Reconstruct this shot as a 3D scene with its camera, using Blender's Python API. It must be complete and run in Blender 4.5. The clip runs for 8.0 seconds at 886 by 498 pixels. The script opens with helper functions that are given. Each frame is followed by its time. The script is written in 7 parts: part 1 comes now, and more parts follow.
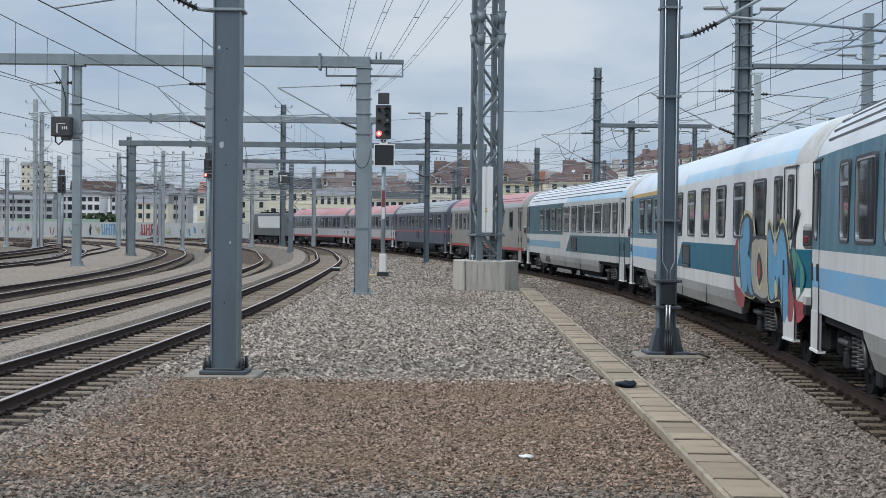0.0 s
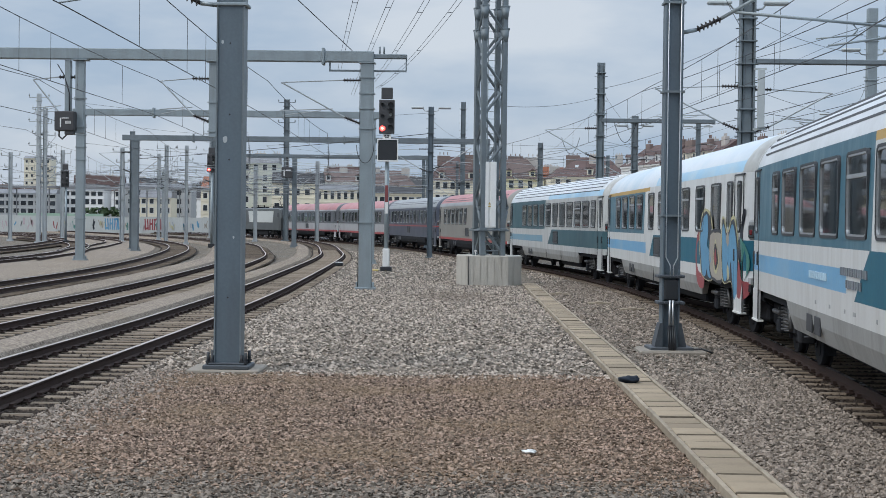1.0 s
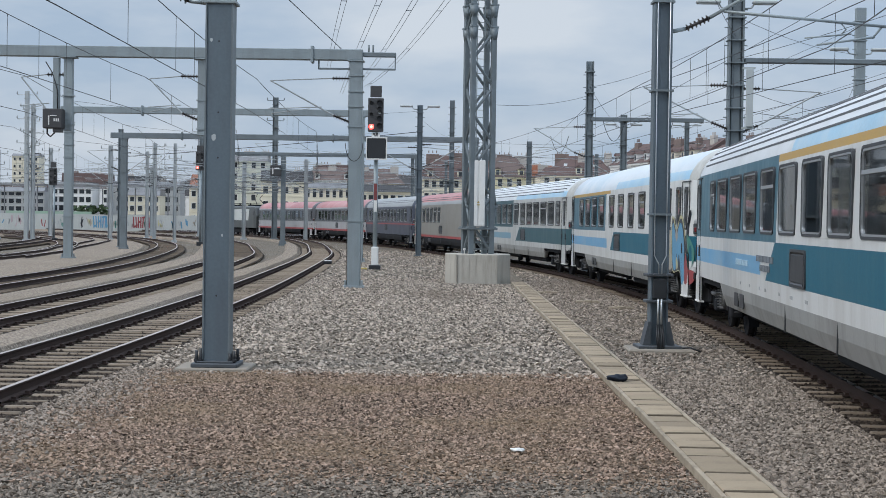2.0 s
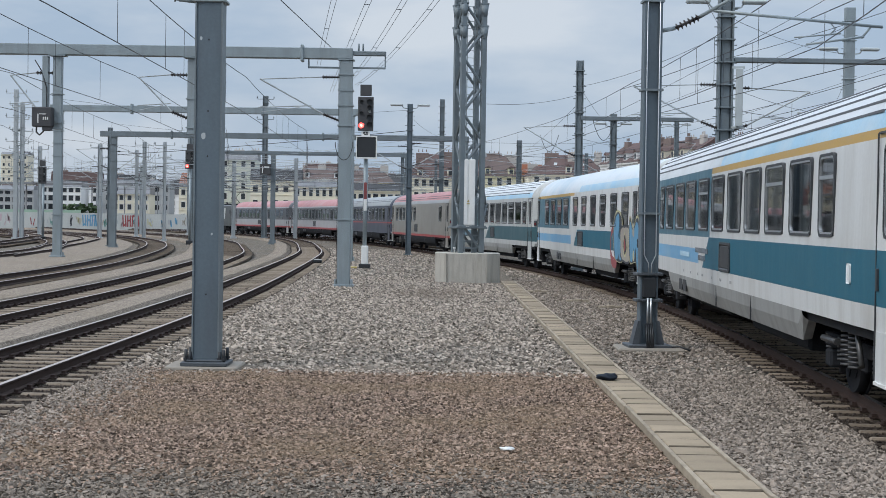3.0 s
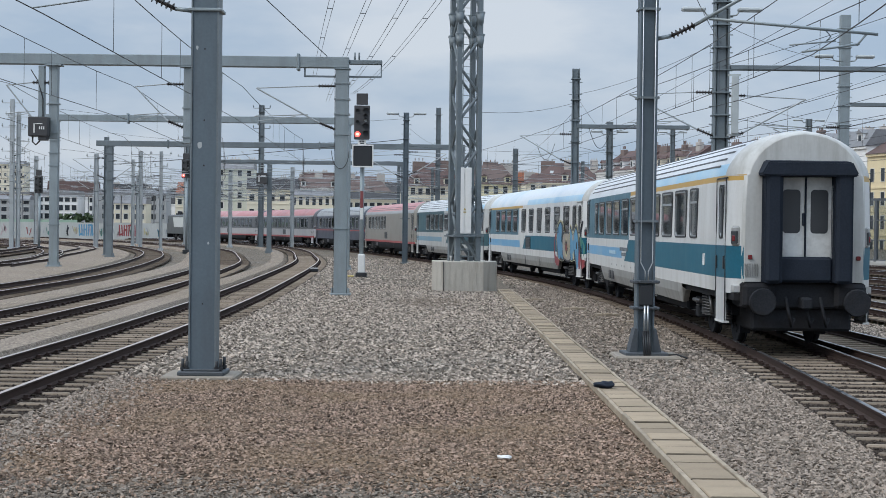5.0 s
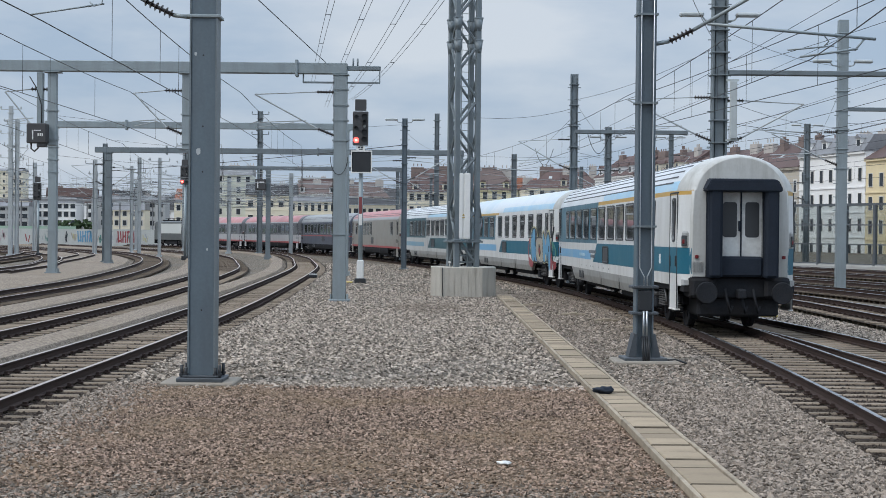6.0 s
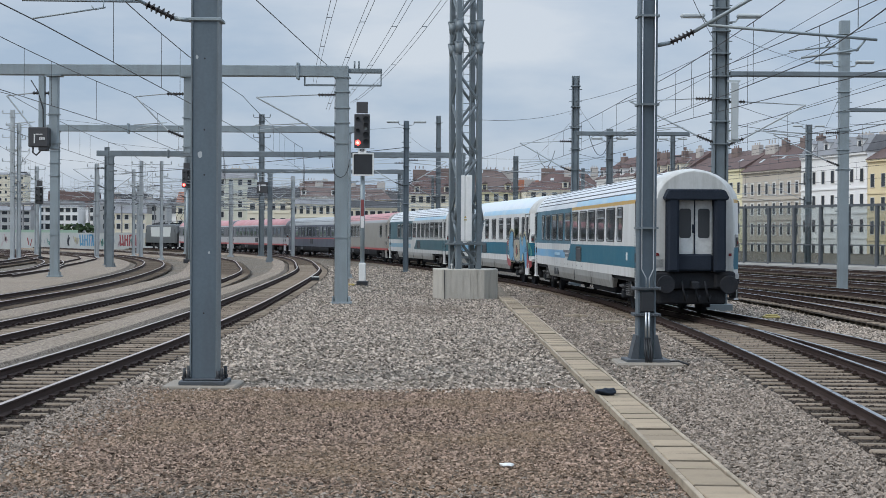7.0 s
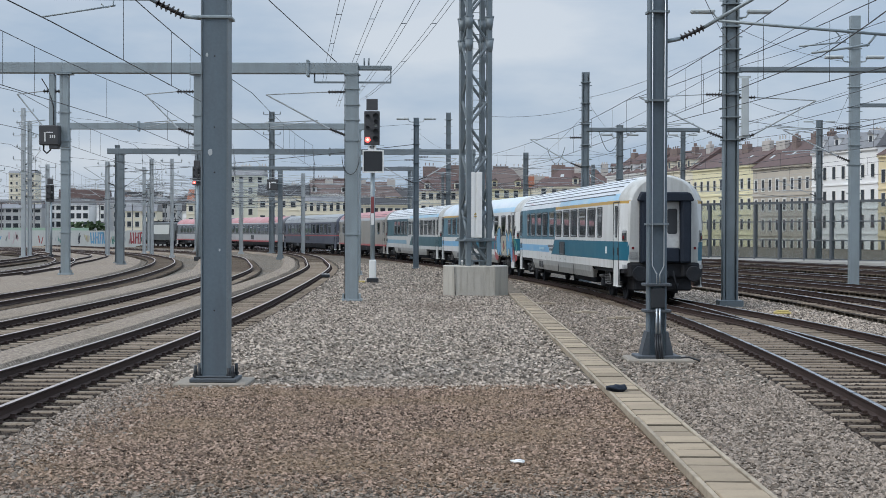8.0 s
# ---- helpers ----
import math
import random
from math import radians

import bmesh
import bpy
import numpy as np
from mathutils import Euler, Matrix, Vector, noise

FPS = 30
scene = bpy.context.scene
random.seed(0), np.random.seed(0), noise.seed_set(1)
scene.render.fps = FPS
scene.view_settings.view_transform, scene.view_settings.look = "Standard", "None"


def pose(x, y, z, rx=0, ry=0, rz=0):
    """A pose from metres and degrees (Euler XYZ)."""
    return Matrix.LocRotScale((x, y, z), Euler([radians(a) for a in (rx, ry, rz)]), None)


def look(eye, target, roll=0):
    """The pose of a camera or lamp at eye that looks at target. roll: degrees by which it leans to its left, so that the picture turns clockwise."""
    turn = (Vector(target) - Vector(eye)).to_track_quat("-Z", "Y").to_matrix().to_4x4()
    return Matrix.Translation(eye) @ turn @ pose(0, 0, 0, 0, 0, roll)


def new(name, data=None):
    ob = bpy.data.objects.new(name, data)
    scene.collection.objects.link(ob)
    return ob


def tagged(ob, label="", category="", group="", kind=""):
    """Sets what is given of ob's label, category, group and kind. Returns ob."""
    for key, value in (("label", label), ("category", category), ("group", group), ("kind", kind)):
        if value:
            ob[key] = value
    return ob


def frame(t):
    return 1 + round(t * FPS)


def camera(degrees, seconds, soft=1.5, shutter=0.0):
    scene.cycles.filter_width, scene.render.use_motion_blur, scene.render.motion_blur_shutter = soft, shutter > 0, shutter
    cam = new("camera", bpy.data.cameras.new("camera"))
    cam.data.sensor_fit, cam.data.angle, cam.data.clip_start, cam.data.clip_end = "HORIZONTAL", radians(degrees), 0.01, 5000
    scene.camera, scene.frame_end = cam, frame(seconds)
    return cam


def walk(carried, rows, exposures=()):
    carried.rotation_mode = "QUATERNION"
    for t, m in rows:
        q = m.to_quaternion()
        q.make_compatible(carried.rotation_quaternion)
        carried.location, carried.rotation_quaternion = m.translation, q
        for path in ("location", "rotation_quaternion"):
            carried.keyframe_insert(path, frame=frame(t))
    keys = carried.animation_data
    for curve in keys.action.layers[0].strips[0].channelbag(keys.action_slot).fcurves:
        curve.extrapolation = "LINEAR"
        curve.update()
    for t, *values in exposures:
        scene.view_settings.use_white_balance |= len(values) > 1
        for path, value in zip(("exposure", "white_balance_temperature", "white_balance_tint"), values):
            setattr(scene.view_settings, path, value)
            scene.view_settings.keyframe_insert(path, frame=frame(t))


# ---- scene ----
# camera: hand-held at the platform's end, turning a little
cam = camera(33.23, 8.0, soft=0.6)
EYE = Vector((0, 0, 2.374))
TURNS = [(0, 0.795, -0.839, -0.651), (0.5, 0.944, -0.943, -0.713), (1, 0.917, -1.035, -0.734), (1.5, 0.744, -1.066, -0.762),
         (3, 0.091, -1.127, -0.879), (3.5, 0.045, -1.118, -0.810), (4, 0.024, -1.053, -0.790), (4.5, -0.005, -0.932, -0.743),
         (6, -0.076, -0.581, -0.553), (6.5, -0.073, -0.517, -0.440), (7, 0.0, -0.495, -0.335), (7.5, 0.159, -0.537, -0.236),
         (8, 0.395, -0.621, -0.168)]


def aim(yaw, pitch, roll):
    """Yaw to the left, pitch up, lean to the right, in degrees."""
    turn = Euler((0, 0, radians(yaw))).to_matrix() @ Euler((radians(pitch), 0, 0)).to_matrix() @ Euler((0, radians(roll), 0)).to_matrix()
    return Matrix.Translation(EYE) @ turn.to_4x4() @ pose(0, 0, 0, 90)


walk(cam, [(t, aim(a, b, c)) for t, a, b, c in TURNS])

# world and light: bright overcast
world = bpy.data.worlds.new("overcast_sky")
scene.world = world
world.use_nodes = True
wn, wl = world.node_tree.nodes, world.node_tree.links
sky = wn.new("ShaderNodeTexSky")
sky.sky_type = "NISHITA"
sky.sun_disc = False
sky.sun_elevation, sky.sun_rotation = radians(44), radians(238)
sky.dust_density, sky.air_density = 2.5, 1.0
bg_sky = wn["Background"]
# cloud cover: soft grey-white sheets over the blue
geo = wn.new("ShaderNodeTexCoord")
stretch = wn.new("ShaderNodeMapping")
stretch.inputs["Scale"].default_value = (1.0, 1.0, 3.2)
wl.new(geo.outputs["Generated"], stretch.inputs["Vector"])
cl = wn.new("ShaderNodeTexNoise")
cl.inputs["Scale"].default_value, cl.inputs["Detail"].default_value, cl.inputs["Roughness"].default_value = 3.4, 6.0, 0.55
wl.new(stretch.outputs["Vector"], cl.inputs["Vector"])
ramp = wn.new("ShaderNodeValToRGB")
ramp.color_ramp.elements[0].position, ramp.color_ramp.elements[0].color = 0.41, (4.1, 5.25, 6.8, 1)
ramp.color_ramp.elements[1].position, ramp.color_ramp.elements[1].color = 0.64, (6.7, 7.35, 8.2, 1)
wl.new(cl.outputs["Fac"], ramp.inputs["Fac"])
mix = wn.new("ShaderNodeMixRGB")
mix.inputs["Fac"].default_value = 0.86
wl.new(sky.outputs["Color"], mix.inputs["Color1"])
wl.new(ramp.outputs["Color"], mix.inputs["Color2"])
# an overcast sky is brightest overhead
sep = wn.new("ShaderNodeSeparateXYZ")
wl.new(geo.outputs["Generated"], sep.inputs[0])
lift = wn.new("ShaderNodeMapRange")
lift.interpolation_type = "SMOOTHSTEP"
lift.inputs["From Min"].default_value, lift.inputs["From Max"].default_value = 0.16, 0.85
lift.inputs["To Min"].default_value, lift.inputs["To Max"].default_value = 1.0, 2.5
wl.new(sep.outputs["Z"], lift.inputs["Value"])
scale = wn.new("ShaderNodeVectorMath")
scale.operation = "SCALE"
wl.new(mix.outputs["Color"], scale.inputs[0])
wl.new(lift.outputs["Result"], scale.inputs["Scale"])
wl.new(scale.outputs["Vector"], bg_sky.inputs["Color"])
bg_sky.inputs["Strength"].default_value = 0.1
sun = new("sun", bpy.data.lights.new("sun", "SUN"))
sun.data.energy, sun.data.angle, sun.data.color = 1.3, radians(22), (1.0, 0.96, 0.9)
sun.matrix_world = look((-48, -30, 55), (0, 0, 0))
scene.view_settings.exposure = 0.0
# ---- materials ----
def mat(name, color, rough=0.6, metal=0.0, vary=0.15, scale=3.0, fine=40.0, bump=0.0, dirt=None, dirt_scale=0.6, dirt_amount=0.0, island=0.0, per_object=0.0, spec=0.5, streak=False):
    """A painted, metal or mineral surface with colour variation at two scales, stains and fine relief."""
    m = bpy.data.materials.new(name)
    m.use_nodes = True
    n, l = m.node_tree.nodes, m.node_tree.links
    b = n["Principled BSDF"]
    tc = n.new("ShaderNodeTexCoord")
    big, small = n.new("ShaderNodeTexNoise"), n.new("ShaderNodeTexNoise")
    big.inputs["Scale"].default_value, big.inputs["Detail"].default_value = scale, 5
    small.inputs["Scale"].default_value, small.inputs["Detail"].default_value = fine, 4
    for t in (big, small):
        l.new(tc.outputs["Object"], t.inputs["Vector"])
    add = n.new("ShaderNodeMath")
    add.operation = "ADD"
    l.new(big.outputs["Fac"], add.inputs[0])
    l.new(small.outputs["Fac"], add.inputs[1])
    mr = n.new("ShaderNodeMapRange")
    mr.inputs["From Min"].default_value, mr.inputs["From Max"].default_value = 0.6, 1.4
    mr.inputs["To Min"].default_value, mr.inputs["To Max"].default_value = 1 - vary, 1 + vary
    l.new(add.outputs[0], mr.inputs["Value"])
    value = mr.outputs["Result"]
    for amount, source in ((island, "geo"), (per_object, "obj")):
        if amount:
            g = n.new("ShaderNodeNewGeometry") if source == "geo" else n.new("ShaderNodeObjectInfo")
            r = n.new("ShaderNodeMapRange")
            r.inputs["To Min"].default_value, r.inputs["To Max"].default_value = 1 - amount, 1 + amount
            l.new(g.outputs["Random Per Island" if source == "geo" else "Random"], r.inputs["Value"])
            k = n.new("ShaderNodeMath")
            k.operation = "MULTIPLY"
            l.new(value, k.inputs[0])
            l.new(r.outputs["Result"], k.inputs[1])
            value = k.outputs[0]
    mul = n.new("ShaderNodeVectorMath")
    mul.operation = "SCALE"
    mul.inputs[0].default_value = color
    l.new(value, mul.inputs["Scale"])
    out = mul.outputs["Vector"]
    if dirt:
        st = n.new("ShaderNodeTexNoise")
        st.inputs["Scale"].default_value, st.inputs["Detail"].default_value, st.inputs["Roughness"].default_value = dirt_scale, 7, 0.65
        run = n.new("ShaderNodeMapping")
        run.inputs["Scale"].default_value = (2.6, 2.6, 0.35) if streak else (1, 1, 1)
        l.new(tc.outputs["Object"], run.inputs["Vector"])
        l.new(run.outputs["Vector"], st.inputs["Vector"])
        sr = n.new("ShaderNodeMapRange")
        sr.inputs["From Min"].default_value, sr.inputs["From Max"].default_value = 0.45, 0.75
        sr.inputs["To Max"].default_value = dirt_amount
        l.new(st.outputs["Fac"], sr.inputs["Value"])
        mx = n.new("ShaderNodeMixRGB")
        mx.inputs["Color2"].default_value = (*dirt, 1)
        l.new(sr.outputs["Result"], mx.inputs["Fac"])
        l.new(out, mx.inputs["Color1"])
        out = mx.outputs["Color"]
    l.new(out, b.inputs["Base Color"])
    rr = n.new("ShaderNodeMapRange")
    rr.inputs["To Min"].default_value, rr.inputs["To Max"].default_value = max(0.03, rough - 0.1), min(1, rough + 0.1)
    l.new(big.outputs["Fac"], rr.inputs["Value"])
    l.new(rr.outputs["Result"], b.inputs["Roughness"])
    b.inputs["Metallic"].default_value = metal
    b.inputs["Specular IOR Level"].default_value = spec
    if bump:
        bp = n.new("ShaderNodeBump")
        bp.inputs["Strength"].default_value, bp.inputs["Distance"].default_value = 0.6, bump
        l.new(small.outputs["Fac"], bp.inputs["Height"])
        l.new(bp.outputs["Normal"], b.inputs["Normal"])
    return m


def glow(name, color, strength):
    m = bpy.data.materials.new(name)
    m.use_nodes = True
    b = m.node_tree.nodes["Principled BSDF"]
    b.inputs["Base Color"].default_value = (*color, 1)
    b.inputs["Emission Color"].default_value = (*color, 1)
    b.inputs["Emission Strength"].default_value = strength
    return m


STEEL = mat("painted_mast_steel", (0.115, 0.148, 0.172), 0.5, 0.2, 0.12, 1.2, 25, 0.001, (0.085, 0.095, 0.105), 1.2, 0.6, streak=True)
GALV = mat("galvanised_steel", (0.265, 0.308, 0.324), 0.5, 0.35, 0.14, 1.5, 30, 0.001, (0.19, 0.205, 0.205), 1.0, 0.6, streak=True)
GALV_DARK = mat("weathered_steel", (0.17, 0.2, 0.215), 0.55, 0.3, 0.16, 1.3, 30, 0.001, (0.1, 0.11, 0.11), 1.0, 0.5)
# paler than GALV: distance haze put into the steel's colour
GALV_FAR = mat("haze_paled_steel", (0.40, 0.43, 0.44), 0.5, 0.3, 0.14, 1.0, 20, 0, (0.3, 0.31, 0.31), 0.8, 0.5)
DARK = mat("black_plastic", (0.02, 0.022, 0.025), 0.5, 0, 0.2)
WIRE = mat("copper_wire_dark", (0.05, 0.052, 0.055), 0.5, 0.5, 0.1)
INSUL = mat("brown_insulator", (0.035, 0.03, 0.03), 0.3, 0, 0.2)
CONCRETE = mat("cast_concrete", (0.46, 0.43, 0.375), 0.9, 0, 0.12, 1.2, 30, 0.004, (0.26, 0.235, 0.195), 1.6, 0.8, streak=True)
CHANNEL = mat("concrete_cover", (0.315, 0.25, 0.175), 0.9, 0, 0.1, 2.0, 50, 0.003, (0.17, 0.135, 0.10), 2.2, 0.6, per_object=0.2, spec=0.2)
KERB = mat("channel_edge", (0.34, 0.285, 0.215), 0.9, 0, 0.16, 2.0, 50, 0.005, (0.19, 0.155, 0.115), 3.2, 0.8, per_object=0.1, spec=0.2)
JOINT = mat("joint_dirt", (0.13, 0.107, 0.08), 0.95, 0, 0.3, 4, 40, 0, spec=0.1)
RUST = mat("rusty_rail_side", (0.05, 0.034, 0.029), 0.85, 0.0, 0.25, 3, 60, 0.002, spec=0.15)
RAILTOP = mat("worn_rail_head", (0.42, 0.42, 0.43), 0.28, 1.0, 0.1, 2, 30)
RAILDULL = mat("dull_rail_head", (0.40, 0.335, 0.30), 0.4, 0.25, 0.15, 2, 30)
SLEEPER_OLD = mat("old_sleeper", (0.17, 0.132, 0.098), 0.9, 0, 0.2, 3, 40, 0.004, (0.09, 0.065, 0.048), 1.5, 0.7, island=0.3, spec=0.2)
FOOTING = mat("footing_concrete", (0.27, 0.238, 0.195), 0.9, 0, 0.12, 2.0, 40, 0.003, (0.2, 0.165, 0.125), 2.2, 0.7)
SLEEPER = mat("sleeper", (0.235, 0.19, 0.145), 0.9, 0, 0.2, 4, 50, 0.004, (0.12, 0.085, 0.06), 2.5, 0.7, per_object=0.25, spec=0.2)
# ---- mesh helpers ----
def part(name, bm, material, parent=None, label="", smooth=False):
    """Links a bmesh as one mesh object under a thing or a part."""
    me = bpy.data.meshes.new(name)
    bm.to_mesh(me)
    bm.free()
    for mm in material if isinstance(material, (list, tuple)) else [material]:
        me.materials.append(mm)
    if smooth:
        me.shade_smooth()
    ob = new(name, me)
    ob.parent = parent
    return tagged(ob, label) if label else ob


def twin(ob, m, parent):
    """Another object on the same mesh."""
    o = new(ob.name.split(".")[0], ob.data)
    o.parent = parent
    o.matrix_basis = m
    return o


def box(bm, x0, x1, y0, y1, z0, z1, bevel=0.0, mi=0):
    vs = [bm.verts.new((x, y, z)) for z in (z0, z1) for y in (y0, y1) for x in (x0, x1)]
    fs = [bm.faces.new([vs[i] for i in q]) for q in ((0, 2, 3, 1), (4, 5, 7, 6), (0, 1, 5, 4), (2, 6, 7, 3), (0, 4, 6, 2), (1, 3, 7, 5))]
    for f in fs:
        f.material_index = mi
    if bevel:
        r = bmesh.ops.bevel(bm, geom=list({e for f in fs for e in f.edges}), offset=bevel, segments=1, affect="EDGES")
        for f in r["faces"]:
            f.material_index = mi
    return vs


def tube(bm, a, b, r0, r1=None, n=8, mi=0, caps=True):
    """A round or prismatic bar from a to b."""
    a, b = Vector(a), Vector(b)
    r1 = r0 if r1 is None else r1
    d = (b - a).normalized()
    u = d.orthogonal().normalized()
    v = d.cross(u)
    ring = [[bm.verts.new(p + r * (math.cos(2 * math.pi * i / n) * u + math.sin(2 * math.pi * i / n) * v)) for i in range(n)] for p, r in ((a, r0), (b, r1))]
    for i in range(n):
        f = bm.faces.new((ring[0][i], ring[0][(i + 1) % n], ring[1][(i + 1) % n], ring[1][i]))
        f.material_index, f.smooth = mi, n > 6
    if caps:
        for c in (ring[0][::-1], ring[1]):
            bm.faces.new(c).material_index = mi


def chain(bm, pts, r, n=5, mi=0):
    """A thin bent rod or wire through points."""
    pts = [Vector(p) for p in pts]
    rings = []
    for i, p in enumerate(pts):
        d = (pts[min(i + 1, len(pts) - 1)] - pts[max(i - 1, 0)]).normalized()
        u = d.cross(Vector((0, 0, 1)))
        u = u.normalized() if u.length > 1e-3 else Vector((1, 0, 0))
        v = d.cross(u)
        rings.append([bm.verts.new(p + r * (math.cos(2 * math.pi * k / n) * u + math.sin(2 * math.pi * k / n) * v)) for k in range(n)])
    for q, w in zip(rings, rings[1:]):
        for k in range(n):
            f = bm.faces.new((q[k], q[(k + 1) % n], w[(k + 1) % n], w[k]))
            f.material_index, f.smooth = mi, True
    for c in (rings[0][::-1], rings[-1]):
        bm.faces.new(c).material_index = mi


def thing(name, label, category, m=None, group="", kind=""):
    ob = tagged(new(name), label, category, group, kind)
    if m is not None:
        ob.matrix_basis = m
    return ob


def spline(pts, step=1.0):
    """Points about every step along a smooth line through the given places, with their headings."""
    P = np.array(pts, float)
    P = np.vstack([2 * P[0] - P[1], P, 2 * P[-1] - P[-2]])
    out = []
    for i in range(1, len(P) - 2):
        k = max(2, int(np.linalg.norm(P[i + 1] - P[i]) / 0.25))
        for u in np.arange(k) / k:
            a, b, c, d = P[i - 1:i + 3]
            out.append(0.5 * (2 * b + (c - a) * u + (2 * a - 5 * b + 4 * c - d) * u * u + (3 * b - a - 3 * c + d) * u ** 3))
    out.append(P[-2])
    out = np.array(out)
    s = np.concatenate([[0], np.cumsum(np.linalg.norm(np.diff(out, axis=0), axis=1))])
    n = int(s[-1] / step)
    ss = np.arange(n + 1) * step
    xy = np.stack([np.interp(ss, s, out[:, k]) for k in range(2)], 1)
    g = np.gradient(xy, axis=0)
    return xy, np.arctan2(-g[:, 0], g[:, 1])


# the train's track: heading turns with a curvature given at knots along it
KNOTS = (0, 25, 50, 80, 110, 140, 170, 200, 230, 260)
BENDS = (0.00381, 0.00302, 0.00414, 0.00149, 0.00071, 0.00391, 0.00317, 0.0015, -0.00076, -0.0010)
S = np.arange(-60, 330.01, 0.25)
HEAD = np.cumsum(np.interp(S, KNOTS, BENDS)) * 0.25
HEAD += -0.10278 - np.interp(0, S, HEAD)
PX, PY = np.cumsum(-np.sin(HEAD)) * 0.25, np.cumsum(np.cos(HEAD)) * 0.25
PX += 5.357 - np.interp(0, S, PX)
PY += 8.0 - np.interp(0, S, PY)
RAIL_Z = 0.16


def on_track(s, off=0.0, z=RAIL_Z):
    """Place at s metres along the train's track, off metres to its left, and the heading."""
    h = float(np.interp(s, S, HEAD))
    return Vector((float(np.interp(s, S, PX)) - off * math.cos(h), float(np.interp(s, S, PY)) - off * math.sin(h), z)), h


# ---- ground ----
def ballast(name, pale, dark, brown, cell):
    """Crushed stone: cells of differing grey, shade painted into the gaps, relief and broad stains."""
    m = bpy.data.materials.new(name)
    m.use_nodes = True
    n, l = m.node_tree.nodes, m.node_tree.links
    b = n["Principled BSDF"]
    tc = n.new("ShaderNodeTexCoord")
    vo = n.new("ShaderNodeTexVoronoi")
    vo.inputs["Scale"].default_value = 1 / cell
    l.new(tc.outputs["Object"], vo.inputs["Vector"])
    cr = n.new("ShaderNodeValToRGB")
    cr.color_ramp.elements[0].color, cr.color_ramp.elements[1].color = (*dark, 1), (*pale, 1)
    sep = n.new("ShaderNodeSeparateColor")
    l.new(vo.outputs["Color"], sep.inputs[0])
    l.new(sep.outputs[0], cr.inputs["Fac"])
    # colour darkens towards cell edges in place of shade between stones
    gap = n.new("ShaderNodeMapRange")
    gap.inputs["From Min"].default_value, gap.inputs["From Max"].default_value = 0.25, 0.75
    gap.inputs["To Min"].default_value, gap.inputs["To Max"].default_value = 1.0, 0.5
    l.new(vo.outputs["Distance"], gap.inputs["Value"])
    st = n.new("ShaderNodeTexNoise")
    st.inputs["Scale"].default_value, st.inputs["Detail"].default_value = 0.16, 6
    l.new(tc.outputs["Object"], st.inputs["Vector"])
    sr = n.new("ShaderNodeMapRange")
    sr.inputs["From Min"].default_value, sr.inputs["From Max"].default_value, sr.inputs["To Max"].default_value = 0.42, 0.7, 0.75
    l.new(st.outputs["Fac"], sr.inputs["Value"])
    mx = n.new("ShaderNodeMixRGB")
    mx.inputs["Color2"].default_value = (*brown, 1)
    l.new(sr.outputs["Result"], mx.inputs["Fac"])
    l.new(cr.outputs["Color"], mx.inputs["Color1"])
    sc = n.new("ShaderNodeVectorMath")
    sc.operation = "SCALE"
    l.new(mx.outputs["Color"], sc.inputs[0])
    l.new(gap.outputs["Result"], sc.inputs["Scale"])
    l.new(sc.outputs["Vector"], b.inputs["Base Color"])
    b.inputs["Roughness"].default_value, b.inputs["Specular IOR Level"].default_value = 0.95, 0.15
    bp = n.new("ShaderNodeBump")
    bp.inputs["Strength"].default_value, bp.inputs["Distance"].default_value = 0.9, cell * 0.5
    bp.invert = True
    l.new(vo.outputs["Distance"], bp.inputs["Height"])
    l.new(bp.outputs["Normal"], b.inputs["Normal"])
    return m


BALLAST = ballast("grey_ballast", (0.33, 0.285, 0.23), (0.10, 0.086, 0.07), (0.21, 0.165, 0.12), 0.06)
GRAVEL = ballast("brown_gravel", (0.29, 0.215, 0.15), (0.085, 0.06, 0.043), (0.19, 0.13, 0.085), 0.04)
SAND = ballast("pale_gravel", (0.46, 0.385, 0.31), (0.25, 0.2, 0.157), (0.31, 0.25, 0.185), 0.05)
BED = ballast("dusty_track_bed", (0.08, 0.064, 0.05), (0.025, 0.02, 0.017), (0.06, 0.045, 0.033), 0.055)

bm = bmesh.new()
box(bm, -900, 900, -200, 1600, -2.0, -0.15)
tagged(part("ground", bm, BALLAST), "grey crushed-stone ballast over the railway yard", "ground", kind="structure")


def strip(name, line, left, right, z, material, label):
    """A thin ground layer along a line."""
    bm = bmesh.new()
    xy, h = spline(line, 2.0)
    prev = None
    for (x, y), a in zip(xy, h):
        ca, sa = math.cos(a), math.sin(a)
        e = 0.12 * noise.noise((x * 0.8, y * 0.8, 3))
        row = [bm.verts.new((x - o * ca, y - o * sa, zz)) for o, zz in ((left + e + 0.14, -0.18), (left + e, z), (-right + e, z), (-right + e - 0.14, -0.18))]
        if prev:
            for i in range(3):
                bm.faces.new((prev[i], prev[i + 1], row[i + 1], row[i]))
        prev = row
    return tagged(part(name, bm, material), label, "gravel", kind="structure")


# ---- tracks ----
RAIL_PROFILE = ((-0.07, -0.16), (0.07, -0.16), (0.07, -0.145), (0.015, -0.125), (0.012, -0.045), (0.036, -0.03), (0.036, -0.004), (0.028, 0.0), (-0.028, 0.0),
                (-0.036, -0.004), (-0.036, -0.03), (-0.012, -0.045), (-0.015, -0.125), (-0.07, -0.145))


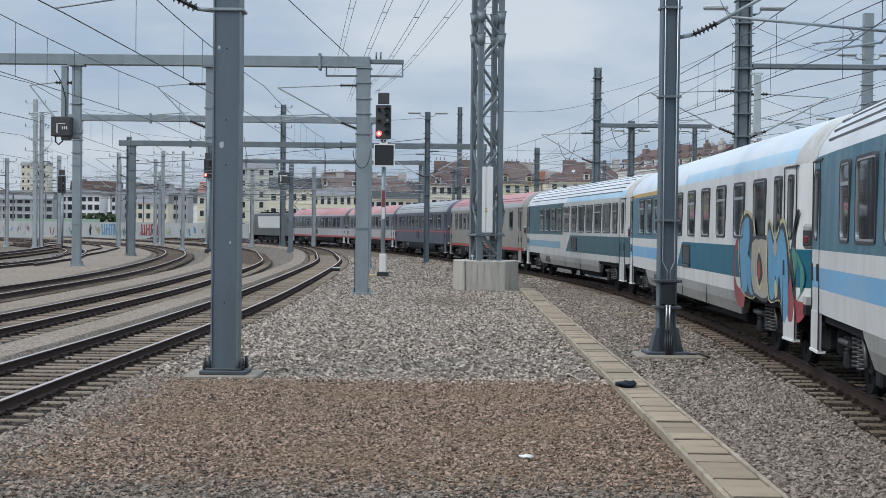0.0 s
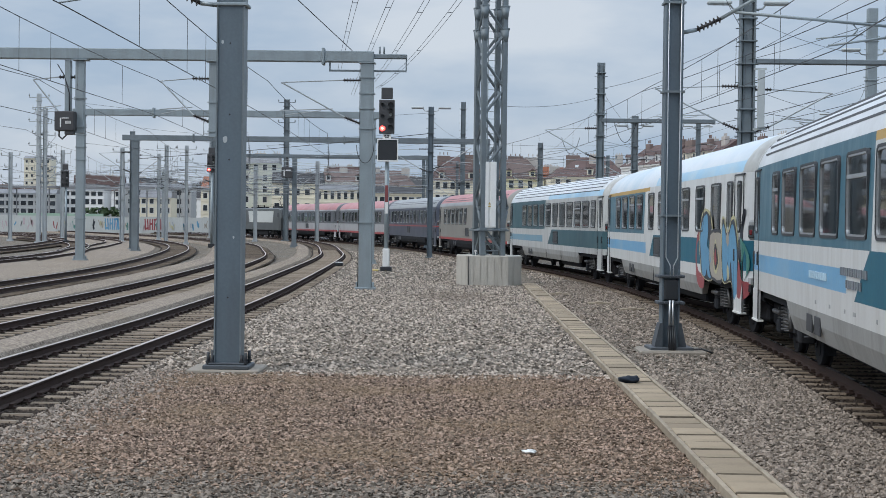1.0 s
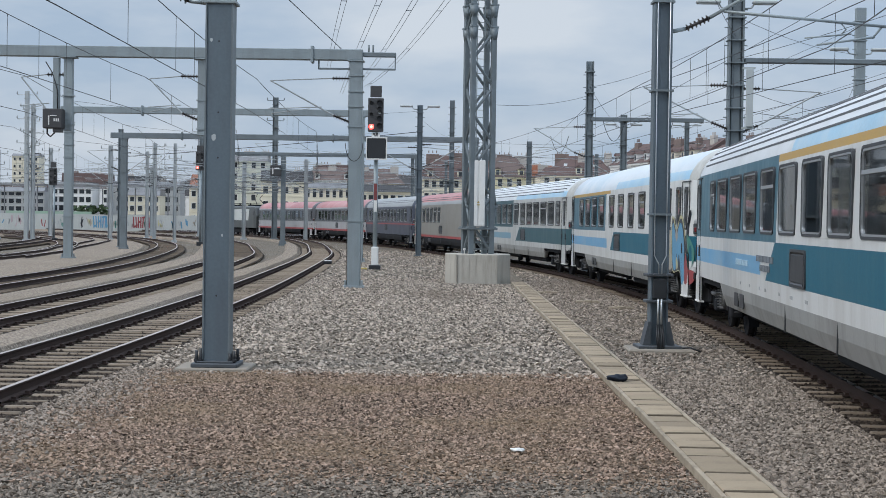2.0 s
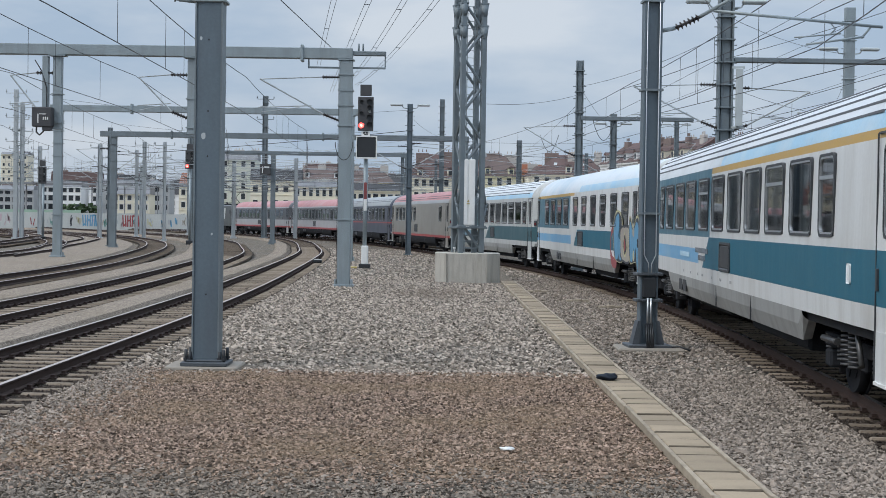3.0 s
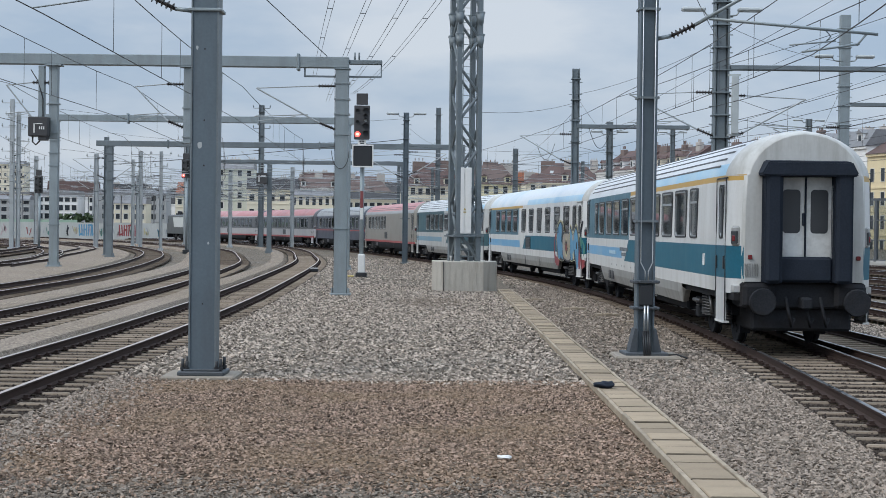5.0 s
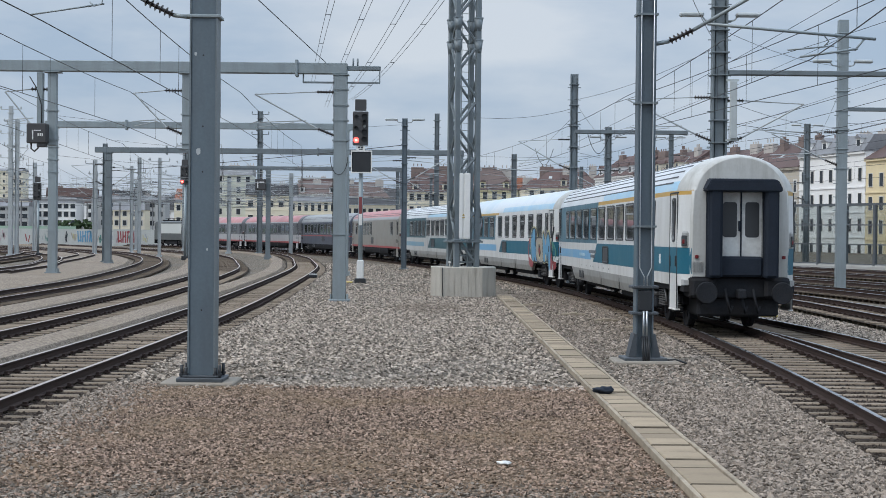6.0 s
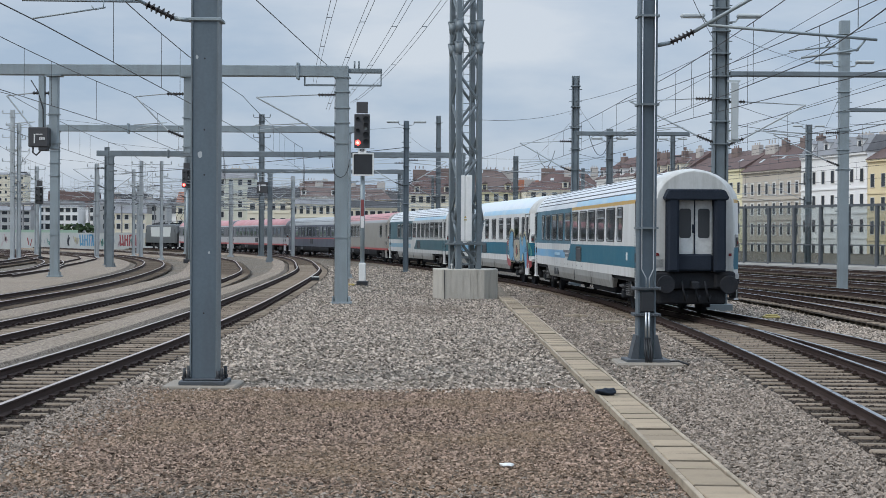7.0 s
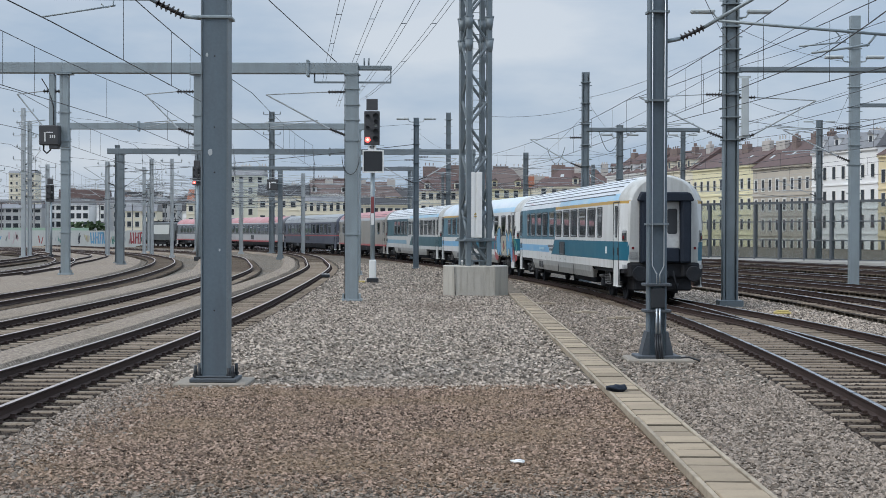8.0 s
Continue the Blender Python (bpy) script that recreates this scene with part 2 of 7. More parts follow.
def rail(parent, xy, h, off, top, z=RAIL_Z):
    bm = bmesh.new()
    prev = None
    for (x, y), a in zip(xy, h):
        ca, sa = math.cos(a), math.sin(a)
        ring = [bm.verts.new((x + (off + px) * ca, y + (off + px) * sa, z + pz)) for px, pz in RAIL_PROFILE]
        if prev:
            for i in range(len(ring)):
                j = (i + 1) % len(ring)
                f = bm.faces.new((prev[i], prev[j], ring[j], ring[i]))
                f.material_index = 1 if i in (6, 7, 8) else 0
        prev = ring
    return part("rail", bm, [RUST, top], parent)


def sleeper_mesh():
    bm = bmesh.new()
    box(bm, -1.3, 1.3, -0.066, 0.066, -0.2, 0.0, 0.02, 0)
    for s in (-1, 1):
        box(bm, s * 0.7535 - 0.17, s * 0.7535 + 0.17, -0.08, 0.08, -0.01, 0.012, 0.0, 1)
        for d in (-0.11, 0.11):
            box(bm, s * 0.7535 + d - 0.03, s * 0.7535 + d + 0.03, -0.06, 0.06, 0.0, 0.05, 0.0, 1)
    me = bpy.data.meshes.new("sleeper")
    bm.to_mesh(me)
    bm.free()
    me.materials.append(SLEEPER)
    me.materials.append(RUST)
    return me


SLEEPER_MESH = sleeper_mesh()


def track(name, xy, h, label, top, near=0.0, far=0.0, sleepers=True):
    """Two rails on sleepers; the sleepers from near to far along y are pieces of their own."""
    t = thing(name, label, "railway track", kind="structure")
    keep = slice(None, None, 4)
    bm = bmesh.new()
    prev = None
    for (x, y), a in list(zip(xy, h))[::8]:
        row = [bm.verts.new((x + o * math.cos(a), y + o * math.sin(a), -0.035)) for o in (-1.4 + 0.1 * noise.noise((x, y, 0)), 1.4 + 0.1 * noise.noise((x, y, 5)))]
        if prev:
            bm.faces.new((prev[0], prev[1], row[1], row[0]))
        prev = row
    part("track_bed", bm, BED, t)
    rail(t, xy[keep], h[keep], -0.7535, top)
    rail(t, xy[keep], h[keep], 0.7535, top)
    d = np.linalg.norm(xy[1] - xy[0])
    step = max(1, int(round(0.6 / d)))
    rest = bmesh.new()
    for (x, y), a in list(zip(xy, h))[::step]:
        if not sleepers or y < 8:
            continue
        if name == "track_branch" and x - float(np.interp(y, xyT[:, 1], xyT[:, 0])) < 2.5:
            continue
        if near <= y <= far:
            o = new("sleeper", SLEEPER_MESH)
            o.parent = t
            o.matrix_basis = Matrix.Translation((x, y, random.uniform(-0.012, 0.006))) @ Euler((0, 0, a + random.uniform(-0.012, 0.012))).to_matrix().to_4x4()
        else:
            vs = box(rest, -1.3, 1.3, -0.1, 0.1, -0.2, -0.004)
            bmesh.ops.transform(rest, matrix=Matrix.Translation((x, y, 0)) @ Matrix.Rotation(a, 4, "Z"), verts=vs)
    if len(rest.verts):
        tagged(part("sleeper_row", rest, SLEEPER_OLD, t), kind="stuff")
    else:
        rest.free()
    return t


def curve_track(name, pts, label, top, near=0, far=0, sleepers=True):
    xy, h = spline(pts, 0.3)
    return track(name, xy, h, label, top, near, far, sleepers)


L1 = [(-6.5, 4), (-6.5, 20), (-6.45, 35), (-6.9, 55), (-8.45, 91), (-10.3, 112), (-13.8, 141), (-19.5, 170), (-30, 203), (-44, 236), (-60, 268)]
L2 = [(-10.6, 4), (-10.5, 20), (-10.4, 38), (-10.9, 58), (-12.9, 88), (-15.6, 108), (-20, 134), (-27, 160), (-38, 188), (-54, 222), (-72, 256)]
L3 = [(-14.9, 15), (-15.0, 35), (-15.2, 50), (-16, 68), (-18.7, 92), (-22, 113), (-26.5, 133), (-34, 156), (-47, 182), (-68, 216), (-90, 246)]
L4 = [(-23.6, 40), (-24, 65), (-25.4, 92), (-28, 107), (-30.6, 124), (-35.5, 148), (-46, 174), (-62, 200), (-90, 236)]
L5 = [(-29, 60), (-31.5, 90), (-34.5, 116), (-38.5, 138), (-44, 158), (-56, 184), (-78, 216), (-110, 250)]
sel = np.arange(-4.0, 320.0, 0.3)
xyT = np.array([on_track(s)[0][:2] for s in sel])
hT = np.array([on_track(s)[1] for s in sel])
track("track_main", xyT, hT, "curved main track with bright worn rail heads", RAILTOP, 8, 130)
curve_track("track_inner", L1, "curved track with rust-brown rails on pale sleepers", RAILDULL, 8, 120)
curve_track("track_second", L2, "curved track with rust-brown rails", RAILDULL, 25, 90)
curve_track("track_third", L3, "curved rust-brown track in pale gravel", RAILDULL)
curve_track("track_fourth", L4, "rusty curved siding in pale gravel", RAILDULL)
curve_track("track_fifth", L5, "rusty far siding", RAILDULL)
curve_track("track_crossover", [(-24, 80), (-26.5, 98), (-32, 122), (-39, 142), (-48, 160)], "rusty crossover between two sidings", RAILDULL)
curve_track("track_branch", [(8.9, 4), (8.75, 20), (8.65, 28), (8.45, 35), (7.9, 42), (7.1, 49), (6.1, 57)], "branch track joining the main track at a turnout", RAILTOP, 18, 60)
curve_track("track_right_third", [(13.3, 10), (13.4, 30), (13.4, 47), (13.2, 55), (12.6, 63), (10.6, 80), (6.8, 102), (1.0, 128), (-6.5, 155), (-15, 180), (-34, 222), (-60, 272)], "worn bright-headed track in the yard", RAILTOP, 30, 90)
curve_track("track_right_fourth", [(18.9, 25), (18.6, 45), (18.0, 58), (17.0, 66), (15.2, 76), (12, 93), (7, 116), (0, 140), (-10, 170), (-28, 212), (-55, 266)], "worn bright-headed track in the yard", RAILTOP)
curve_track("track_right_fifth", [(24.2, 40), (23.0, 60), (21.3, 73), (18.3, 89), (14, 108), (7, 132), (-4, 164), (-22, 206), (-48, 260)], "worn bright-headed track in the yard", RAILTOP)
curve_track("track_right_sixth", [(31, 50), (28.4, 74), (26, 88), (22.3, 106), (17, 127), (8, 154), (-8, 190), (-38, 250)], "worn bright-headed track in the yard", RAILTOP)
curve_track("track_right_seventh", [(36, 60), (33.0, 84), (30.2, 98), (26, 116), (20, 137), (10, 163), (-8, 200), (-34, 250)], "worn bright-headed track in the yard", RAILTOP)
CHAIR = mat("oily_slide_chair", (0.03, 0.028, 0.028), 0.6, 0.2, 0.2, 4, 40, 0.002)
bm = bmesh.new()
box(bm, -0.02, 0.26, -0.11, 0.11, -0.04, 0.05, 0.01)
box(bm, 0.0, 0.1, -0.05, 0.05, 0.05, 0.14, 0.01)
chair_mesh = bpy.data.meshes.new("slide_chair")
bm.to_mesh(chair_mesh)
bm.free()
chair_mesh.materials.append(CHAIR)
bxy, bh = spline([(8.9, 4), (8.75, 20), (8.65, 28), (8.45, 35), (7.9, 42), (7.1, 49), (6.1, 57)], 0.3)
for (x, y), a in list(zip(bxy, bh))[::2]:
    if 29 < y < 47:
        o = new("slide_chair", chair_mesh)
        o.parent = bpy.data.objects["track_branch"]
        o.matrix_basis = Matrix.Translation((x + 0.80 * math.cos(a), y + 0.80 * math.sin(a), 0)) @ Matrix.Rotation(a, 4, "Z")
for (x, y), a in list(zip(xyT, hT))[::2]:
    xb = float(np.interp(y, bxy[:, 1], bxy[:, 0]))
    if 12 < y < 57 and 0.25 < xb - x < 2.5:
        bm = bmesh.new()
        box(bm, 1.31, xb - x + 1.3, -0.066, 0.066, -0.2, 0.0, 0.02)
        part("sleeper", bm, SLEEPER, bpy.data.objects["track_branch"]).matrix_basis = Matrix.Translation((x, y, -0.004)) @ Matrix.Rotation(a, 4, "Z")
strip("gravel_strip", L1, 2.5, -1.65, 0.006, SAND, "pale fine gravel path between two tracks")
strip("gravel_strip_second", L2, 3.05, -1.8, 0.006, SAND, "pale fine gravel between two tracks")
strip("gravel_strip_third", L3, 8.2, -1.9, 0.006, SAND, "pale fine gravel between two tracks")
# raised ballast between the inner curve and the main track
bm = bmesh.new()
yl, yr = spline(L1, 1.0)[0], xyT
prev = None
for y in np.arange(2.0, 175.0, 1.0):
    xl = float(np.interp(y, yl[:, 1], yl[:, 0])) + 1.38 + 0.06 * noise.noise((0, y * 0.7, 0))
    xr = float(np.interp(y, yr[:, 1], yr[:, 0])) - 1.38 + 0.06 * noise.noise((5, y * 0.7, 0))
    if xr - xl < 0.5:
        break
    row = [bm.verts.new((x, y, z)) for x, z in ((xl - 0.12, -0.19), (xl + 0.06, 0.0), (xr - 0.06, 0.0), (xr + 0.12, -0.19))]
    if prev:
        for i in range(3):
            bm.faces.new((prev[i], prev[i + 1], row[i + 1], row[i]))
    prev = row
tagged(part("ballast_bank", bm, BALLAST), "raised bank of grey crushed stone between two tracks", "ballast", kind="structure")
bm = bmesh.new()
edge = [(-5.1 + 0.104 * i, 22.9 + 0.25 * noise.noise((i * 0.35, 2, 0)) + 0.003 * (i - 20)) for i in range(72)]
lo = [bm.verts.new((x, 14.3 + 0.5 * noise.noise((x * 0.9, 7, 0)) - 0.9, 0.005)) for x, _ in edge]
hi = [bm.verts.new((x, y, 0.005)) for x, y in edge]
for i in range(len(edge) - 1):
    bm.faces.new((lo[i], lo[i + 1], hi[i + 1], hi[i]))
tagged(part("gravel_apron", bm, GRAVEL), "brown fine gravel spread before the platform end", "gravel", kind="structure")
# ---- the train ----
COACH = 26.36
C_WHITE = mat("coach_white_paint", (0.62, 0.63, 0.62), 0.35, 0, 0.06, 0.7, 20, 0, (0.36, 0.345, 0.31), 0.8, 0.6, streak=True)
C_TEAL = mat("coach_teal_paint", (0.009, 0.108, 0.165), 0.5, 0, 0.14, 0.9, 20, 0, (0.05, 0.15, 0.19), 1.4, 0.45, spec=0.35, streak=True)
C_BLUE = mat("coach_light_blue_paint", (0.15, 0.38, 0.60), 0.35, 0, 0.12, 0.9, 20, 0, (0.35, 0.48, 0.56), 1.0, 0.45)
C_SKYBLUE = mat("coach_sky_blue_paint", (0.30, 0.52, 0.68), 0.35, 0, 0.15, 0.7, 20, 0, (0.55, 0.62, 0.66), 0.8, 0.7)
C_YELLOW = mat("coach_ochre_line", (0.50, 0.31, 0.075), 0.4, 0, 0.1)
C_SKIRT = mat("coach_grey_skirt", (0.31, 0.315, 0.305), 0.45, 0.1, 0.1, 0.8, 18, 0, (0.13, 0.12, 0.105), 0.9, 0.75, streak=True)
C_ROOF = mat("silver_roof_paint", (0.66, 0.69, 0.71), 0.38, 0.15, 0.07, 0.5, 14, 0, (0.42, 0.43, 0.43), 0.6, 0.5)
C_ROOF_SMOOTH = mat("washed_roof_paint", (0.62, 0.67, 0.71), 0.4, 0.05, 0.1, 0.4, 10, 0, (0.36, 0.52, 0.62), 0.35, 0.8)
# dark grey puts the ribs' shade lines into their colour
C_RIB = mat("roof_rib_shade_grey", (0.12, 0.13, 0.14), 0.6, 0.1, 0.15)
C_GREY = mat("coach_lower_grey", (0.36, 0.365, 0.375), 0.4, 0, 0.08, 0.7, 18, 0, (0.22, 0.2, 0.19), 0.9, 0.4)
C_DKGREY = mat("coach_window_band_grey", (0.085, 0.09, 0.10), 0.35, 0, 0.12, 0.7, 18)
C_RED = mat("coach_red_stripe", (0.33, 0.045, 0.045), 0.4, 0, 0.12)
C_PINKROOF = mat("faded_red_roof", (0.44, 0.2, 0.205), 0.6, 0, 0.16, 0.5, 12, 0, (0.42, 0.33, 0.32), 0.5, 0.75)
C_TAN = mat("coach_tan_grey_paint", (0.235, 0.225, 0.20), 0.45, 0, 0.1, 0.6, 18, 0, (0.15, 0.14, 0.12), 0.8, 0.5)
C_NAVY = mat("coach_night_blue_paint", (0.045, 0.054, 0.08), 0.4, 0, 0.12, 0.6, 18, 0, (0.1, 0.1, 0.1), 0.8, 0.4)
C_GREYROOF = mat("dirty_grey_roof", (0.31, 0.325, 0.335), 0.5, 0.1, 0.12, 0.5, 12, 0, (0.2, 0.2, 0.19), 0.6, 0.6)
C_END = mat("grimy_white_end", (0.50, 0.505, 0.485), 0.5, 0, 0.07, 0.9, 14, 0, (0.25, 0.235, 0.205), 1.1, 0.7, streak=True)
C_DOOR = mat("grimy_gangway_door", (0.60, 0.61, 0.595), 0.6, 0, 0.1, 1.2, 14, 0, (0.16, 0.15, 0.135), 1.6, 0.7)
RUBBER = mat("black_rubber", (0.02, 0.026, 0.037), 0.75, 0, 0.25, 3, 30, 0.003, spec=0.15)
GRIME = mat("brake_dust_black", (0.024, 0.026, 0.03), 0.85, 0.0, 0.35, 2.5, 30, 0.004, (0.03, 0.024, 0.02), 1.5, 0.6, spec=0.12)
SPRING = mat("oily_spring_steel", (0.10, 0.10, 0.10), 0.45, 0.6, 0.2)
FRAME = mat("window_rubber_frame", (0.035, 0.038, 0.042), 0.5, 0, 0.15)
ALU = mat("window_aluminium", (0.5, 0.52, 0.53), 0.35, 0.8, 0.08)
CURTAIN = mat("pale_curtain", (0.52, 0.50, 0.46), 0.9, 0, 0.15, 6, 40)
INTERIOR = mat("coach_interior_panel", (0.38, 0.38, 0.37), 0.7, 0, 0.2, 1.5, 10)
TAIL_RED = mat("red_lens", (0.16, 0.014, 0.016), 0.25, 0, 0.1)
STEP = mat("bright_step_edge", (0.75, 0.75, 0.72), 0.5, 0.1, 0.1)


def glass(name, tint, rough=0.03):
    m = bpy.data.materials.new(name)
    m.use_nodes = True
    n, l = m.node_tree.nodes, m.node_tree.links
    out = n["Material Output"]
    n.remove(n["Principled BSDF"])
    tr, gl, mx, fr = n.new("ShaderNodeBsdfTransparent"), n.new("ShaderNodeBsdfGlossy"), n.new("ShaderNodeMixShader"), n.new("ShaderNodeFresnel")
    tr.inputs["Color"].default_value = (*tint, 1)
    gl.inputs["Roughness"].default_value = rough
    fr.inputs["IOR"].default_value = 2.3
    l.new(fr.outputs[0], mx.inputs[0])
    l.new(tr.outputs[0], mx.inputs[1])
    l.new(gl.outputs[0], mx.inputs[2])
    l.new(mx.outputs[0], out.inputs["Surface"])
    return m


GLASS = glass("tinted_window_glass", (0.46, 0.49, 0.50))

HALF = 12.95


def half_width(y, z):
    w = 1.41
    if z < 1.6:
        w -= 0.03 * (1.6 - z)
    if z > 2.6:
        w -= 0.05 * (z - 2.6)
    if abs(y) > 10.7:
        w -= 0.03 * min(1.0, (abs(y) - 10.7) / 1.8)
    if abs(y) > 12.5:
        w -= 0.25 * (abs(y) - 12.5) / (HALF - 12.5)
    return w


ROOF_PROFILE = ((1.375, 3.30), (1.345, 3.41), (1.285, 3.53), (1.17, 3.69), (1.01, 3.84), (0.80, 3.97), (0.55, 4.07), (0.28, 4.13), (0.0, 4.16))


def grid_strip(bm, side, ys, zs, pick, hole=None, slant=None):
    """A wall strip with faces between the given lines; pick gives the paint, hole leaves openings out."""
    vs = {}
    for i, y in enumerate(ys):
        for j, z in enumerate(zs):
            yy = y + (slant[1] * (z - slant[2]) if slant and abs(y - slant[0]) < 1e-6 else 0)
            vs[i, j] = bm.verts.new((side * half_width(yy, z), yy, z))
    for i in range(len(ys) - 1):
        for j in range(len(zs) - 1):
            cy, cz = (ys[i] + ys[i + 1]) / 2, (zs[j] + zs[j + 1]) / 2
            if hole and hole(cy, cz):
                continue
            q = (vs[i, j], vs[i, j + 1], vs[i + 1, j + 1], vs[i + 1, j])
            bm.faces.new(q if side < 0 else q[::-1]).material_index = pick(cy, cz)


def rounded(y0, y1, z0, z1, r, n=4):
    pts = []
    for cy, cz, a in ((y1 - r, z1 - r, 0), (y0 + r, z1 - r, 90), (y0 + r, z0 + r, 180), (y1 - r, z0 + r, 270)):
        for k in range(n + 1):
            b = radians(a + 90 * k / n)
            pts.append((cy + r * math.cos(b), cz + r * math.sin(b)))
    return pts


def ring_mesh(bm, outer, inner, x0, x1, mi=0):
    """A flat frame between two outlines in the y-z plane, from depth x0 to x1."""
    n = len(outer)
    A = [bm.verts.new((x1, *p)) for p in outer]
    B = [bm.verts.new((x1, *p)) for p in inner]
    C = [bm.verts.new((x0, *p)) for p in inner]
    D = [bm.verts.new((x0, *p)) for p in outer]
    for i in range(n):
        j = (i + 1) % n
        for q in ((A[i], A[j], B[j], B[i]), (B[i], B[j], C[j], C[i]), (D[j], A[j], A[i], D[i])):
            bm.faces.new(q).material_index = mi


WINDOW_KITS = {}


def window_kit(w, h, vent):
    """Meshes of a window: rubber and metal frame, pane, sash bar; made once for a size."""
    key = (round(w, 2), round(h, 2), vent)
    if key not in WINDOW_KITS:
        fr = bmesh.new()
        r = 0.11
        ring_mesh(fr, rounded(-w / 2 - 0.022, w / 2 + 0.022, -h / 2 - 0.022, h / 2 + 0.022, r + 0.015), rounded(-w / 2 + 0.015, w / 2 - 0.015, -h / 2 + 0.015, h / 2 - 0.015, r), -0.03, 0.012, 0)
        ring_mesh(fr, rounded(-w / 2 + 0.015, w / 2 - 0.015, -h / 2 + 0.015, h / 2 - 0.015, r), rounded(-w / 2 + 0.04, w / 2 - 0.04, -h / 2 + 0.04, h / 2 - 0.04, r - 0.02), -0.03, 0.006, 1)
        if vent:
            box(fr, -0.03, 0.008, -w / 2 + 0.02, w / 2 - 0.02, h * 0.20, h * 0.20 + 0.05, 0, 1)
        pn = bmesh.new()
        pn.faces.new([pn.verts.new((-0.015, *p)) for p in rounded(-w / 2, w / 2, -h / 2, h / 2, r)])
        ms = []
        for nm, b, mats in (("window_frame", fr, (FRAME, ALU)), ("pane", pn, (GLASS,))):
            me = bpy.data.meshes.new(nm)
            b.to_mesh(me)
            b.free()
            for q in mats:
                me.materials.append(q)
            ms.append(me)
        WINDOW_KITS[key] = ms
    return WINDOW_KITS[key]


def add_window(coach, side, y, z, w, h, vent, curtain=0):
    fr, pn = window_kit(w, h, vent)
    lean = math.atan(0.05 if z > 2.6 else 0.0)
    o = new("window", fr)
    o.parent = coach
    a = 0.0
    if abs(y) > 10.7:
        a = math.copysign(0.016, y) * (1 if side > 0 else -1)
    o.matrix_basis = Matrix.Translation((side * half_width(y, z), y, z)) @ Matrix.Rotation(0 if side > 0 else math.pi, 4, "Z") @ Matrix.Rotation(a if side > 0 else -a, 4, "Z")
    p = new("pane", pn)
    p.parent = o
    if curtain:
        bm = bmesh.new()
        y0, y1 = (-w / 2 + 0.03, -w / 2 + w * 0.42) if curtain == 1 else (-w / 2 + 0.03, w / 2 - 0.03)
        n = int((y1 - y0) / 0.05)
        top = [bm.verts.new((-0.12 - 0.02 * (i % 2), y0 + (y1 - y0) * i / n, h / 2 - 0.02)) for i in range(n + 1)]
        low = [bm.verts.new((-0.12 - 0.02 * (i % 2), y0 + (y1 - y0) * i / n, -h / 2 + 0.02)) for i in range(n + 1)]
        for i in range(n):
            bm.faces.new((top[i], low[i], low[i + 1], top[i + 1]))
        part("curtain", bm, CURTAIN, o)


def wheelset_mesh():
    bm = bmesh.new()
    for s in (-1, 1):
        x = s * 0.75
        tube(bm, (x - 0.065, 0, 0), (x + 0.065, 0, 0), 0.46, n=20)
        tube(bm, (x - s * 0.065, 0, 0), (x - s * 0.095, 0, 0), 0.49, n=20)
        for k in range(4):
            a = k * math.pi / 2
            box(bm, x + s * 0.07 - 0.01, x + s * 0.07 + 0.01, 0.25 * math.cos(a) - 0.06, 0.25 * math.cos(a) + 0.06, 0.25 * math.sin(a) - 0.06, 0.25 * math.sin(a) + 0.06)
    tube(bm, (-1.0, 0, 0), (1.0, 0, 0), 0.085, n=8)
    me = bpy.data.meshes.new("wheelset")
    bm.to_mesh(me)
    bm.free()
    me.materials.append(GRIME)
    return me


WHEELSET = wheelset_mesh()


def bogie_mesh():
    bm = bmesh.new()
    for s in (-1, 1):
        x = s * 1.02
        box(bm, x - 0.07, x + 0.07, -1.75, 1.75, 0.60, 0.78, 0.02)
        box(bm, x - 0.08, x + 0.08, -0.55, 0.55, 0.42, 0.62, 0.03)
        for y in (-1.25, 1.25):
            box(bm, x - 0.13, x + 0.13, y - 0.17, y + 0.17, 0.34, 0.58, 0.03)
            for d in (-0.34, 0.34):
                for k in range(6):
                    tube(bm, (x, y + d, 0.46 + k * 0.055), (x, y + d, 0.485 + k * 0.055), 0.085, n=10, mi=1)
        for d in (-0.2, 0.2):
            for k in range(9):
                tube(bm, (x + s * 0.1, d, 0.46 + k * 0.06), (x + s * 0.1, d, 0.488 + k * 0.06), 0.11, n=10, mi=1)
        tube(bm, (x + s * 0.17, -0.75, 0.52), (x + s * 0.17, -0.45, 1.0), 0.04, n=8, mi=1)
        tube(bm, (x + s * 0.17, 0.55, 0.72), (x + s * 0.17, 1.35, 0.72), 0.045, n=8, mi=1)
        for y in (-1.85, 1.85):
            box(bm, s * 0.65, s * 0.85, y - 0.03, y + 0.03, 0.2, 0.62)
    for y in (-0.25, 0.25, -1.7, 1.7):
        box(bm, -1.0, 1.0, y - 0.08, y + 0.08, 0.55, 0.75)
    me = bpy.data.meshes.new("bogie")
    bm.to_mesh(me)
    bm.free()
    me.materials.append(GRIME)
    me.materials.append(SPRING)
    return me


BOGIE = bogie_mesh()
WHEELS = []


def running_gear(coach, pivot, base=2.5):
    for s in (-1, 1):
        b = new("bogie", BOGIE)
        b.parent = coach
        b.matrix_basis = pose(0, s * pivot, 0)
        for d in (-1, 1):
            w = new("wheelset", WHEELSET)
            w.parent = coach
            w.matrix_basis = pose(0, s * pivot + d * base / 2, 0.46)
            WHEELS.append((w, s * pivot + d * base / 2))


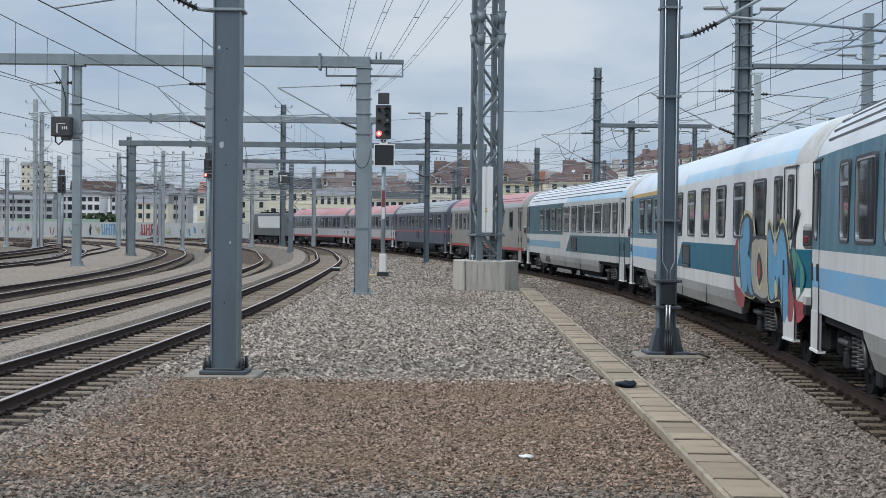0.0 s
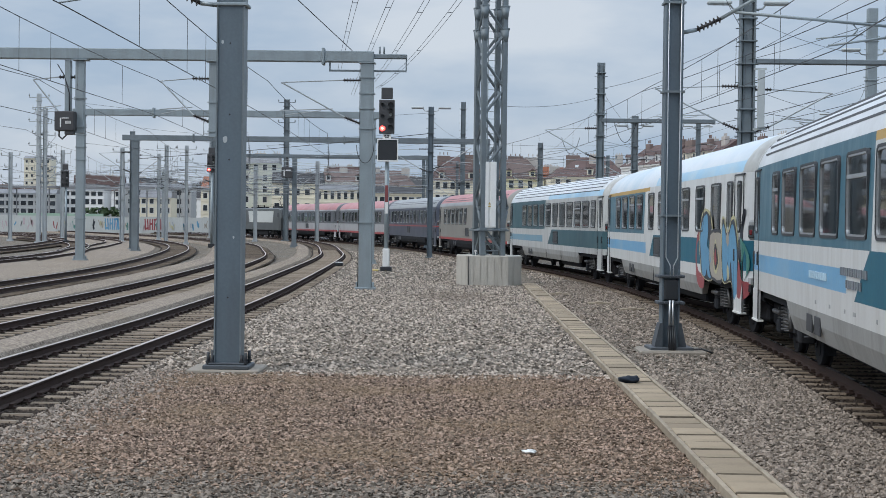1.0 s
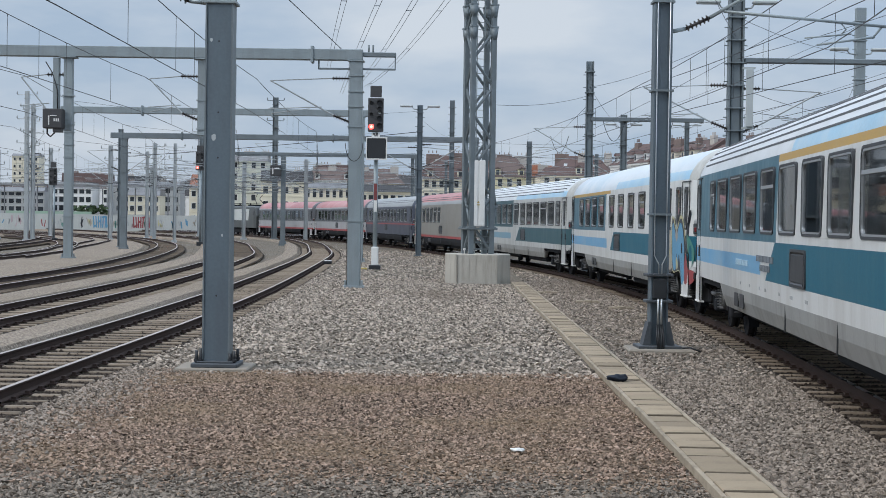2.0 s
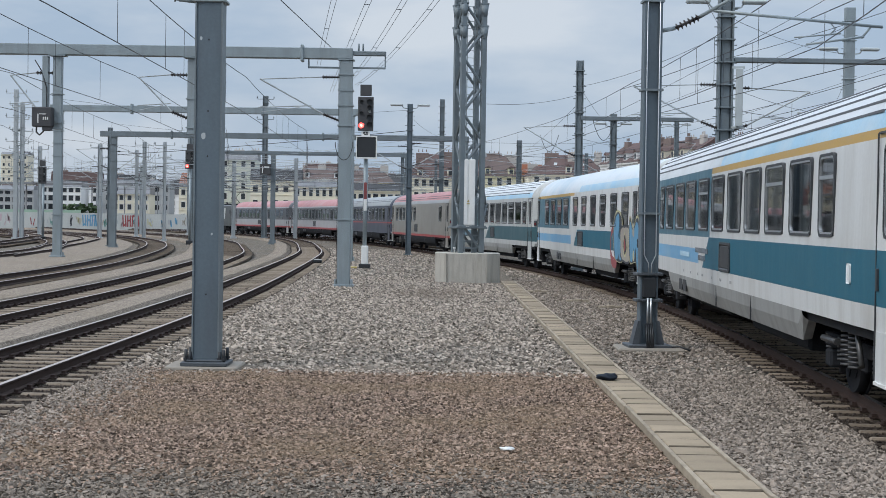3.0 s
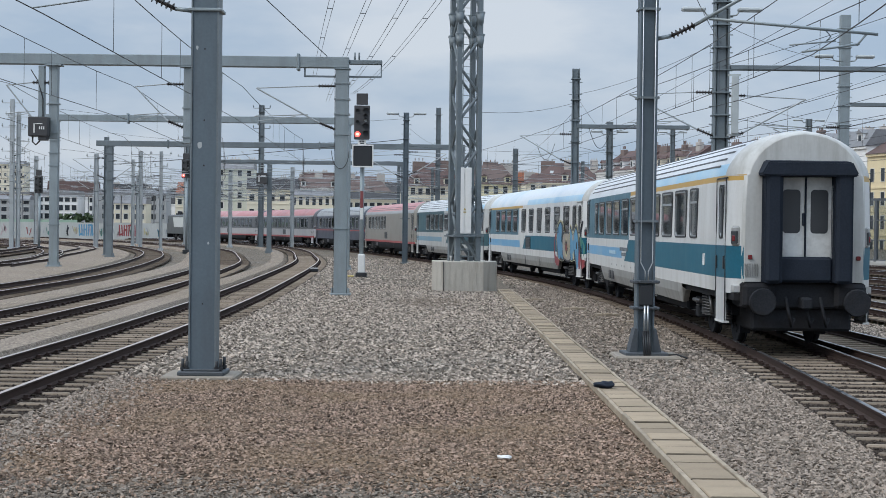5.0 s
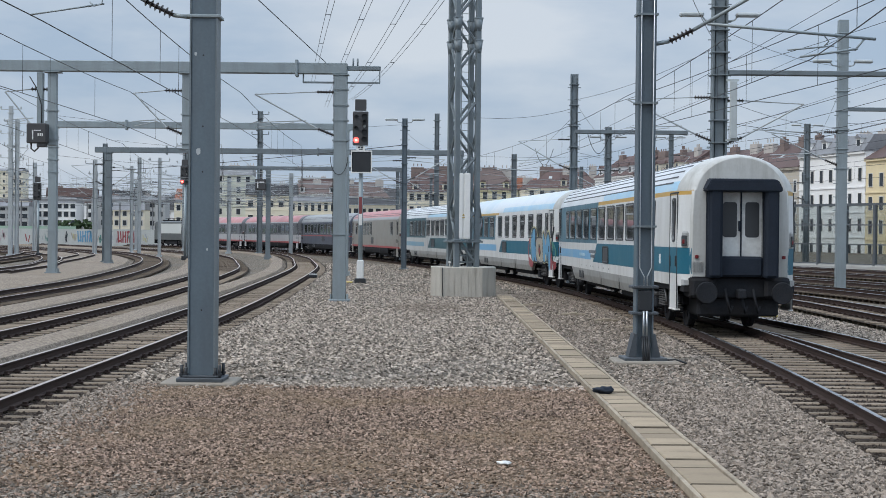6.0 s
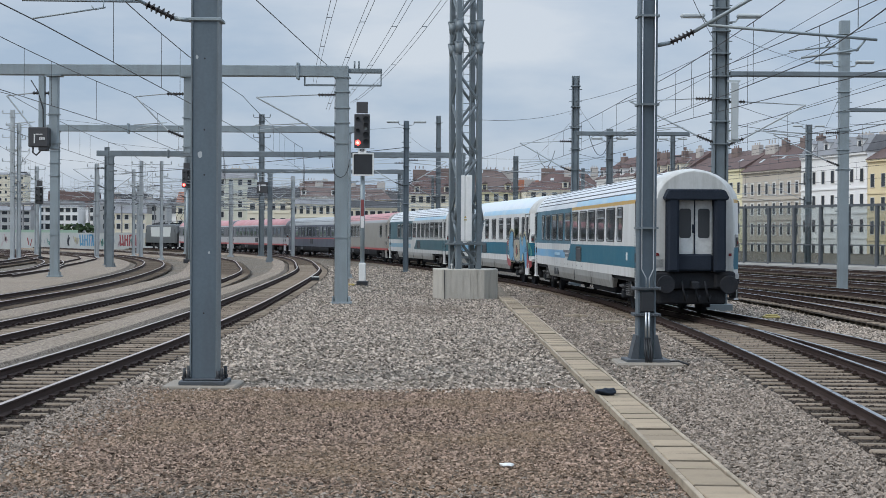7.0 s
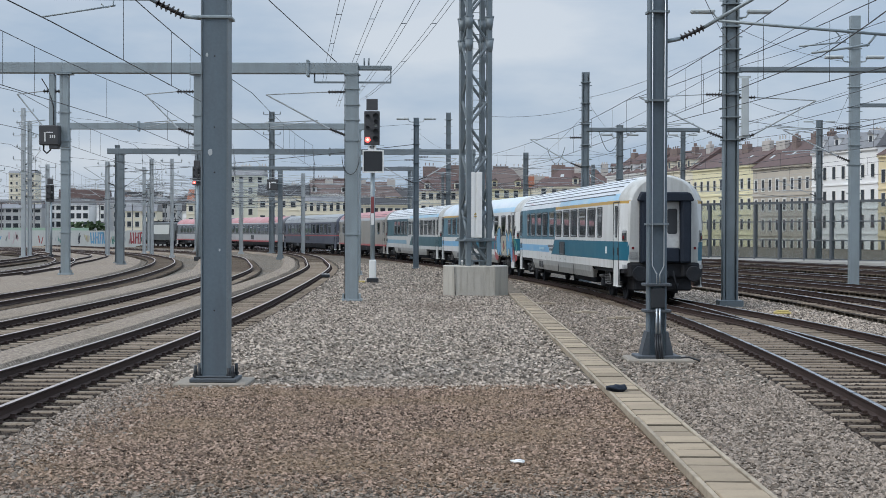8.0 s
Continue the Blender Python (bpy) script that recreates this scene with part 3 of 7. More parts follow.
def coach(label, windows, paints, low, high, roof, ribs, slant=None, band=(1.95, 3.30), zlow=(1.05, 1.36, 1.68, 1.95), doors=(1, 1), roof_low=None, curtains=(), wz=(2.08, 3.12), skirt=C_SKIRT, end=C_END, detail=True, display=0.2):
    """A passenger coach: painted walls with window openings, ribbed roof, ends, doors, skirts and bogies."""
    c = thing("coach", label, "railway coach", group="coaches of the train")
    # walls
    bm = bmesh.new()
    ws = [(y, w, v) for y, w, v in windows]
    ylines = {-HALF, HALF, -10.7, 10.7, -12.5, 12.5}
    for y, w, v in ws:
        ylines |= {round(y - w / 2, 3), round(y + w / 2, 3)}
    for r in high:
        ylines |= {r[0], r[1]}
    dwin = []
    for s, on in zip((-1, 1), doors):
        if on:
            dwin.append(s * 12.03)
            ylines |= {s * 12.03 - 0.17, s * 12.03 + 0.17}
    ys = sorted(ylines)
    zs = sorted({band[0], wz[0], wz[1], band[1], *[r[2] for r in high], *[r[3] for r in high]})

    def hole(cy, cz):
        if not wz[0] < cz < wz[1]:
            return False
        return any(abs(cy - y) < w / 2 for y, w, v in ws) or any(abs(cy - d) < 0.17 for d in dwin)

    def pick(rules):
        def f(cy, cz):
            k = 0
            for y0, y1, z0, z1, m in rules:
                if y0 < cy < y1 and z0 < cz < z1:
                    k = m
            return k
        return f

    lows = sorted({-HALF, HALF, -10.7, 10.7, -12.5, 12.5, *[r[0] for r in low], *[r[1] for r in low]})
    for side in (-1, 1):
        grid_strip(bm, side, ys, zs, pick(high), hole)
        grid_strip(bm, side, lows, sorted({*zlow, *[r[2] for r in low], *[r[3] for r in low]}), pick(low), None, slant)
    # window reveals
    for side in (-1, 1):
        for y, w in [(y, w) for y, w, v in ws] + [(d, 0.34) for d in dwin]:
            o = [(y - w / 2, wz[0]), (y + w / 2, wz[0]), (y + w / 2, wz[1]), (y - w / 2, wz[1])]
            for (a, b), (p, q) in zip(o, o[1:] + o[:1]):
                xa, xb = side * half_width(a, b), side * half_width(p, q)
                bm.faces.new([bm.verts.new(v) for v in ((xa, a, b), (xb, p, q), (xb - side * 0.07, p, q), (xa - side * 0.07, a, b))])
    part("body", bm, paints, c)
    # roof: swept over the length, dropping at both ends
    bm = bmesh.new()
    prev = None
    stations = [(y, 1.0) for y in (-HALF + 0.7, -12.0, -10.7, -5.3, 0, 5.3, 10.7, 12.0, HALF - 0.7)]
    prof = [(-x, z) for x, z in ROOF_PROFILE] + [(x, z) for x, z in ROOF_PROFILE[-2::-1]]
    for y, k in stations:
        row = [bm.verts.new((x * half_width(y, 3.3) / 1.375 * k, y, z)) for x, z in prof]
        if prev:
            for i in range(len(row) - 1):
                f = bm.faces.new((prev[i], prev[i + 1], row[i + 1], row[i]))
                f.smooth = True
                cy = y - 0.1
                edge = min(i, len(row) - 2 - i)
                f.material_index = 1 if roof_low and edge < roof_low[2] and roof_low[0] < cy < roof_low[1] else 0
        prev = row
    part("roof", bm, [roof, roof_low[3] if roof_low else roof], c)
    if ribs:
        for side in (-1, 1):
            for i, u in ribs:
                (x0, z0), (x1, z1) = ROOF_PROFILE[i], ROOF_PROFILE[i + 1]
                x, z = x0 + (x1 - x0) * u, z0 + (z1 - z0) * u
                bm = bmesh.new()
                box(bm, side * x - 0.016, side * x + 0.016, -11.3 - 0.14 * i, 11.3 + 0.14 * i, z - 0.02, z + 0.012)
                part("roof_rib", bm, C_RIB, c)
    # ends: a domed cap that curves back into the roof
    for s in (-1, 1):
        bm = bmesh.new()
        y = s * HALF
        rings = []
        for back, kx, kz in ((-0.72, 1.0, 1.0), (-0.45, 1.0, 0.995), (-0.2, 0.995, 0.975), (-0.06, 0.985, 0.945), (0.0, 0.97, 0.92), (0.03, 0.94, 0.88)):
            yy = y + s * back
            k = half_width(min(abs(yy), HALF), 3.3) / 1.375 * 1.002
            pts = [(half_width(min(abs(yy), HALF), z) * (1.0 if back < 0.01 else 0.985) + (0.003 if back < 0 else 0), z) for z in ((1.28 if back > -0.1 else 1.96), 1.97, 2.6, 3.28)] + [(x * k * kx, 3.30 + (z + 0.004 - 3.30) * kz) for x, z in ROOF_PROFILE]
            rings.append([bm.verts.new((x, yy, z)) for x, z in pts] + [bm.verts.new((-x, yy, z)) for x, z in pts[-2::-1]])
        for lower, upper in zip(rings, rings[1:]):
            for i in range(len(lower) - 1):
                if lower is rings[0] or lower is rings[1] or lower is rings[2]:
                    if i < 3 or i > len(lower) - 5:
                        continue
                bm.faces.new((lower[i], lower[i + 1], upper[i + 1], upper[i])).smooth = True
        bm.faces.new(rings[-1])
        bmesh.ops.recalc_face_normals(bm, faces=bm.faces[:])
        part("end_wall", bm, end, c)
        # gangway: two thick bellows, a sloping hood, folding door deep between them
        f0, f1 = sorted((y + s * 0.02, y + s * 0.42))
        for q in (-1, 1):
            bm = bmesh.new()
            box(bm, q * 0.655 - 0.155, q * 0.655 + 0.155, f0, f1, 1.26, 3.34, 0.06)
            for k in range(4):
                box(bm, q * 0.655 - 0.165, q * 0.655 + 0.165, f0 + 0.05 + k * 0.09, f0 + 0.07 + k * 0.09, 1.28, 3.32)
            part("gangway_bellows", bm, RUBBER, c, "black rubber gangway bellows")
        bm = bmesh.new()
        prof = [(-0.78, 3.57), (0.78, 3.57), (0.90, 3.30), (0.88, 3.26), (-0.88, 3.26), (-0.90, 3.30)]
        A = [bm.verts.new((x, y + s * 0.02, z)) for x, z in prof]
        B = [bm.verts.new((x, y + s * 0.46, z - (0.04 if z > 3.4 else 0))) for x, z in prof]
        for i in range(6):
            bm.faces.new((A[i], A[(i + 1) % 6], B[(i + 1) % 6], B[i]))
        bm.faces.new(A[::-1])
        bm.faces.new(B)
        bmesh.ops.recalc_face_normals(bm, faces=bm.faces[:])
        bmesh.ops.bevel(bm, geom=bm.edges[:], offset=0.025, segments=2, affect="EDGES")
        part("gangway_hood", bm, RUBBER, c, "black rubber hood over the gangway")
        bm = bmesh.new()
        for q in (-1, 1):
            box(bm, q * 0.262 - 0.25, q * 0.262 + 0.25, y + s * 0.055 - 0.02, y + s * 0.055 + 0.02, 1.35, 3.25, 0.01)
        dl = part("gangway_door", bm, C_DOOR, c, "grimy white folding gangway door")
        for q in (-1, 1):
            bm = bmesh.new()
            pp = rounded(q * 0.262 - 0.165, q * 0.262 + 0.165, 2.2, 3.02, 0.07)
            A = [bm.verts.new((a, y + s * 0.08, b)) for a, b in pp]
            bm.faces.new(A if s > 0 else A[::-1])
            part("door_window", bm, FRAME, dl)
            bm = bmesh.new()
            box(bm, q * 0.50 - 0.012, q * 0.50 + 0.012, y + s * 0.14 - 0.012, y + s * 0.14 + 0.012, 1.4, 3.1)
            part("grab_rail", bm, ALU, dl)
        bm = bmesh.new()
        box(bm, -0.015, 0.015, y + s * 0.085 - 0.015, y + s * 0.085 + 0.015, 1.4, 3.25)
        box(bm, -0.07, -0.03, y + s * 0.12 - 0.03, y + s * 0.12 + 0.03, 2.34, 2.58, 0.01)
        part("door_seal", bm, RUBBER, dl)
        bm = bmesh.new()
        box(bm, -0.54, 0.50, min(y + s * 0.06, y + s * 0.22), max(y + s * 0.06, y + s * 0.22), 1.28, 1.76, 0.05)
        part("footplate", bm, RUBBER, c, "raised black footplate")
        bm = bmesh.new()
        box(bm, -1.18, 1.18, min(y - s * 0.5, y + s * 0.02), max(y - s * 0.5, y + s * 0.02), 0.78, 1.27, 0.04)
        for q in (-1, 1):
            box(bm, q * 0.86 - 0.3, q * 0.86 + 0.3, min(y, y + s * 0.16), max(y, y + s * 0.16), 0.78, 1.26, 0.07)
        for x0 in (-0.35, 0.0, 0.3):
            chain(bm, [(x0, y + s * 0.1, 1.0), (x0 + 0.03, y + s * 0.22, 0.7), (x0 + 0.09, y + s * 0.2, 0.45), (x0 + 0.16, y + s * 0.12, 0.6)], 0.03, 6)
        box(bm, -0.1, 0.1, min(y, y + s * 0.35), max(y, y + s * 0.35), 0.78, 1.0, 0.03)
        box(bm, -0.95, 0.95, min(y - s * 1.2, y - s * 0.1), max(y - s * 1.2, y - s * 0.1), 0.35, 0.8, 0.05)
        part("headstock", bm, GRIME, c)
        for q in (-1, 1):
            bm = bmesh.new()
            tube(bm, (q * 0.875, y, 0.92), (q * 0.875, y + s * 0.5, 0.92), 0.1, n=12)
            tube(bm, (q * 0.875, y + s * 0.5, 0.92), (q * 0.875, y + s * 0.56, 0.92), 0.26, 0.24, n=16)
            part("buffer", bm, GRIME, c)
            bm = bmesh.new()
            box(bm, q * 1.02 - 0.04, q * 1.02 + 0.04, y + s * 0.04 - 0.03, y + s * 0.04 + 0.03, 1.70, 1.78, 0.01)
            part("tail_lamp", bm, TAIL_RED, c, "small red tail lamp")
            bm = bmesh.new()
            box(bm, -0.12, 0.12, -0.05, 0.05, 1.94, 2.33, 0.04)
            box(bm, -0.095, 0.095, -0.065, 0.04, 1.98, 2.24, 0.02, 1)
            box(bm, -0.045, 0.045, -0.08, 0.04, 2.03, 2.15, 0.02, 2)
            part("marker_lamp", bm, (C_SKIRT, FRAME, TAIL_RED), c, "dark marker lamp housing with a red lens").matrix_basis = Matrix.Translation((q * 1.235, s * 12.74, 0)) @ Matrix.Rotation(math.atan2(q * 0.874, -s * 0.485), 4, "Z")
        bm = bmesh.new()
        for k in range(9):
            box(bm, -1.14 + k * 0.032, -1.126 + k * 0.032, y + s * 0.045 - 0.006, y + s * 0.045 + 0.006, 1.38, 1.62)
        part("vent_grille", bm, C_SKIRT, c)
    # side windows and doors
    for side in (-1, 1):
        for i, (y, w, v) in enumerate(ws):
            add_window(c, side, y, (wz[0] + wz[1]) / 2, w - 0.02, wz[1] - wz[0] - 0.02, v, dict(curtains).get(i, 0) if side < 0 else 0)
        for d in dwin:
            add_window(c, side, d, 2.6, 0.32, wz[1] - wz[0] - 0.04, False)
            s = 1 if d > 0 else -1
            bm = bmesh.new()
            for yy in (d - 0.42, d + 0.42):
                box(bm, side * half_width(yy, 2) - 0.008, side * half_width(yy, 2) + 0.008, yy - 0.010, yy + 0.010, 0.52, 3.24, 0, 1)
            x = half_width(d, 0.9)
            box(bm, side * x - 0.02, side * x + 0.02, d - 0.41, d + 0.41, 0.50, 1.055, 0.0, 0)
            box(bm, side * (x - 0.02) - 0.06, side * (x - 0.02) + 0.06, d - 0.41, d + 0.41, 0.465, 0.50, 0.0, 2)
            box(bm, side * half_width(d, 3.2) - 0.025, side * half_width(d, 3.2) + 0.025, d - 0.46, d + 0.46, 3.235, 3.26, 0.0, 1)
            dr = part("door", bm, (paints[0], FRAME, STEP), c, "narrow entrance door with a bright step edge")
            for yy in (d - 0.33, d + 0.33):
                bm = bmesh.new()
                box(bm, side * half_width(yy, 1.6) - 0.03, side * half_width(yy, 1.6) + 0.03, yy - 0.03, yy + 0.03, 1.5, 1.75, 0.01)
                part("handle", bm, FRAME, dr)
    # skirts, tanks, underframe, interior
    for side in (-1, 1):
        bm = bmesh.new()
        ys = [-7.7, -7.4, -3.6, 0.2, 4.0, 7.6, 7.9]
        prev = None
        for i, y in enumerate(ys):
            low_z = 0.92 if i in (0, len(ys) - 1) else 0.62
            row = [bm.verts.new((side * a, y, z)) for a, z in ((1.395, 1.052), (1.38, 0.85 if low_z < 0.9 else 0.98), (1.30, low_z), (1.18, low_z + 0.02))]
            if prev:
                for a in range(3):
                    bm.faces.new((prev[a], prev[a + 1], row[a + 1], row[a]))
            prev = row
        part("skirt", bm, skirt, c)
        x = side * 1.385
        for y0, y1 in ((4.6, 5.1), (5.3, 5.8)):
            bm = bmesh.new()
            box(bm, x - 0.012, x + 0.012, y0, y1, 0.72, 0.98, 0.01)
            part("skirt_louvre", bm, FRAME, c)
        for y0 in (-3.62, 0.2):
            bm = bmesh.new()
            box(bm, x - 0.01, x + 0.01, y0, y0 + 0.02, 0.64, 1.04)
            part("skirt_joint", bm, FRAME, c)
        bm = bmesh.new()
        x = side * half_width(0, 1.65)
        box(bm, x - 0.015, x + 0.015, display - 0.55, display + 0.55, 1.38, 1.84, 0.04)
        ring_mesh(bm, rounded(display - 0.62, display + 0.62, 1.34, 1.88, 0.08), rounded(display - 0.56, display + 0.56, 1.38, 1.84, 0.06), side * 1.40, side * 1.43)
        part("destination_display", bm, FRAME, c, "blank dark destination display")
    bm = bmesh.new()
    box(bm, -1.3, 1.3, -12.9, 12.9, 0.92, 1.06)
    box(bm, -1.1, 1.1, -6.8, -2.2, 0.42, 0.95, 0.05)
    box(bm, -1.05, 1.05, 0.5, 6.4, 0.46, 0.95, 0.05)
    box(bm, -0.5, 0.5, -2.2, 0.5, 0.55, 0.95)
    part("underframe", bm, GRIME, c)
    bm = bmesh.new()
    box(bm, -1.3, 1.3, -12.9, 12.9, 1.08, 1.2)
    box(bm, 0.35, 0.4, -10.2, 10.2, 1.2, 3.2)
    for k in range(11):
        box(bm, -1.25, 0.35, -10.1 + k * 2.0, -10.05 + k * 2.0, 1.2, 3.2)
    part("interior", bm, INTERIOR, c)
    if detail:
        for y in (-9.8, -6.2, -1.1, 3.9, 8.6):
            bm = bmesh.new()
            box(bm, -0.22, 0.22, y - 0.25, y + 0.25, 4.03, 4.10, 0.03)
            part("roof_vent", bm, roof, c)
    running_gear(c, 9.5)
    return c


RIBS = ((1, 0.85), (2, 0.75), (3, 0.65), (4, 0.55), (5, 0.45))
W11 = [(-9.15, 0.87, True), (-7.52, 1.45, False), (-5.6, 1.45, True), (-3.7, 1.45, False), (-1.85, 1.45, False), (0.1, 1.45, False), (2.0, 1.35, True), (3.95, 1.45, False), (5.8, 1.45, False), (7.75, 1.4, False), (9.3, 0.75, True)]
W13 = [(-10.75, 0.87, True), (-9.2, 1.4, False), (-7.4, 1.4, True), (-5.6, 1.4, False), (-3.8, 1.4, False), (-2.0, 1.3, False), (-0.15, 1.35, True), (1.8, 1.35, False), (3.6, 1.35, False), (5.4, 1.35, False), (7.2, 1.3, True)]
C_WASHED = mat("washed_teal_paint", (0.035, 0.125, 0.175), 0.45, 0, 0.14, 0.9, 20, 0, (0.16, 0.25, 0.29), 1.2, 0.75, streak=True)
P1 = [C_WHITE, C_TEAL, C_BLUE, C_YELLOW, C_WASHED]
c1 = coach("white and teal express coach with ribbed silver roof and ochre line", W11, P1,
           [(-HALF, 1.6, 1.33, 1.95, 1), (2.6, HALF, 1.40, 1.70, 2)], [(1.05, HALF, 1.95, 3.30, 4), (-HALF, 1.05, 3.19, 3.30, 3)],
           C_ROOF, RIBS, (1.6, -1.5, 1.65), zlow=(1.05, 1.33, 1.40, 1.70, 1.95), roof_low=(-14, 1.2, 2, C_SKYBLUE), curtains=((1, 1), (3, 1), (5, 1), (7, 1), (9, 2)), display=-0.9)
W12 = [(-11.1, 0.55, False), (-9.55, 1.08, False), (-7.52, 1.08, True), (-5.45, 1.08, True), (-3.4, 1.08, False), (-1.3, 1.08, True), (0.75, 1.08, False), (3.3, 1.3, True), (5.2, 1.3, True), (7.1, 1.3, False), (9.0, 1.2, True)]
c2 = coach("white coach with teal panel, washed blue roof and painted graffiti", W12, P1,
           [(-HALF, 0.6, 1.33, 1.93, 1), (1.8, HALF, 1.38, 1.70, 2)], [(2.2, HALF, 1.95, 3.19, 4), (1.2, HALF, 3.19, 3.30, 3)],
           C_ROOF_SMOOTH, (), (0.6, -1.4, 1.63), zlow=(1.05, 1.33, 1.38, 1.70, 1.93, 1.95), roof_low=(-14, 3.0, 2, C_SKYBLUE), curtains=((2, 1),), display=-0.6)
P3 = [mat("grimy_white_coach_paint", (0.45, 0.46, 0.45), 0.45, 0, 0.08, 0.7, 20, 0, (0.26, 0.25, 0.225), 0.8, 0.7, streak=True),
      mat("grimy_teal_coach_paint", (0.03, 0.088, 0.108), 0.5, 0, 0.14, 0.9, 20, 0, (0.075, 0.125, 0.135), 1.1, 0.6, streak=True),
      mat("grimy_blue_coach_paint", (0.16, 0.29, 0.37), 0.5, 0, 0.14, 0.9, 20, 0, (0.26, 0.31, 0.32), 1.0, 0.6, streak=True), C_YELLOW, C_SKYBLUE]
c3 = coach("grimy white and teal express coach with ribbed silver roof", W13, P3,
           [(-HALF, -0.6, 1.28, 1.95, 1), (1.4, HALF, 1.36, 1.66, 2)], [(0.8, HALF, 1.95, 3.30, 1)],
           C_ROOF, RIBS, (-0.6, -1.7, 1.62), zlow=(1.05, 1.28, 1.36, 1.66, 1.95), roof_low=(-14, 1.2, 2, C_SKYBLUE), curtains=((3, 1), (7, 1)), display=-2.2)
W4 = [(-9.6, 1.0, False), (1.0, 1.0, True), (2.7, 1.2, True), (4.4, 1.2, False), (6.1, 1.2, True), (7.8, 1.2, False), (9.5, 1.0, True)]
c4 = coach("grimy tan-grey coach with faded red roof and red sill line", W4, [C_TAN, C_RED], [(-HALF, HALF, 1.05, 1.2, 1)], [], C_PINKROOF, RIBS[1:3],
           zlow=(1.05, 1.2, 1.95), roof_low=(-HALF, HALF, 2, C_GREYROOF), skirt=GRIME, end=C_TAN)
W5 = [(-9.6 + 1.75 * k, 1.2, k % 2 == 0) for k in range(12)]
c5 = coach("night-blue coach with a thin red line and grey roof", W5, [C_NAVY, C_RED], [(-HALF, HALF, 1.86, 1.95, 1)], [], C_GREYROOF, RIBS[1:3],
           zlow=(1.05, 1.86, 1.95), skirt=GRIME, end=C_NAVY)
P6 = [C_GREY, C_DKGREY, C_RED]
RED = dict(zlow=(1.05, 1.22, 1.95), skirt=GRIME, end=C_DKGREY, roof_low=(-HALF, HALF, 1, C_GREY))
c6 = coach("grey coach with dark window band, red sill and faded red roof", W5, P6, [(-HALF, HALF, 1.05, 1.22, 2)], [(-HALF, HALF, 1.95, 3.30, 1)], C_PINKROOF, (), **RED)
c7 = coach("grey coach with dark window band, red sill and faded red roof", W5, P6, [(-HALF, HALF, 1.05, 1.22, 2)], [(-HALF, HALF, 1.95, 3.30, 1)], C_PINKROOF, (), **RED)

# graffiti on the second coach: flat paint shapes on its wall
G_COLS = {"sky_blue_spray": (0.10, 0.27, 0.42), "red_spray": (0.27, 0.055, 0.06), "sand_spray": (0.33, 0.30, 0.25), "green_spray": (0.06, 0.20, 0.17), "black_spray": (0.03, 0.035, 0.045), "cream_spray": (0.45, 0.42, 0.24)}
G_MATS = {k: mat(k, v, 0.5, 0, 0.16, 2.0, 20) for k, v in G_COLS.items()}


def spray(parent, paint, pts, lift):
    bm = bmesh.new()
    vs = []
    pts = [(y - 1.0 if y > -10 else -11 + (y + 10) * 0.72, z) for y, z in pts]
    for i in range(len(pts)):
        p0, p1, p2, p3 = [np.array(pts[(i + k) % len(pts)]) for k in (-1, 0, 1, 2)]
        for u in (0, 0.25, 0.5, 0.75):
            a, b = 0.5 * (2 * p1 + (p2 - p0) * u + (2 * p0 - 5 * p1 + 4 * p2 - p3) * u * u + (3 * p1 - p0 - 3 * p2 + p3) * u ** 3)
            a, b = float(a), max(float(b), 0.72)
            vs.append(bm.verts.new((-half_width(a, b) - 0.004 - 0.0015 * lift, a + 0.04 * noise.noise((a * 3, b * 3, lift)), b + 0.04 * noise.noise((a * 3, b * 3, lift + 9)))))
    bm.faces.new(vs)
    bmesh.ops.triangulate(bm, faces=bm.faces[:])
    part("graffiti_shape", bm, G_MATS[paint], parent, paint.replace("_", " ") + " paint patch of a graffiti")


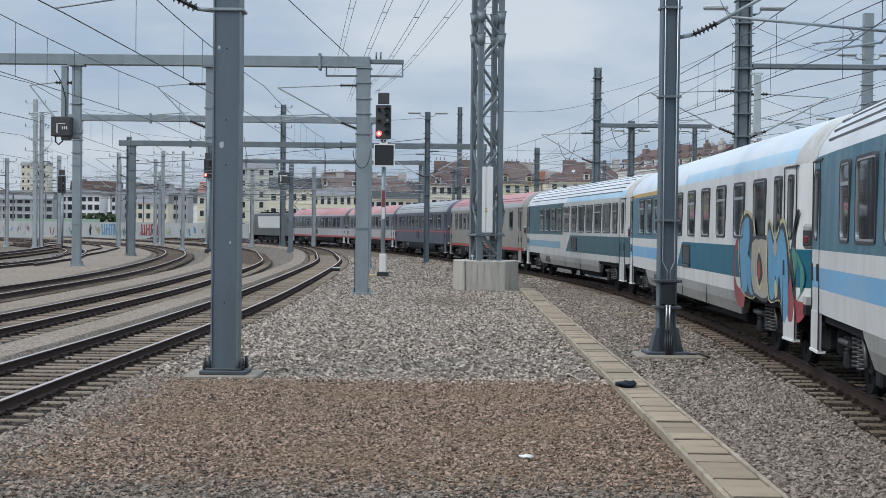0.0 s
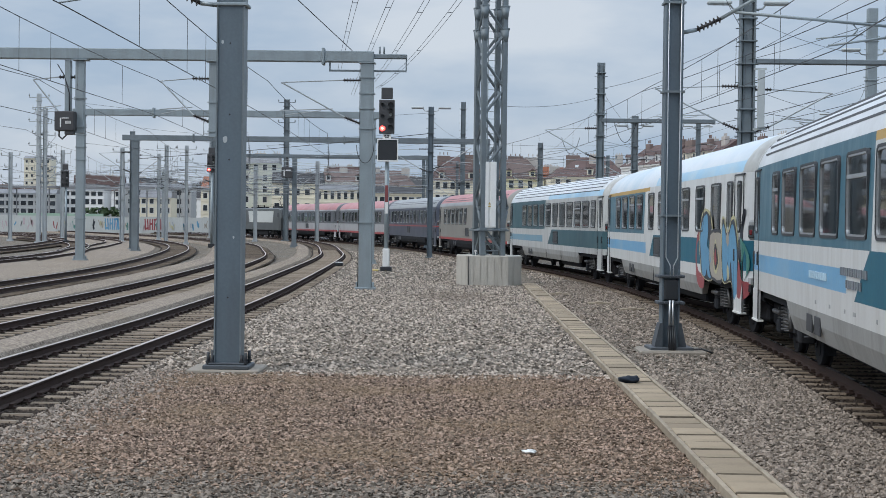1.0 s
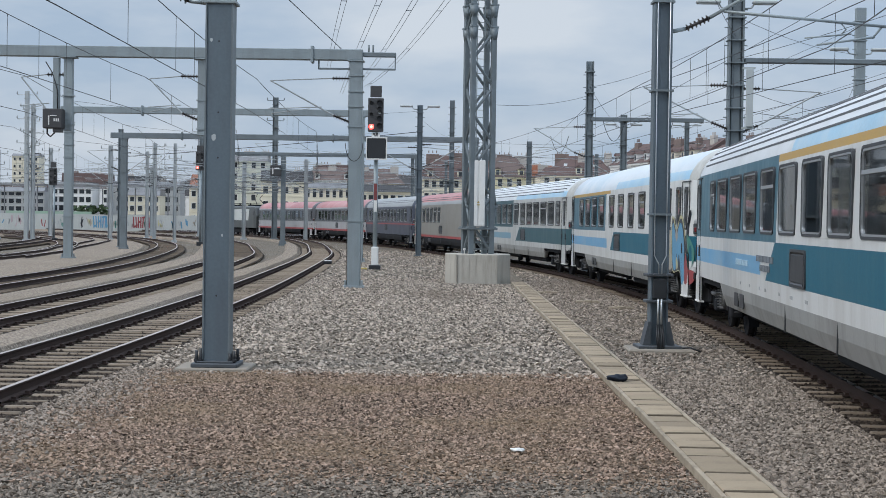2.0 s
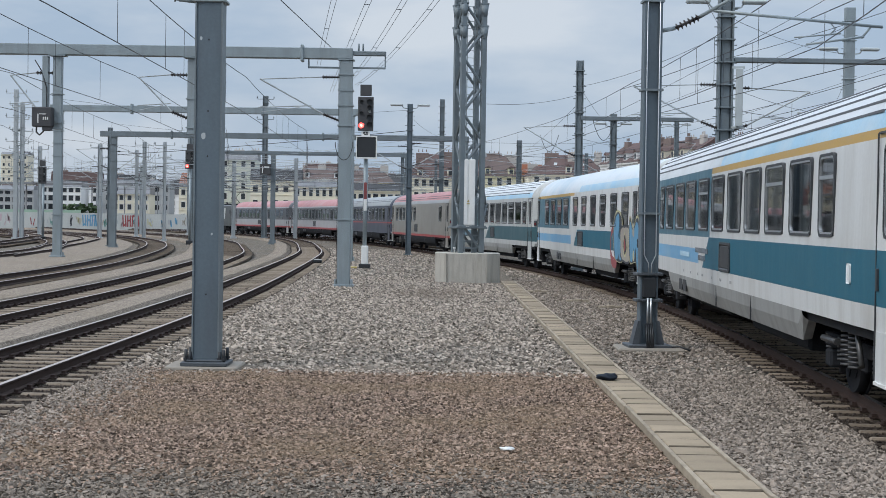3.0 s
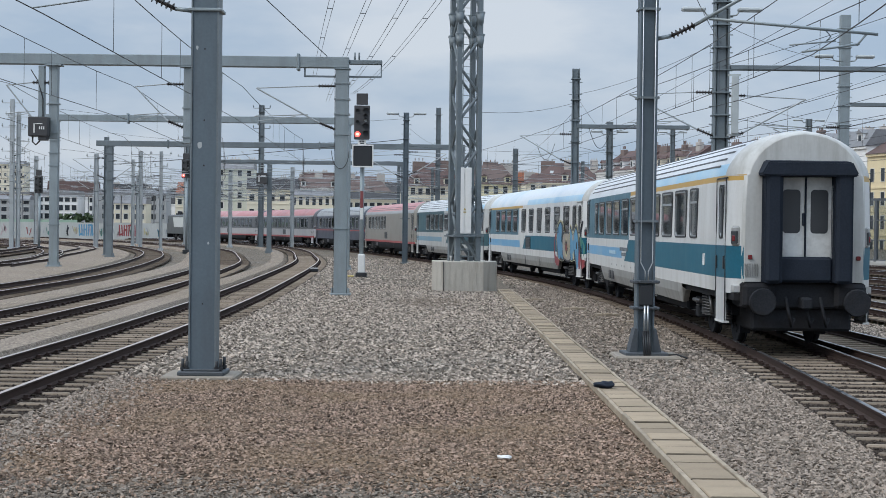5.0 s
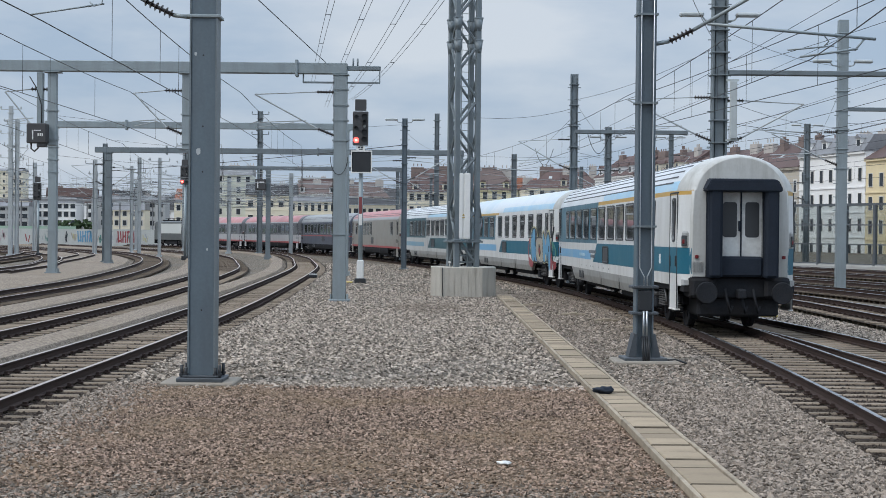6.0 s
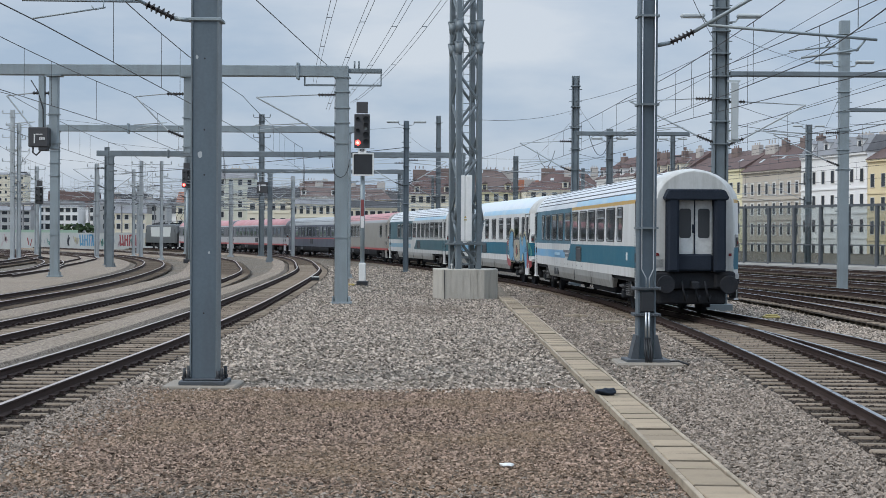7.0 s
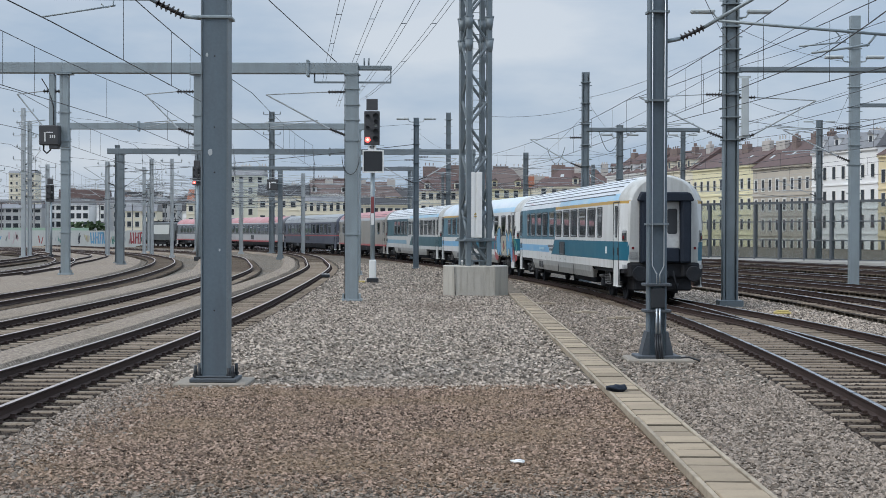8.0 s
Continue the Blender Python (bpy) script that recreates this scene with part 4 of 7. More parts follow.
for lift, (paint, pts) in enumerate((
        ("red_spray", [(-6.2, 1.95), (-6.75, 2.05), (-7.2, 1.2), (-7.05, 0.8), (-6.3, 0.85), (-6.05, 1.3)]),
        ("cream_spray", [(-6.55, 1.9), (-6.9, 2.5), (-7.75, 2.56), (-8.3, 2.16), (-8.35, 1.06), (-6.95, 1.06), (-6.7, 1.4)]),
        ("black_spray", [(-6.62, 1.9), (-6.95, 2.44), (-7.7, 2.5), (-8.2, 2.1), (-8.28, 1.08), (-7.0, 1.08), (-6.78, 1.4)]),
        ("sky_blue_spray", [(-6.7, 1.9), (-7.0, 2.34), (-7.6, 2.42), (-7.72, 2.0), (-7.5, 1.78), (-8.0, 1.62), (-8.12, 1.1), (-7.66, 1.1), (-7.5, 1.4), (-7.4, 1.1), (-6.95, 1.1), (-6.86, 1.45)]),
        ("black_spray", [(-7.95, 2.05), (-8.6, 2.12), (-9.5, 2.05), (-9.55, 1.07), (-8.1, 1.07), (-7.85, 1.5)]),
        ("sand_spray", [(-8.02, 2.0), (-8.6, 2.06), (-9.42, 1.98), (-9.46, 1.12), (-8.2, 1.12), (-7.95, 1.5)]),
        ("cream_spray", [(-8.42, 1.5), (-8.62, 1.9), (-8.8, 1.78), (-9.12, 1.5), (-8.75, 1.2), (-8.5, 1.25)]),
        ("black_spray", [(-8.48, 1.5), (-8.66, 1.84), (-9.0, 1.5), (-8.68, 1.26)]),
        ("red_spray", [(-8.56, 1.55), (-8.7, 1.72), (-8.84, 1.5), (-8.68, 1.36)]),
        ("cream_spray", [(-9.35, 2.2), (-9.6, 2.42), (-10.05, 2.12), (-10.6, 2.4), (-11.1, 2.36), (-11.6, 1.7), (-11.45, 0.78), (-10.7, 0.8), (-10.5, 1.06), (-9.5, 1.06)]),
        ("black_spray", [(-9.42, 2.15), (-9.62, 2.34), (-10.05, 2.02), (-10.6, 2.32), (-11.05, 2.28), (-11.5, 1.7), (-11.4, 0.78), (-10.75, 0.8), (-10.52, 1.08), (-9.55, 1.08)]),
        ("sky_blue_spray", [(-9.5, 2.1), (-9.66, 2.24), (-10.06, 1.9), (-10.6, 2.22), (-10.98, 2.16), (-11.38, 1.7), (-11.3, 0.8), (-10.85, 0.8), (-10.55, 1.5), (-10.3, 1.1), (-10.15, 1.5), (-9.95, 1.1), (-9.62, 1.1), (-9.52, 1.5)]),
        ("sand_spray", [(-9.9, 1.95), (-10.15, 2.1), (-10.3, 1.9), (-10.1, 1.8)]),
        ("cream_spray", [(-10.0, 1.3), (-10.2, 1.42), (-10.32, 1.15), (-10.05, 1.09)]),
        ("green_spray", [(-11.75, 1.95), (-12.2, 1.85), (-12.35, 1.4), (-12.0, 1.05), (-11.8, 1.1), (-12.02, 1.5)]),
        ("black_spray", [(-11.6, 1.85), (-11.75, 2.0), (-12.1, 2.5), (-12.2, 2.48), (-11.95, 2.05), (-11.9, 1.7), (-11.7, 1.55)]),
        ("red_spray", [(-11.45, 1.2), (-11.7, 1.5), (-11.95, 1.2), (-12.4, 1.06), (-12.2, 0.8), (-11.45, 0.78)]))):
    spray(c2, paint, pts, lift)

# lettering on the first coach that cannot be read: plain bars
BARLET = mat("grey_lettering", (0.16, 0.18, 0.2), 0.5, 0, 0.1)
SILLMARK = mat("faded_grey_marking", (0.36, 0.37, 0.37), 0.5, 0, 0.1)
PALELET = mat("pale_blue_lettering", (0.42, 0.58, 0.68), 0.5, 0, 0.1)
WHITELET = mat("white_lettering", (0.7, 0.72, 0.72), 0.5, 0, 0.05)
bm = bmesh.new()
for k in range(12):
    w = random.uniform(0.06, 0.12)
    box(bm, -1.425, -1.41, 2.9 - k * 0.15, 2.9 - k * 0.15 + w, 1.62, 1.72)
    if k < 7:
        box(bm, -1.425, -1.41, 2.5 - k * 0.15, 2.5 - k * 0.15 + w, 1.47, 1.57)
part("lettering", bm, BARLET, c1, "small unreadable grey lettering")
bm = bmesh.new()
for k in range(7):
    y = -1.4 + 1.05 * k + random.uniform(-0.3, 0.3)
    box(bm, -1.405, -1.39, y, y + random.uniform(0.06, 0.2), 1.15, 1.2)
part("sill_marking", bm, SILLMARK, c1, "small unreadable grey markings")
bm = bmesh.new()
for k in range(9):
    box(bm, -1.425, -1.412, 4.0 + k * 0.17, 4.0 + k * 0.17 + 0.11, 1.5, 1.6)
part("operator_mark", bm, PALELET, c1, "small unreadable pale lettering")
bm = bmesh.new()
box(bm, -1.42, -1.408, -10.52, -10.35, 1.53, 1.77, 0.02)
box(bm, -1.424, -1.415, -10.47, -10.40, 1.58, 1.72)
part("class_sign", bm, WHITELET, c1, "small white plate")


def loco():
    """A dark electric locomotive with a white side panel and raised pantograph."""
    c = thing("locomotive", "dark grey electric locomotive with a white side panel", "locomotive")
    L = 9.2
    dk = mat("locomotive_dark_paint", (0.06, 0.066, 0.066), 0.4, 0, 0.12, 0.6, 18)
    wh = mat("locomotive_white_panel", (0.5, 0.52, 0.5), 0.4, 0, 0.06)
    bm = bmesh.new()
    ring = []
    for y, zt, w in ((-L, 2.6, 1.36), (-L + 0.55, 3.55, 1.46), (-L + 1.0, 3.75, 1.48), (L - 1.0, 3.75, 1.48), (L - 0.55, 3.55, 1.46), (L, 2.6, 1.36)):
        ring.append([bm.verts.new(p) for p in ((-w, y, 0.95), (-w, y, min(2.4, zt)), (-w + 0.06, y, zt - 0.15), (-w + 0.35, y, zt), (w - 0.35, y, zt), (w - 0.06, y, zt - 0.15), (w, y, min(2.4, zt)), (w, y, 0.95))])
    for a, b in zip(ring, ring[1:]):
        for i in range(8):
            bm.faces.new((a[i], a[(i + 1) % 8], b[(i + 1) % 8], b[i]))
    bm.faces.new(ring[0][::-1])
    bm.faces.new(ring[-1])
    part("body", bm, dk, c)
    for side in (-1, 1):
        bm = bmesh.new()
        o = [(-6.0, 1.9), (4.9, 1.9), (5.5, 3.35), (-6.4, 3.35)]
        A = [bm.verts.new((side * 1.49, a, b)) for a, b in o]
        B = [bm.verts.new((side * 1.44, a, b)) for a, b in o]
        bm.faces.new(A if side > 0 else A[::-1])
        for i in range(4):
            bm.faces.new((A[i], A[(i + 1) % 4], B[(i + 1) % 4], B[i]))
        part("side_panel", bm, wh, c, "large white side panel")
        for y in (-8.2, 8.2):
            bm = bmesh.new()
            box(bm, side * 1.42 - 0.05, side * 1.42 + 0.05, y - 0.35, y + 0.35, 2.2, 3.1, 0.04)
            part("cab_window", bm, FRAME, c)
    for s in (-1, 1):
        bm = bmesh.new()
        A = [bm.verts.new(p) for p in ((-1.2, s * (L + 0.02), 2.5), (1.2, s * (L + 0.02), 2.5), (1.15, s * (L - 0.42), 3.4), (-1.15, s * (L - 0.42), 3.4))]
        bm.faces.new(A)
        part("windscreen", bm, FRAME, c)
        bm = bmesh.new()
        box(bm, -1.3, 1.3, s * L - 0.2, s * L + 0.2, 0.35, 1.0, 0.05)
        for q in (-1, 1):
            tube(bm, (q * 0.875, s * L, 1.0), (q * 0.875, s * (L + 0.45), 1.0), 0.1, n=8)
            tube(bm, (q * 0.875, s * (L + 0.45), 1.0), (q * 0.875, s * (L + 0.5), 1.0), 0.25, n=12)
        part("bufferbeam", bm, GRIME, c)
        bm = bmesh.new()
        box(bm, -0.9, 0.9, s * 5.0 - 1.2, s * 5.0 + 1.2, 3.74, 3.95, 0.05)
        part("roof_box", bm, GRIME, c)
    bm = bmesh.new()
    box(bm, -1.2, 1.2, -3, 3, 0.3, 0.95, 0.05)
    part("equipment_box", bm, GRIME, c)
    bm = bmesh.new()
    for q in (-0.5, 0.5):
        tube(bm, (q, -6.5, 3.95), (q * 0.6, -5.0, 4.7), 0.04)
        tube(bm, (q * 0.6, -5.0, 4.7), (q * 0.8, -6.6, 5.45), 0.03)
    tube(bm, (-0.95, -6.6, 5.48), (0.95, -6.6, 5.48), 0.05)
    for y in (6.0, 3.0, -2.0):
        tube(bm, (0, y, 3.9), (0, y, 4.2), 0.09)
    tube(bm, (-0.2, -7, 4.15), (-0.2, 7, 4.15), 0.03)
    part("pantograph", bm, GRIME, c, "raised dark pantograph")
    running_gear(c, 4.9, 3.0)
    return c


TRAIN = [(c, k * COACH, COACH) for k, c in enumerate((c1, c2, c3, c4, c5, c6, c7))] + [(loco(), 7 * COACH, 19.0)]


def rear_at(t):
    """How far along the track the train's rear has come."""
    return -11.61 + 5.959 * t + 0.0632 * t * t


def on_rails(s, length):
    """Pose of a vehicle whose rear is at s: its pivots stand on the track."""
    a, _ = on_track(s + length * 0.14)
    b, _ = on_track(s + length * 0.86)
    mid = (a + b) / 2
    d = b - a
    return Matrix.Translation(mid) @ Matrix.Rotation(math.atan2(-d.x, d.y), 4, "Z")
# ---- masts, gantries, signals ----
DARK_STEEL = mat("sooty_mast_steel", (0.07, 0.08, 0.09), 0.6, 0.2, 0.18, 1.5, 25, 0.001, (0.05, 0.05, 0.05), 1.5, 0.5)
CABLE = mat("black_cable", (0.015, 0.016, 0.018), 0.5, 0, 0.1)
WHITEBOX = mat("white_enamel_box", (0.72, 0.72, 0.70), 0.4, 0, 0.06, 2, 20, 0, (0.45, 0.44, 0.4), 2.0, 0.35)
SIGNALGREY = mat("signal_dark_grey", (0.05, 0.05, 0.052), 0.55, 0, 0.15)
RED_ON = glow("lit_red_lamp", (1.0, 0.07, 0.06), 4.0)
RED_CORE = glow("lit_red_core", (1.0, 0.32, 0.22), 4.0)
SIGN_RED = mat("red_board", (0.2, 0.05, 0.05), 0.45, 0, 0.1)
BARLET_Y = mat("warning_yellow", (0.44, 0.34, 0.11), 0.5, 0, 0.1)
LAMP_GREY = mat("lamp_housing", (0.42, 0.45, 0.45), 0.45, 0.1, 0.08)


def h_beam(bm, w, d, z0, z1, t=0.03):
    """Upright H section: two flanges and a web."""
    for s in (-1, 1):
        box(bm, s * w / 2 - t, s * w / 2 + t, -d / 2, d / 2, z0, z1, 0.006)
    box(bm, -w / 2, w / 2, -t / 2, t / 2, z0, z1)


def clamp_ring(bm, w, d, z, t=0.05):
    box(bm, -w / 2 - 0.05, w / 2 + 0.05, -d / 2 - 0.03, d / 2 + 0.03, z - t / 2, z + t / 2, 0.008)


def insulator(parent, a, b, r=0.075):
    """A ribbed insulator between two points."""
    bm = bmesh.new()
    a, b = Vector(a), Vector(b)
    n = 6
    tube(bm, a, b, r * 0.4, n=8)
    for k in range(n):
        p = a.lerp(b, (k + 0.5) / n)
        q = a.lerp(b, (k + 0.75) / n)
        tube(bm, p, q, r, r * 0.6, n=10)
    return part("insulator", bm, INSUL, parent)


def near_mast():
    c = thing("catenary_mast", "dark grey boxed steel mast on a bolted base plate", "mast", pose(-3.70, 23.15, 0, 0, 0, 0))
    bm = bmesh.new()
    box(bm, -0.195, 0.195, -0.17, 0.17, 0.10, 9.2, 0.012)
    part("post", bm, STEEL, c)
    bm = bmesh.new()
    for s in (-1, 1):
        box(bm, s * 0.2 - 0.012, s * 0.2 + 0.012, -0.19, 0.19, 0.1, 9.2)
    part("flange", bm, GALV_DARK, c)
    for z in (1.16, 3.3, 4.0, 5.1):
        bm = bmesh.new()
        tube(bm, (0.0, -0.176, z), (0.0, -0.168, z), 0.014, n=10)
        part("bolt_hole", bm, DARK, c)
    bm = bmesh.new()
    box(bm, -0.36, 0.36, -0.34, 0.34, 0.05, 0.12, 0.015)
    box(bm, -0.28, 0.28, -0.26, 0.26, 0.12, 0.15, 0.01)
    part("base_plate", bm, DARK_STEEL, c)
    for x in (-0.29, -0.23, 0.23, 0.29):
        for y in (-0.2, 0.2):
            bm = bmesh.new()
            tube(bm, (x, y, 0.12), (x, y, 0.27 if abs(x) < 0.25 else 0.31), 0.026, n=8)
            tube(bm, (x, y, 0.14), (x, y, 0.18), 0.045, n=6)
            part("anchor_bolt", bm, DARK, c)
    for x, z, r in ((-0.07, 3.62, 0.035), (-0.12, 5.12, 0.02), (0.08, 2.1, 0.015)):
        bm = bmesh.new()
        vs = [bm.verts.new((x + r * (1 + 0.5 * noise.noise((k * 0.8, z, 0))) * math.cos(k * 0.628), -0.1735, z + 1.5 * r * (1 + 0.5 * noise.noise((k * 0.8, z, 4))) * math.sin(k * 0.628))) for k in range(10)]
        bm.faces.new(vs)
        part("bird_dropping", bm, LAMP_GREY, c, "pale splash on the paint")
    # arm to the inner track
    bm = bmesh.new()
    box(bm, -0.26, 0.26, -0.21, 0.21, 5.68, 5.73, 0.01)
    box(bm, -0.26, 0.26, -0.21, 0.21, 7.5, 7.56, 0.01)
    part("arm_clamp", bm, GALV, c)
    insulator(c, (-0.5, 0, 5.74), (-0.95, 0, 5.96), 0.075)
    bm = bmesh.new()
    tube(bm, (-0.22, 0, 5.71), (-0.5, 0, 5.74), 0.035)
    tube(bm, (-0.95, 0, 5.96), (-3.2, 0, 7.15), 0.028)
    tube(bm, (-0.22, 0, 7.53), (-3.3, 0, 7.25), 0.025)
    tube(bm, (-1.05, 0, 6.0), (-2.9, 0.1, 6.03), 0.02)
    tube(bm, (-1.6, 0.1, 5.92), (-2.75, 0.1, 5.74), 0.014)
    chain(bm, [(-1.6, 0, 6.02), (-1.62, 0, 5.9), (-1.74, 0, 5.87), (-1.8, 0, 5.93)], 0.012)
    part("cantilever", bm, GALV, c)
    bm = bmesh.new()
    box(bm, -0.58, 0.55, -0.55, 0.5, -0.05, 0.055, 0.02)
    tagged(part("concrete_footing", bm, FOOTING), "flat square concrete footing in gravel", "footing").location = (-3.72, 23.25, 0)


def track_mast():
    c = thing("catenary_mast", "grey H-section mast with cable pipes and a switch box", "mast", pose(3.80, 27.8, 0, 0, 0, 3))
    bm = bmesh.new()
    h_beam(bm, 0.30, 0.30, 0.1, 10.5, 0.018)
    box(bm, -0.14, 0.14, -0.06, 0.06, 0.1, 10.5)
    part("post", bm, STEEL, c)
    bm = bmesh.new()
    for s in (-1, 1):
        vs = []
        for y in (-0.17, 0.17):
            vs.append([bm.verts.new((s * x, y, z)) for x, z in ((0.15, 0.1), (0.30, 0.1), (0.28, 0.2), (0.2, 0.55), (0.15, 0.55))])
        bm.faces.new(vs[0])
        bm.faces.new(vs[1][::-1])
        for i in range(5):
            bm.faces.new((vs[0][i], vs[0][(i + 1) % 5], vs[1][(i + 1) % 5], vs[1][i]))
    box(bm, -0.40, 0.40, -0.36, 0.36, 0.05, 0.11, 0.01)
    bmesh.ops.recalc_face_normals(bm, faces=bm.faces[:])
    part("gusset_base", bm, DARK_STEEL, c)
    for z in (0.93, 1.42):
        bm = bmesh.new()
        box(bm, -0.25, 0.25, -0.21, 0.18, z - 0.028, z + 0.028, 0.01)
        for x in (-0.22, -0.12, 0.12, 0.22):
            tube(bm, (x, -0.25, z), (x, -0.2, z), 0.022, n=6)
        part("clamp", bm, DARK_STEEL, c)
    for z in (2.55, 4.85, 6.5, 7.9):
        bm = bmesh.new()
        box(bm, -0.2, 0.2, -0.18, 0.18, z - 0.02, z + 0.02)
        part("band", bm, GALV_DARK, c)
    bm = bmesh.new()
    box(bm, -0.13, 0.13, -0.2, -0.03, 0.98, 1.36, 0.02)
    part("switch_box", bm, DARK, c, "black switch box strapped to the mast")
    for s in (-1, 1):
        bm = bmesh.new()
        chain(bm, [(s * 0.03, -0.2, 1.40), (s * 0.03, -0.2, 1.62), (s * 0.11, -0.18, 1.78), (s * 0.11, -0.17, 2.6), (s * 0.125, -0.17, 10.3)], 0.011, 6)
        chain(bm, [(s * 0.03, -0.2, 0.45), (s * 0.03, -0.2, 0.98)], 0.022, 6)
        part("cable_pipe", bm, ALU, c, "thin bright cable pipe")
    bm = bmesh.new()
    for x in (-0.05, -0.02, 0.02, 0.05):
        chain(bm, [(x, -0.21, 0.5), (x * 1.2, -0.3, 0.28), (x, -0.38, 0.02)], 0.02, 6)
    chain(bm, [(0.2, -0.3, 0.06), (0.55, -0.35, 0.09), (0.72, -0.5, 0.03)], 0.018, 6)
    part("cable_tail", bm, CABLE, c, "bundle of black cables")
    insulator(c, (0.43, 0, 6.02), (0.88, 0, 6.235), 0.075)
    insulator(c, (0.2, 0, 7.75), (0.75, 0, 7.72), 0.06)
    bm = bmesh.new()
    tube(bm, (0.15, 0, 5.96), (0.43, 0, 6.02), 0.04)
    tube(bm, (0.88, 0, 6.235), (3.3, 0, 7.65), 0.035)
    tube(bm, (0.75, 0, 7.72), (3.3, 0, 7.66), 0.022)
    tube(bm, (1.15, 0, 6.36), (4.4, 0.1, 6.14), 0.03)
    tube(bm, (4.2, 0.1, 6.16), (4.0, 0.1, 5.92), 0.02)
    tube(bm, (4.05, 0.1, 5.95), (2.95, 0.1, 5.78), 0.022)
    tube(bm, (2.7, 0.05, 5.9), (3.6, 0.1, 6.0), 0.016)
    chain(bm, [(3.4, 0.1, 6.2), (3.5, 0.1, 6.08), (3.4, 0.1, 5.98)], 0.014)
    part("cantilever", bm, GALV, c)
    bm = bmesh.new()
    box(bm, -0.6, 0.62, -0.6, 0.5, -0.05, 0.06, 0.03)
    tagged(part("concrete_footing", bm, FOOTING), "flat square concrete footing with cables", "footing").location = (3.82, 27.85, 0)


def arm(c, x, z, reach, stay=1.5, y=0.0):
    """A catenary cantilever from x at height z; reach is signed. Messenger above, contact wire below its end."""
    s = 1 if reach > 0 else -1
    insulator(c, (x, y, z), (x + s * 0.55, y, z + 0.22), 0.085)
    insulator(c, (x, y, z + stay), (x + s * 0.6, y, z + stay), 0.08)
    bm = bmesh.new()
    top = (x + reach, y, z + stay - 0.1)
    tube(bm, (x + s * 0.55, y, z + 0.22), top, 0.03, n=6)
    tube(bm, (x + s * 0.6, y, z + stay), top, 0.02, n=6)
    a = (x + reach * 0.35, y, z + 0.22 + (stay - 0.3) * 0.24)
    tube(bm, a, (x + reach * 1.02, y, z + 0.42), 0.02, n=6)
    tube(bm, (x + reach * 0.5, y, z + 0.44), (x + reach * 0.98, y, z + 0.26), 0.014, n=6)
    # arms share the steel whose colour is paled for haze
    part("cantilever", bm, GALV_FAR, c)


def mast(x, y, h, w, label, material, arms=(), lamps=0.0, rings=4, turn=0.0, flat=False, pegs=True, bars=0):
    """A steel mast on the ground, with clamps, pegs and arms given as (height, reach)."""
    c = thing("catenary_mast", label, "mast", pose(x, y, 0, 0, 0, turn), group="masts of the yard")
    bm = bmesh.new()
    if flat:
        box(bm, -w / 2, w / 2, -w * 0.4, w * 0.4, -0.2, h, 0.012)
    else:
        h_beam(bm, w * 0.88, w * 0.8, -0.2, h, w * 0.06)
        box(bm, -w * 0.28, w * 0.28, -w * 0.2, w * 0.2, -0.2, h - 0.1)
    part("post", bm, material, c)
    for k in range(rings):
        bm = bmesh.new()
        clamp_ring(bm, w, w * 0.9, h * (0.45 + 0.5 * k / max(1, rings - 1)))
        part("clamp", bm, material, c)
    if pegs:
        for k in range(int(h / 0.62)):
            z = 3.0 + k * 0.62
            if z < h - 0.2:
                bm = bmesh.new()
                tube(bm, (-w / 2 - 0.14, 0, z), (w / 2 + 0.14, 0, z), 0.018, n=5)
                part("step_iron", bm, material, c)
    bm = bmesh.new()
    box(bm, -w * 0.8, w * 0.8, -w * 0.7, w * 0.7, -0.2, 0.07, 0.01)
    part("base_plate", bm, material, c)
    for k in range(bars):
        bm = bmesh.new()
        z = h - 0.35 - 1.15 * k
        r = 0.95 if k % 2 == 0 else 0.6
        tube(bm, (-r, 0, z), (r, 0, z), 0.035, n=6)
        for q in (-r, r):
            tube(bm, (q, 0, z), (q, 0, z + 0.35), 0.03, n=6)
            tube(bm, (q, 0, z + 0.12), (q, 0, z + 0.3), 0.075, 0.05, n=8)
        part("crossarm", bm, material, c)
    for z, reach in arms:
        arm(c, math.copysign(w / 2, reach), z, reach)
    if lamps:
        for s in (-1, 1):
            bm = bmesh.new()
            box(bm, s * (w / 2 + 0.72) - 0.42, s * (w / 2 + 0.72) + 0.42, -0.16, 0.16, lamps, lamps + 0.15, 0.05)
            chain(bm, [(s * w / 2, 0, lamps - 0.15), (s * (w / 2 + 0.25), 0, lamps - 0.12), (s * (w / 2 + 0.35), 0, lamps + 0.02)], 0.03)
            part("floodlight", bm, LAMP_GREY, c, "flat grey lamp head")
    return c


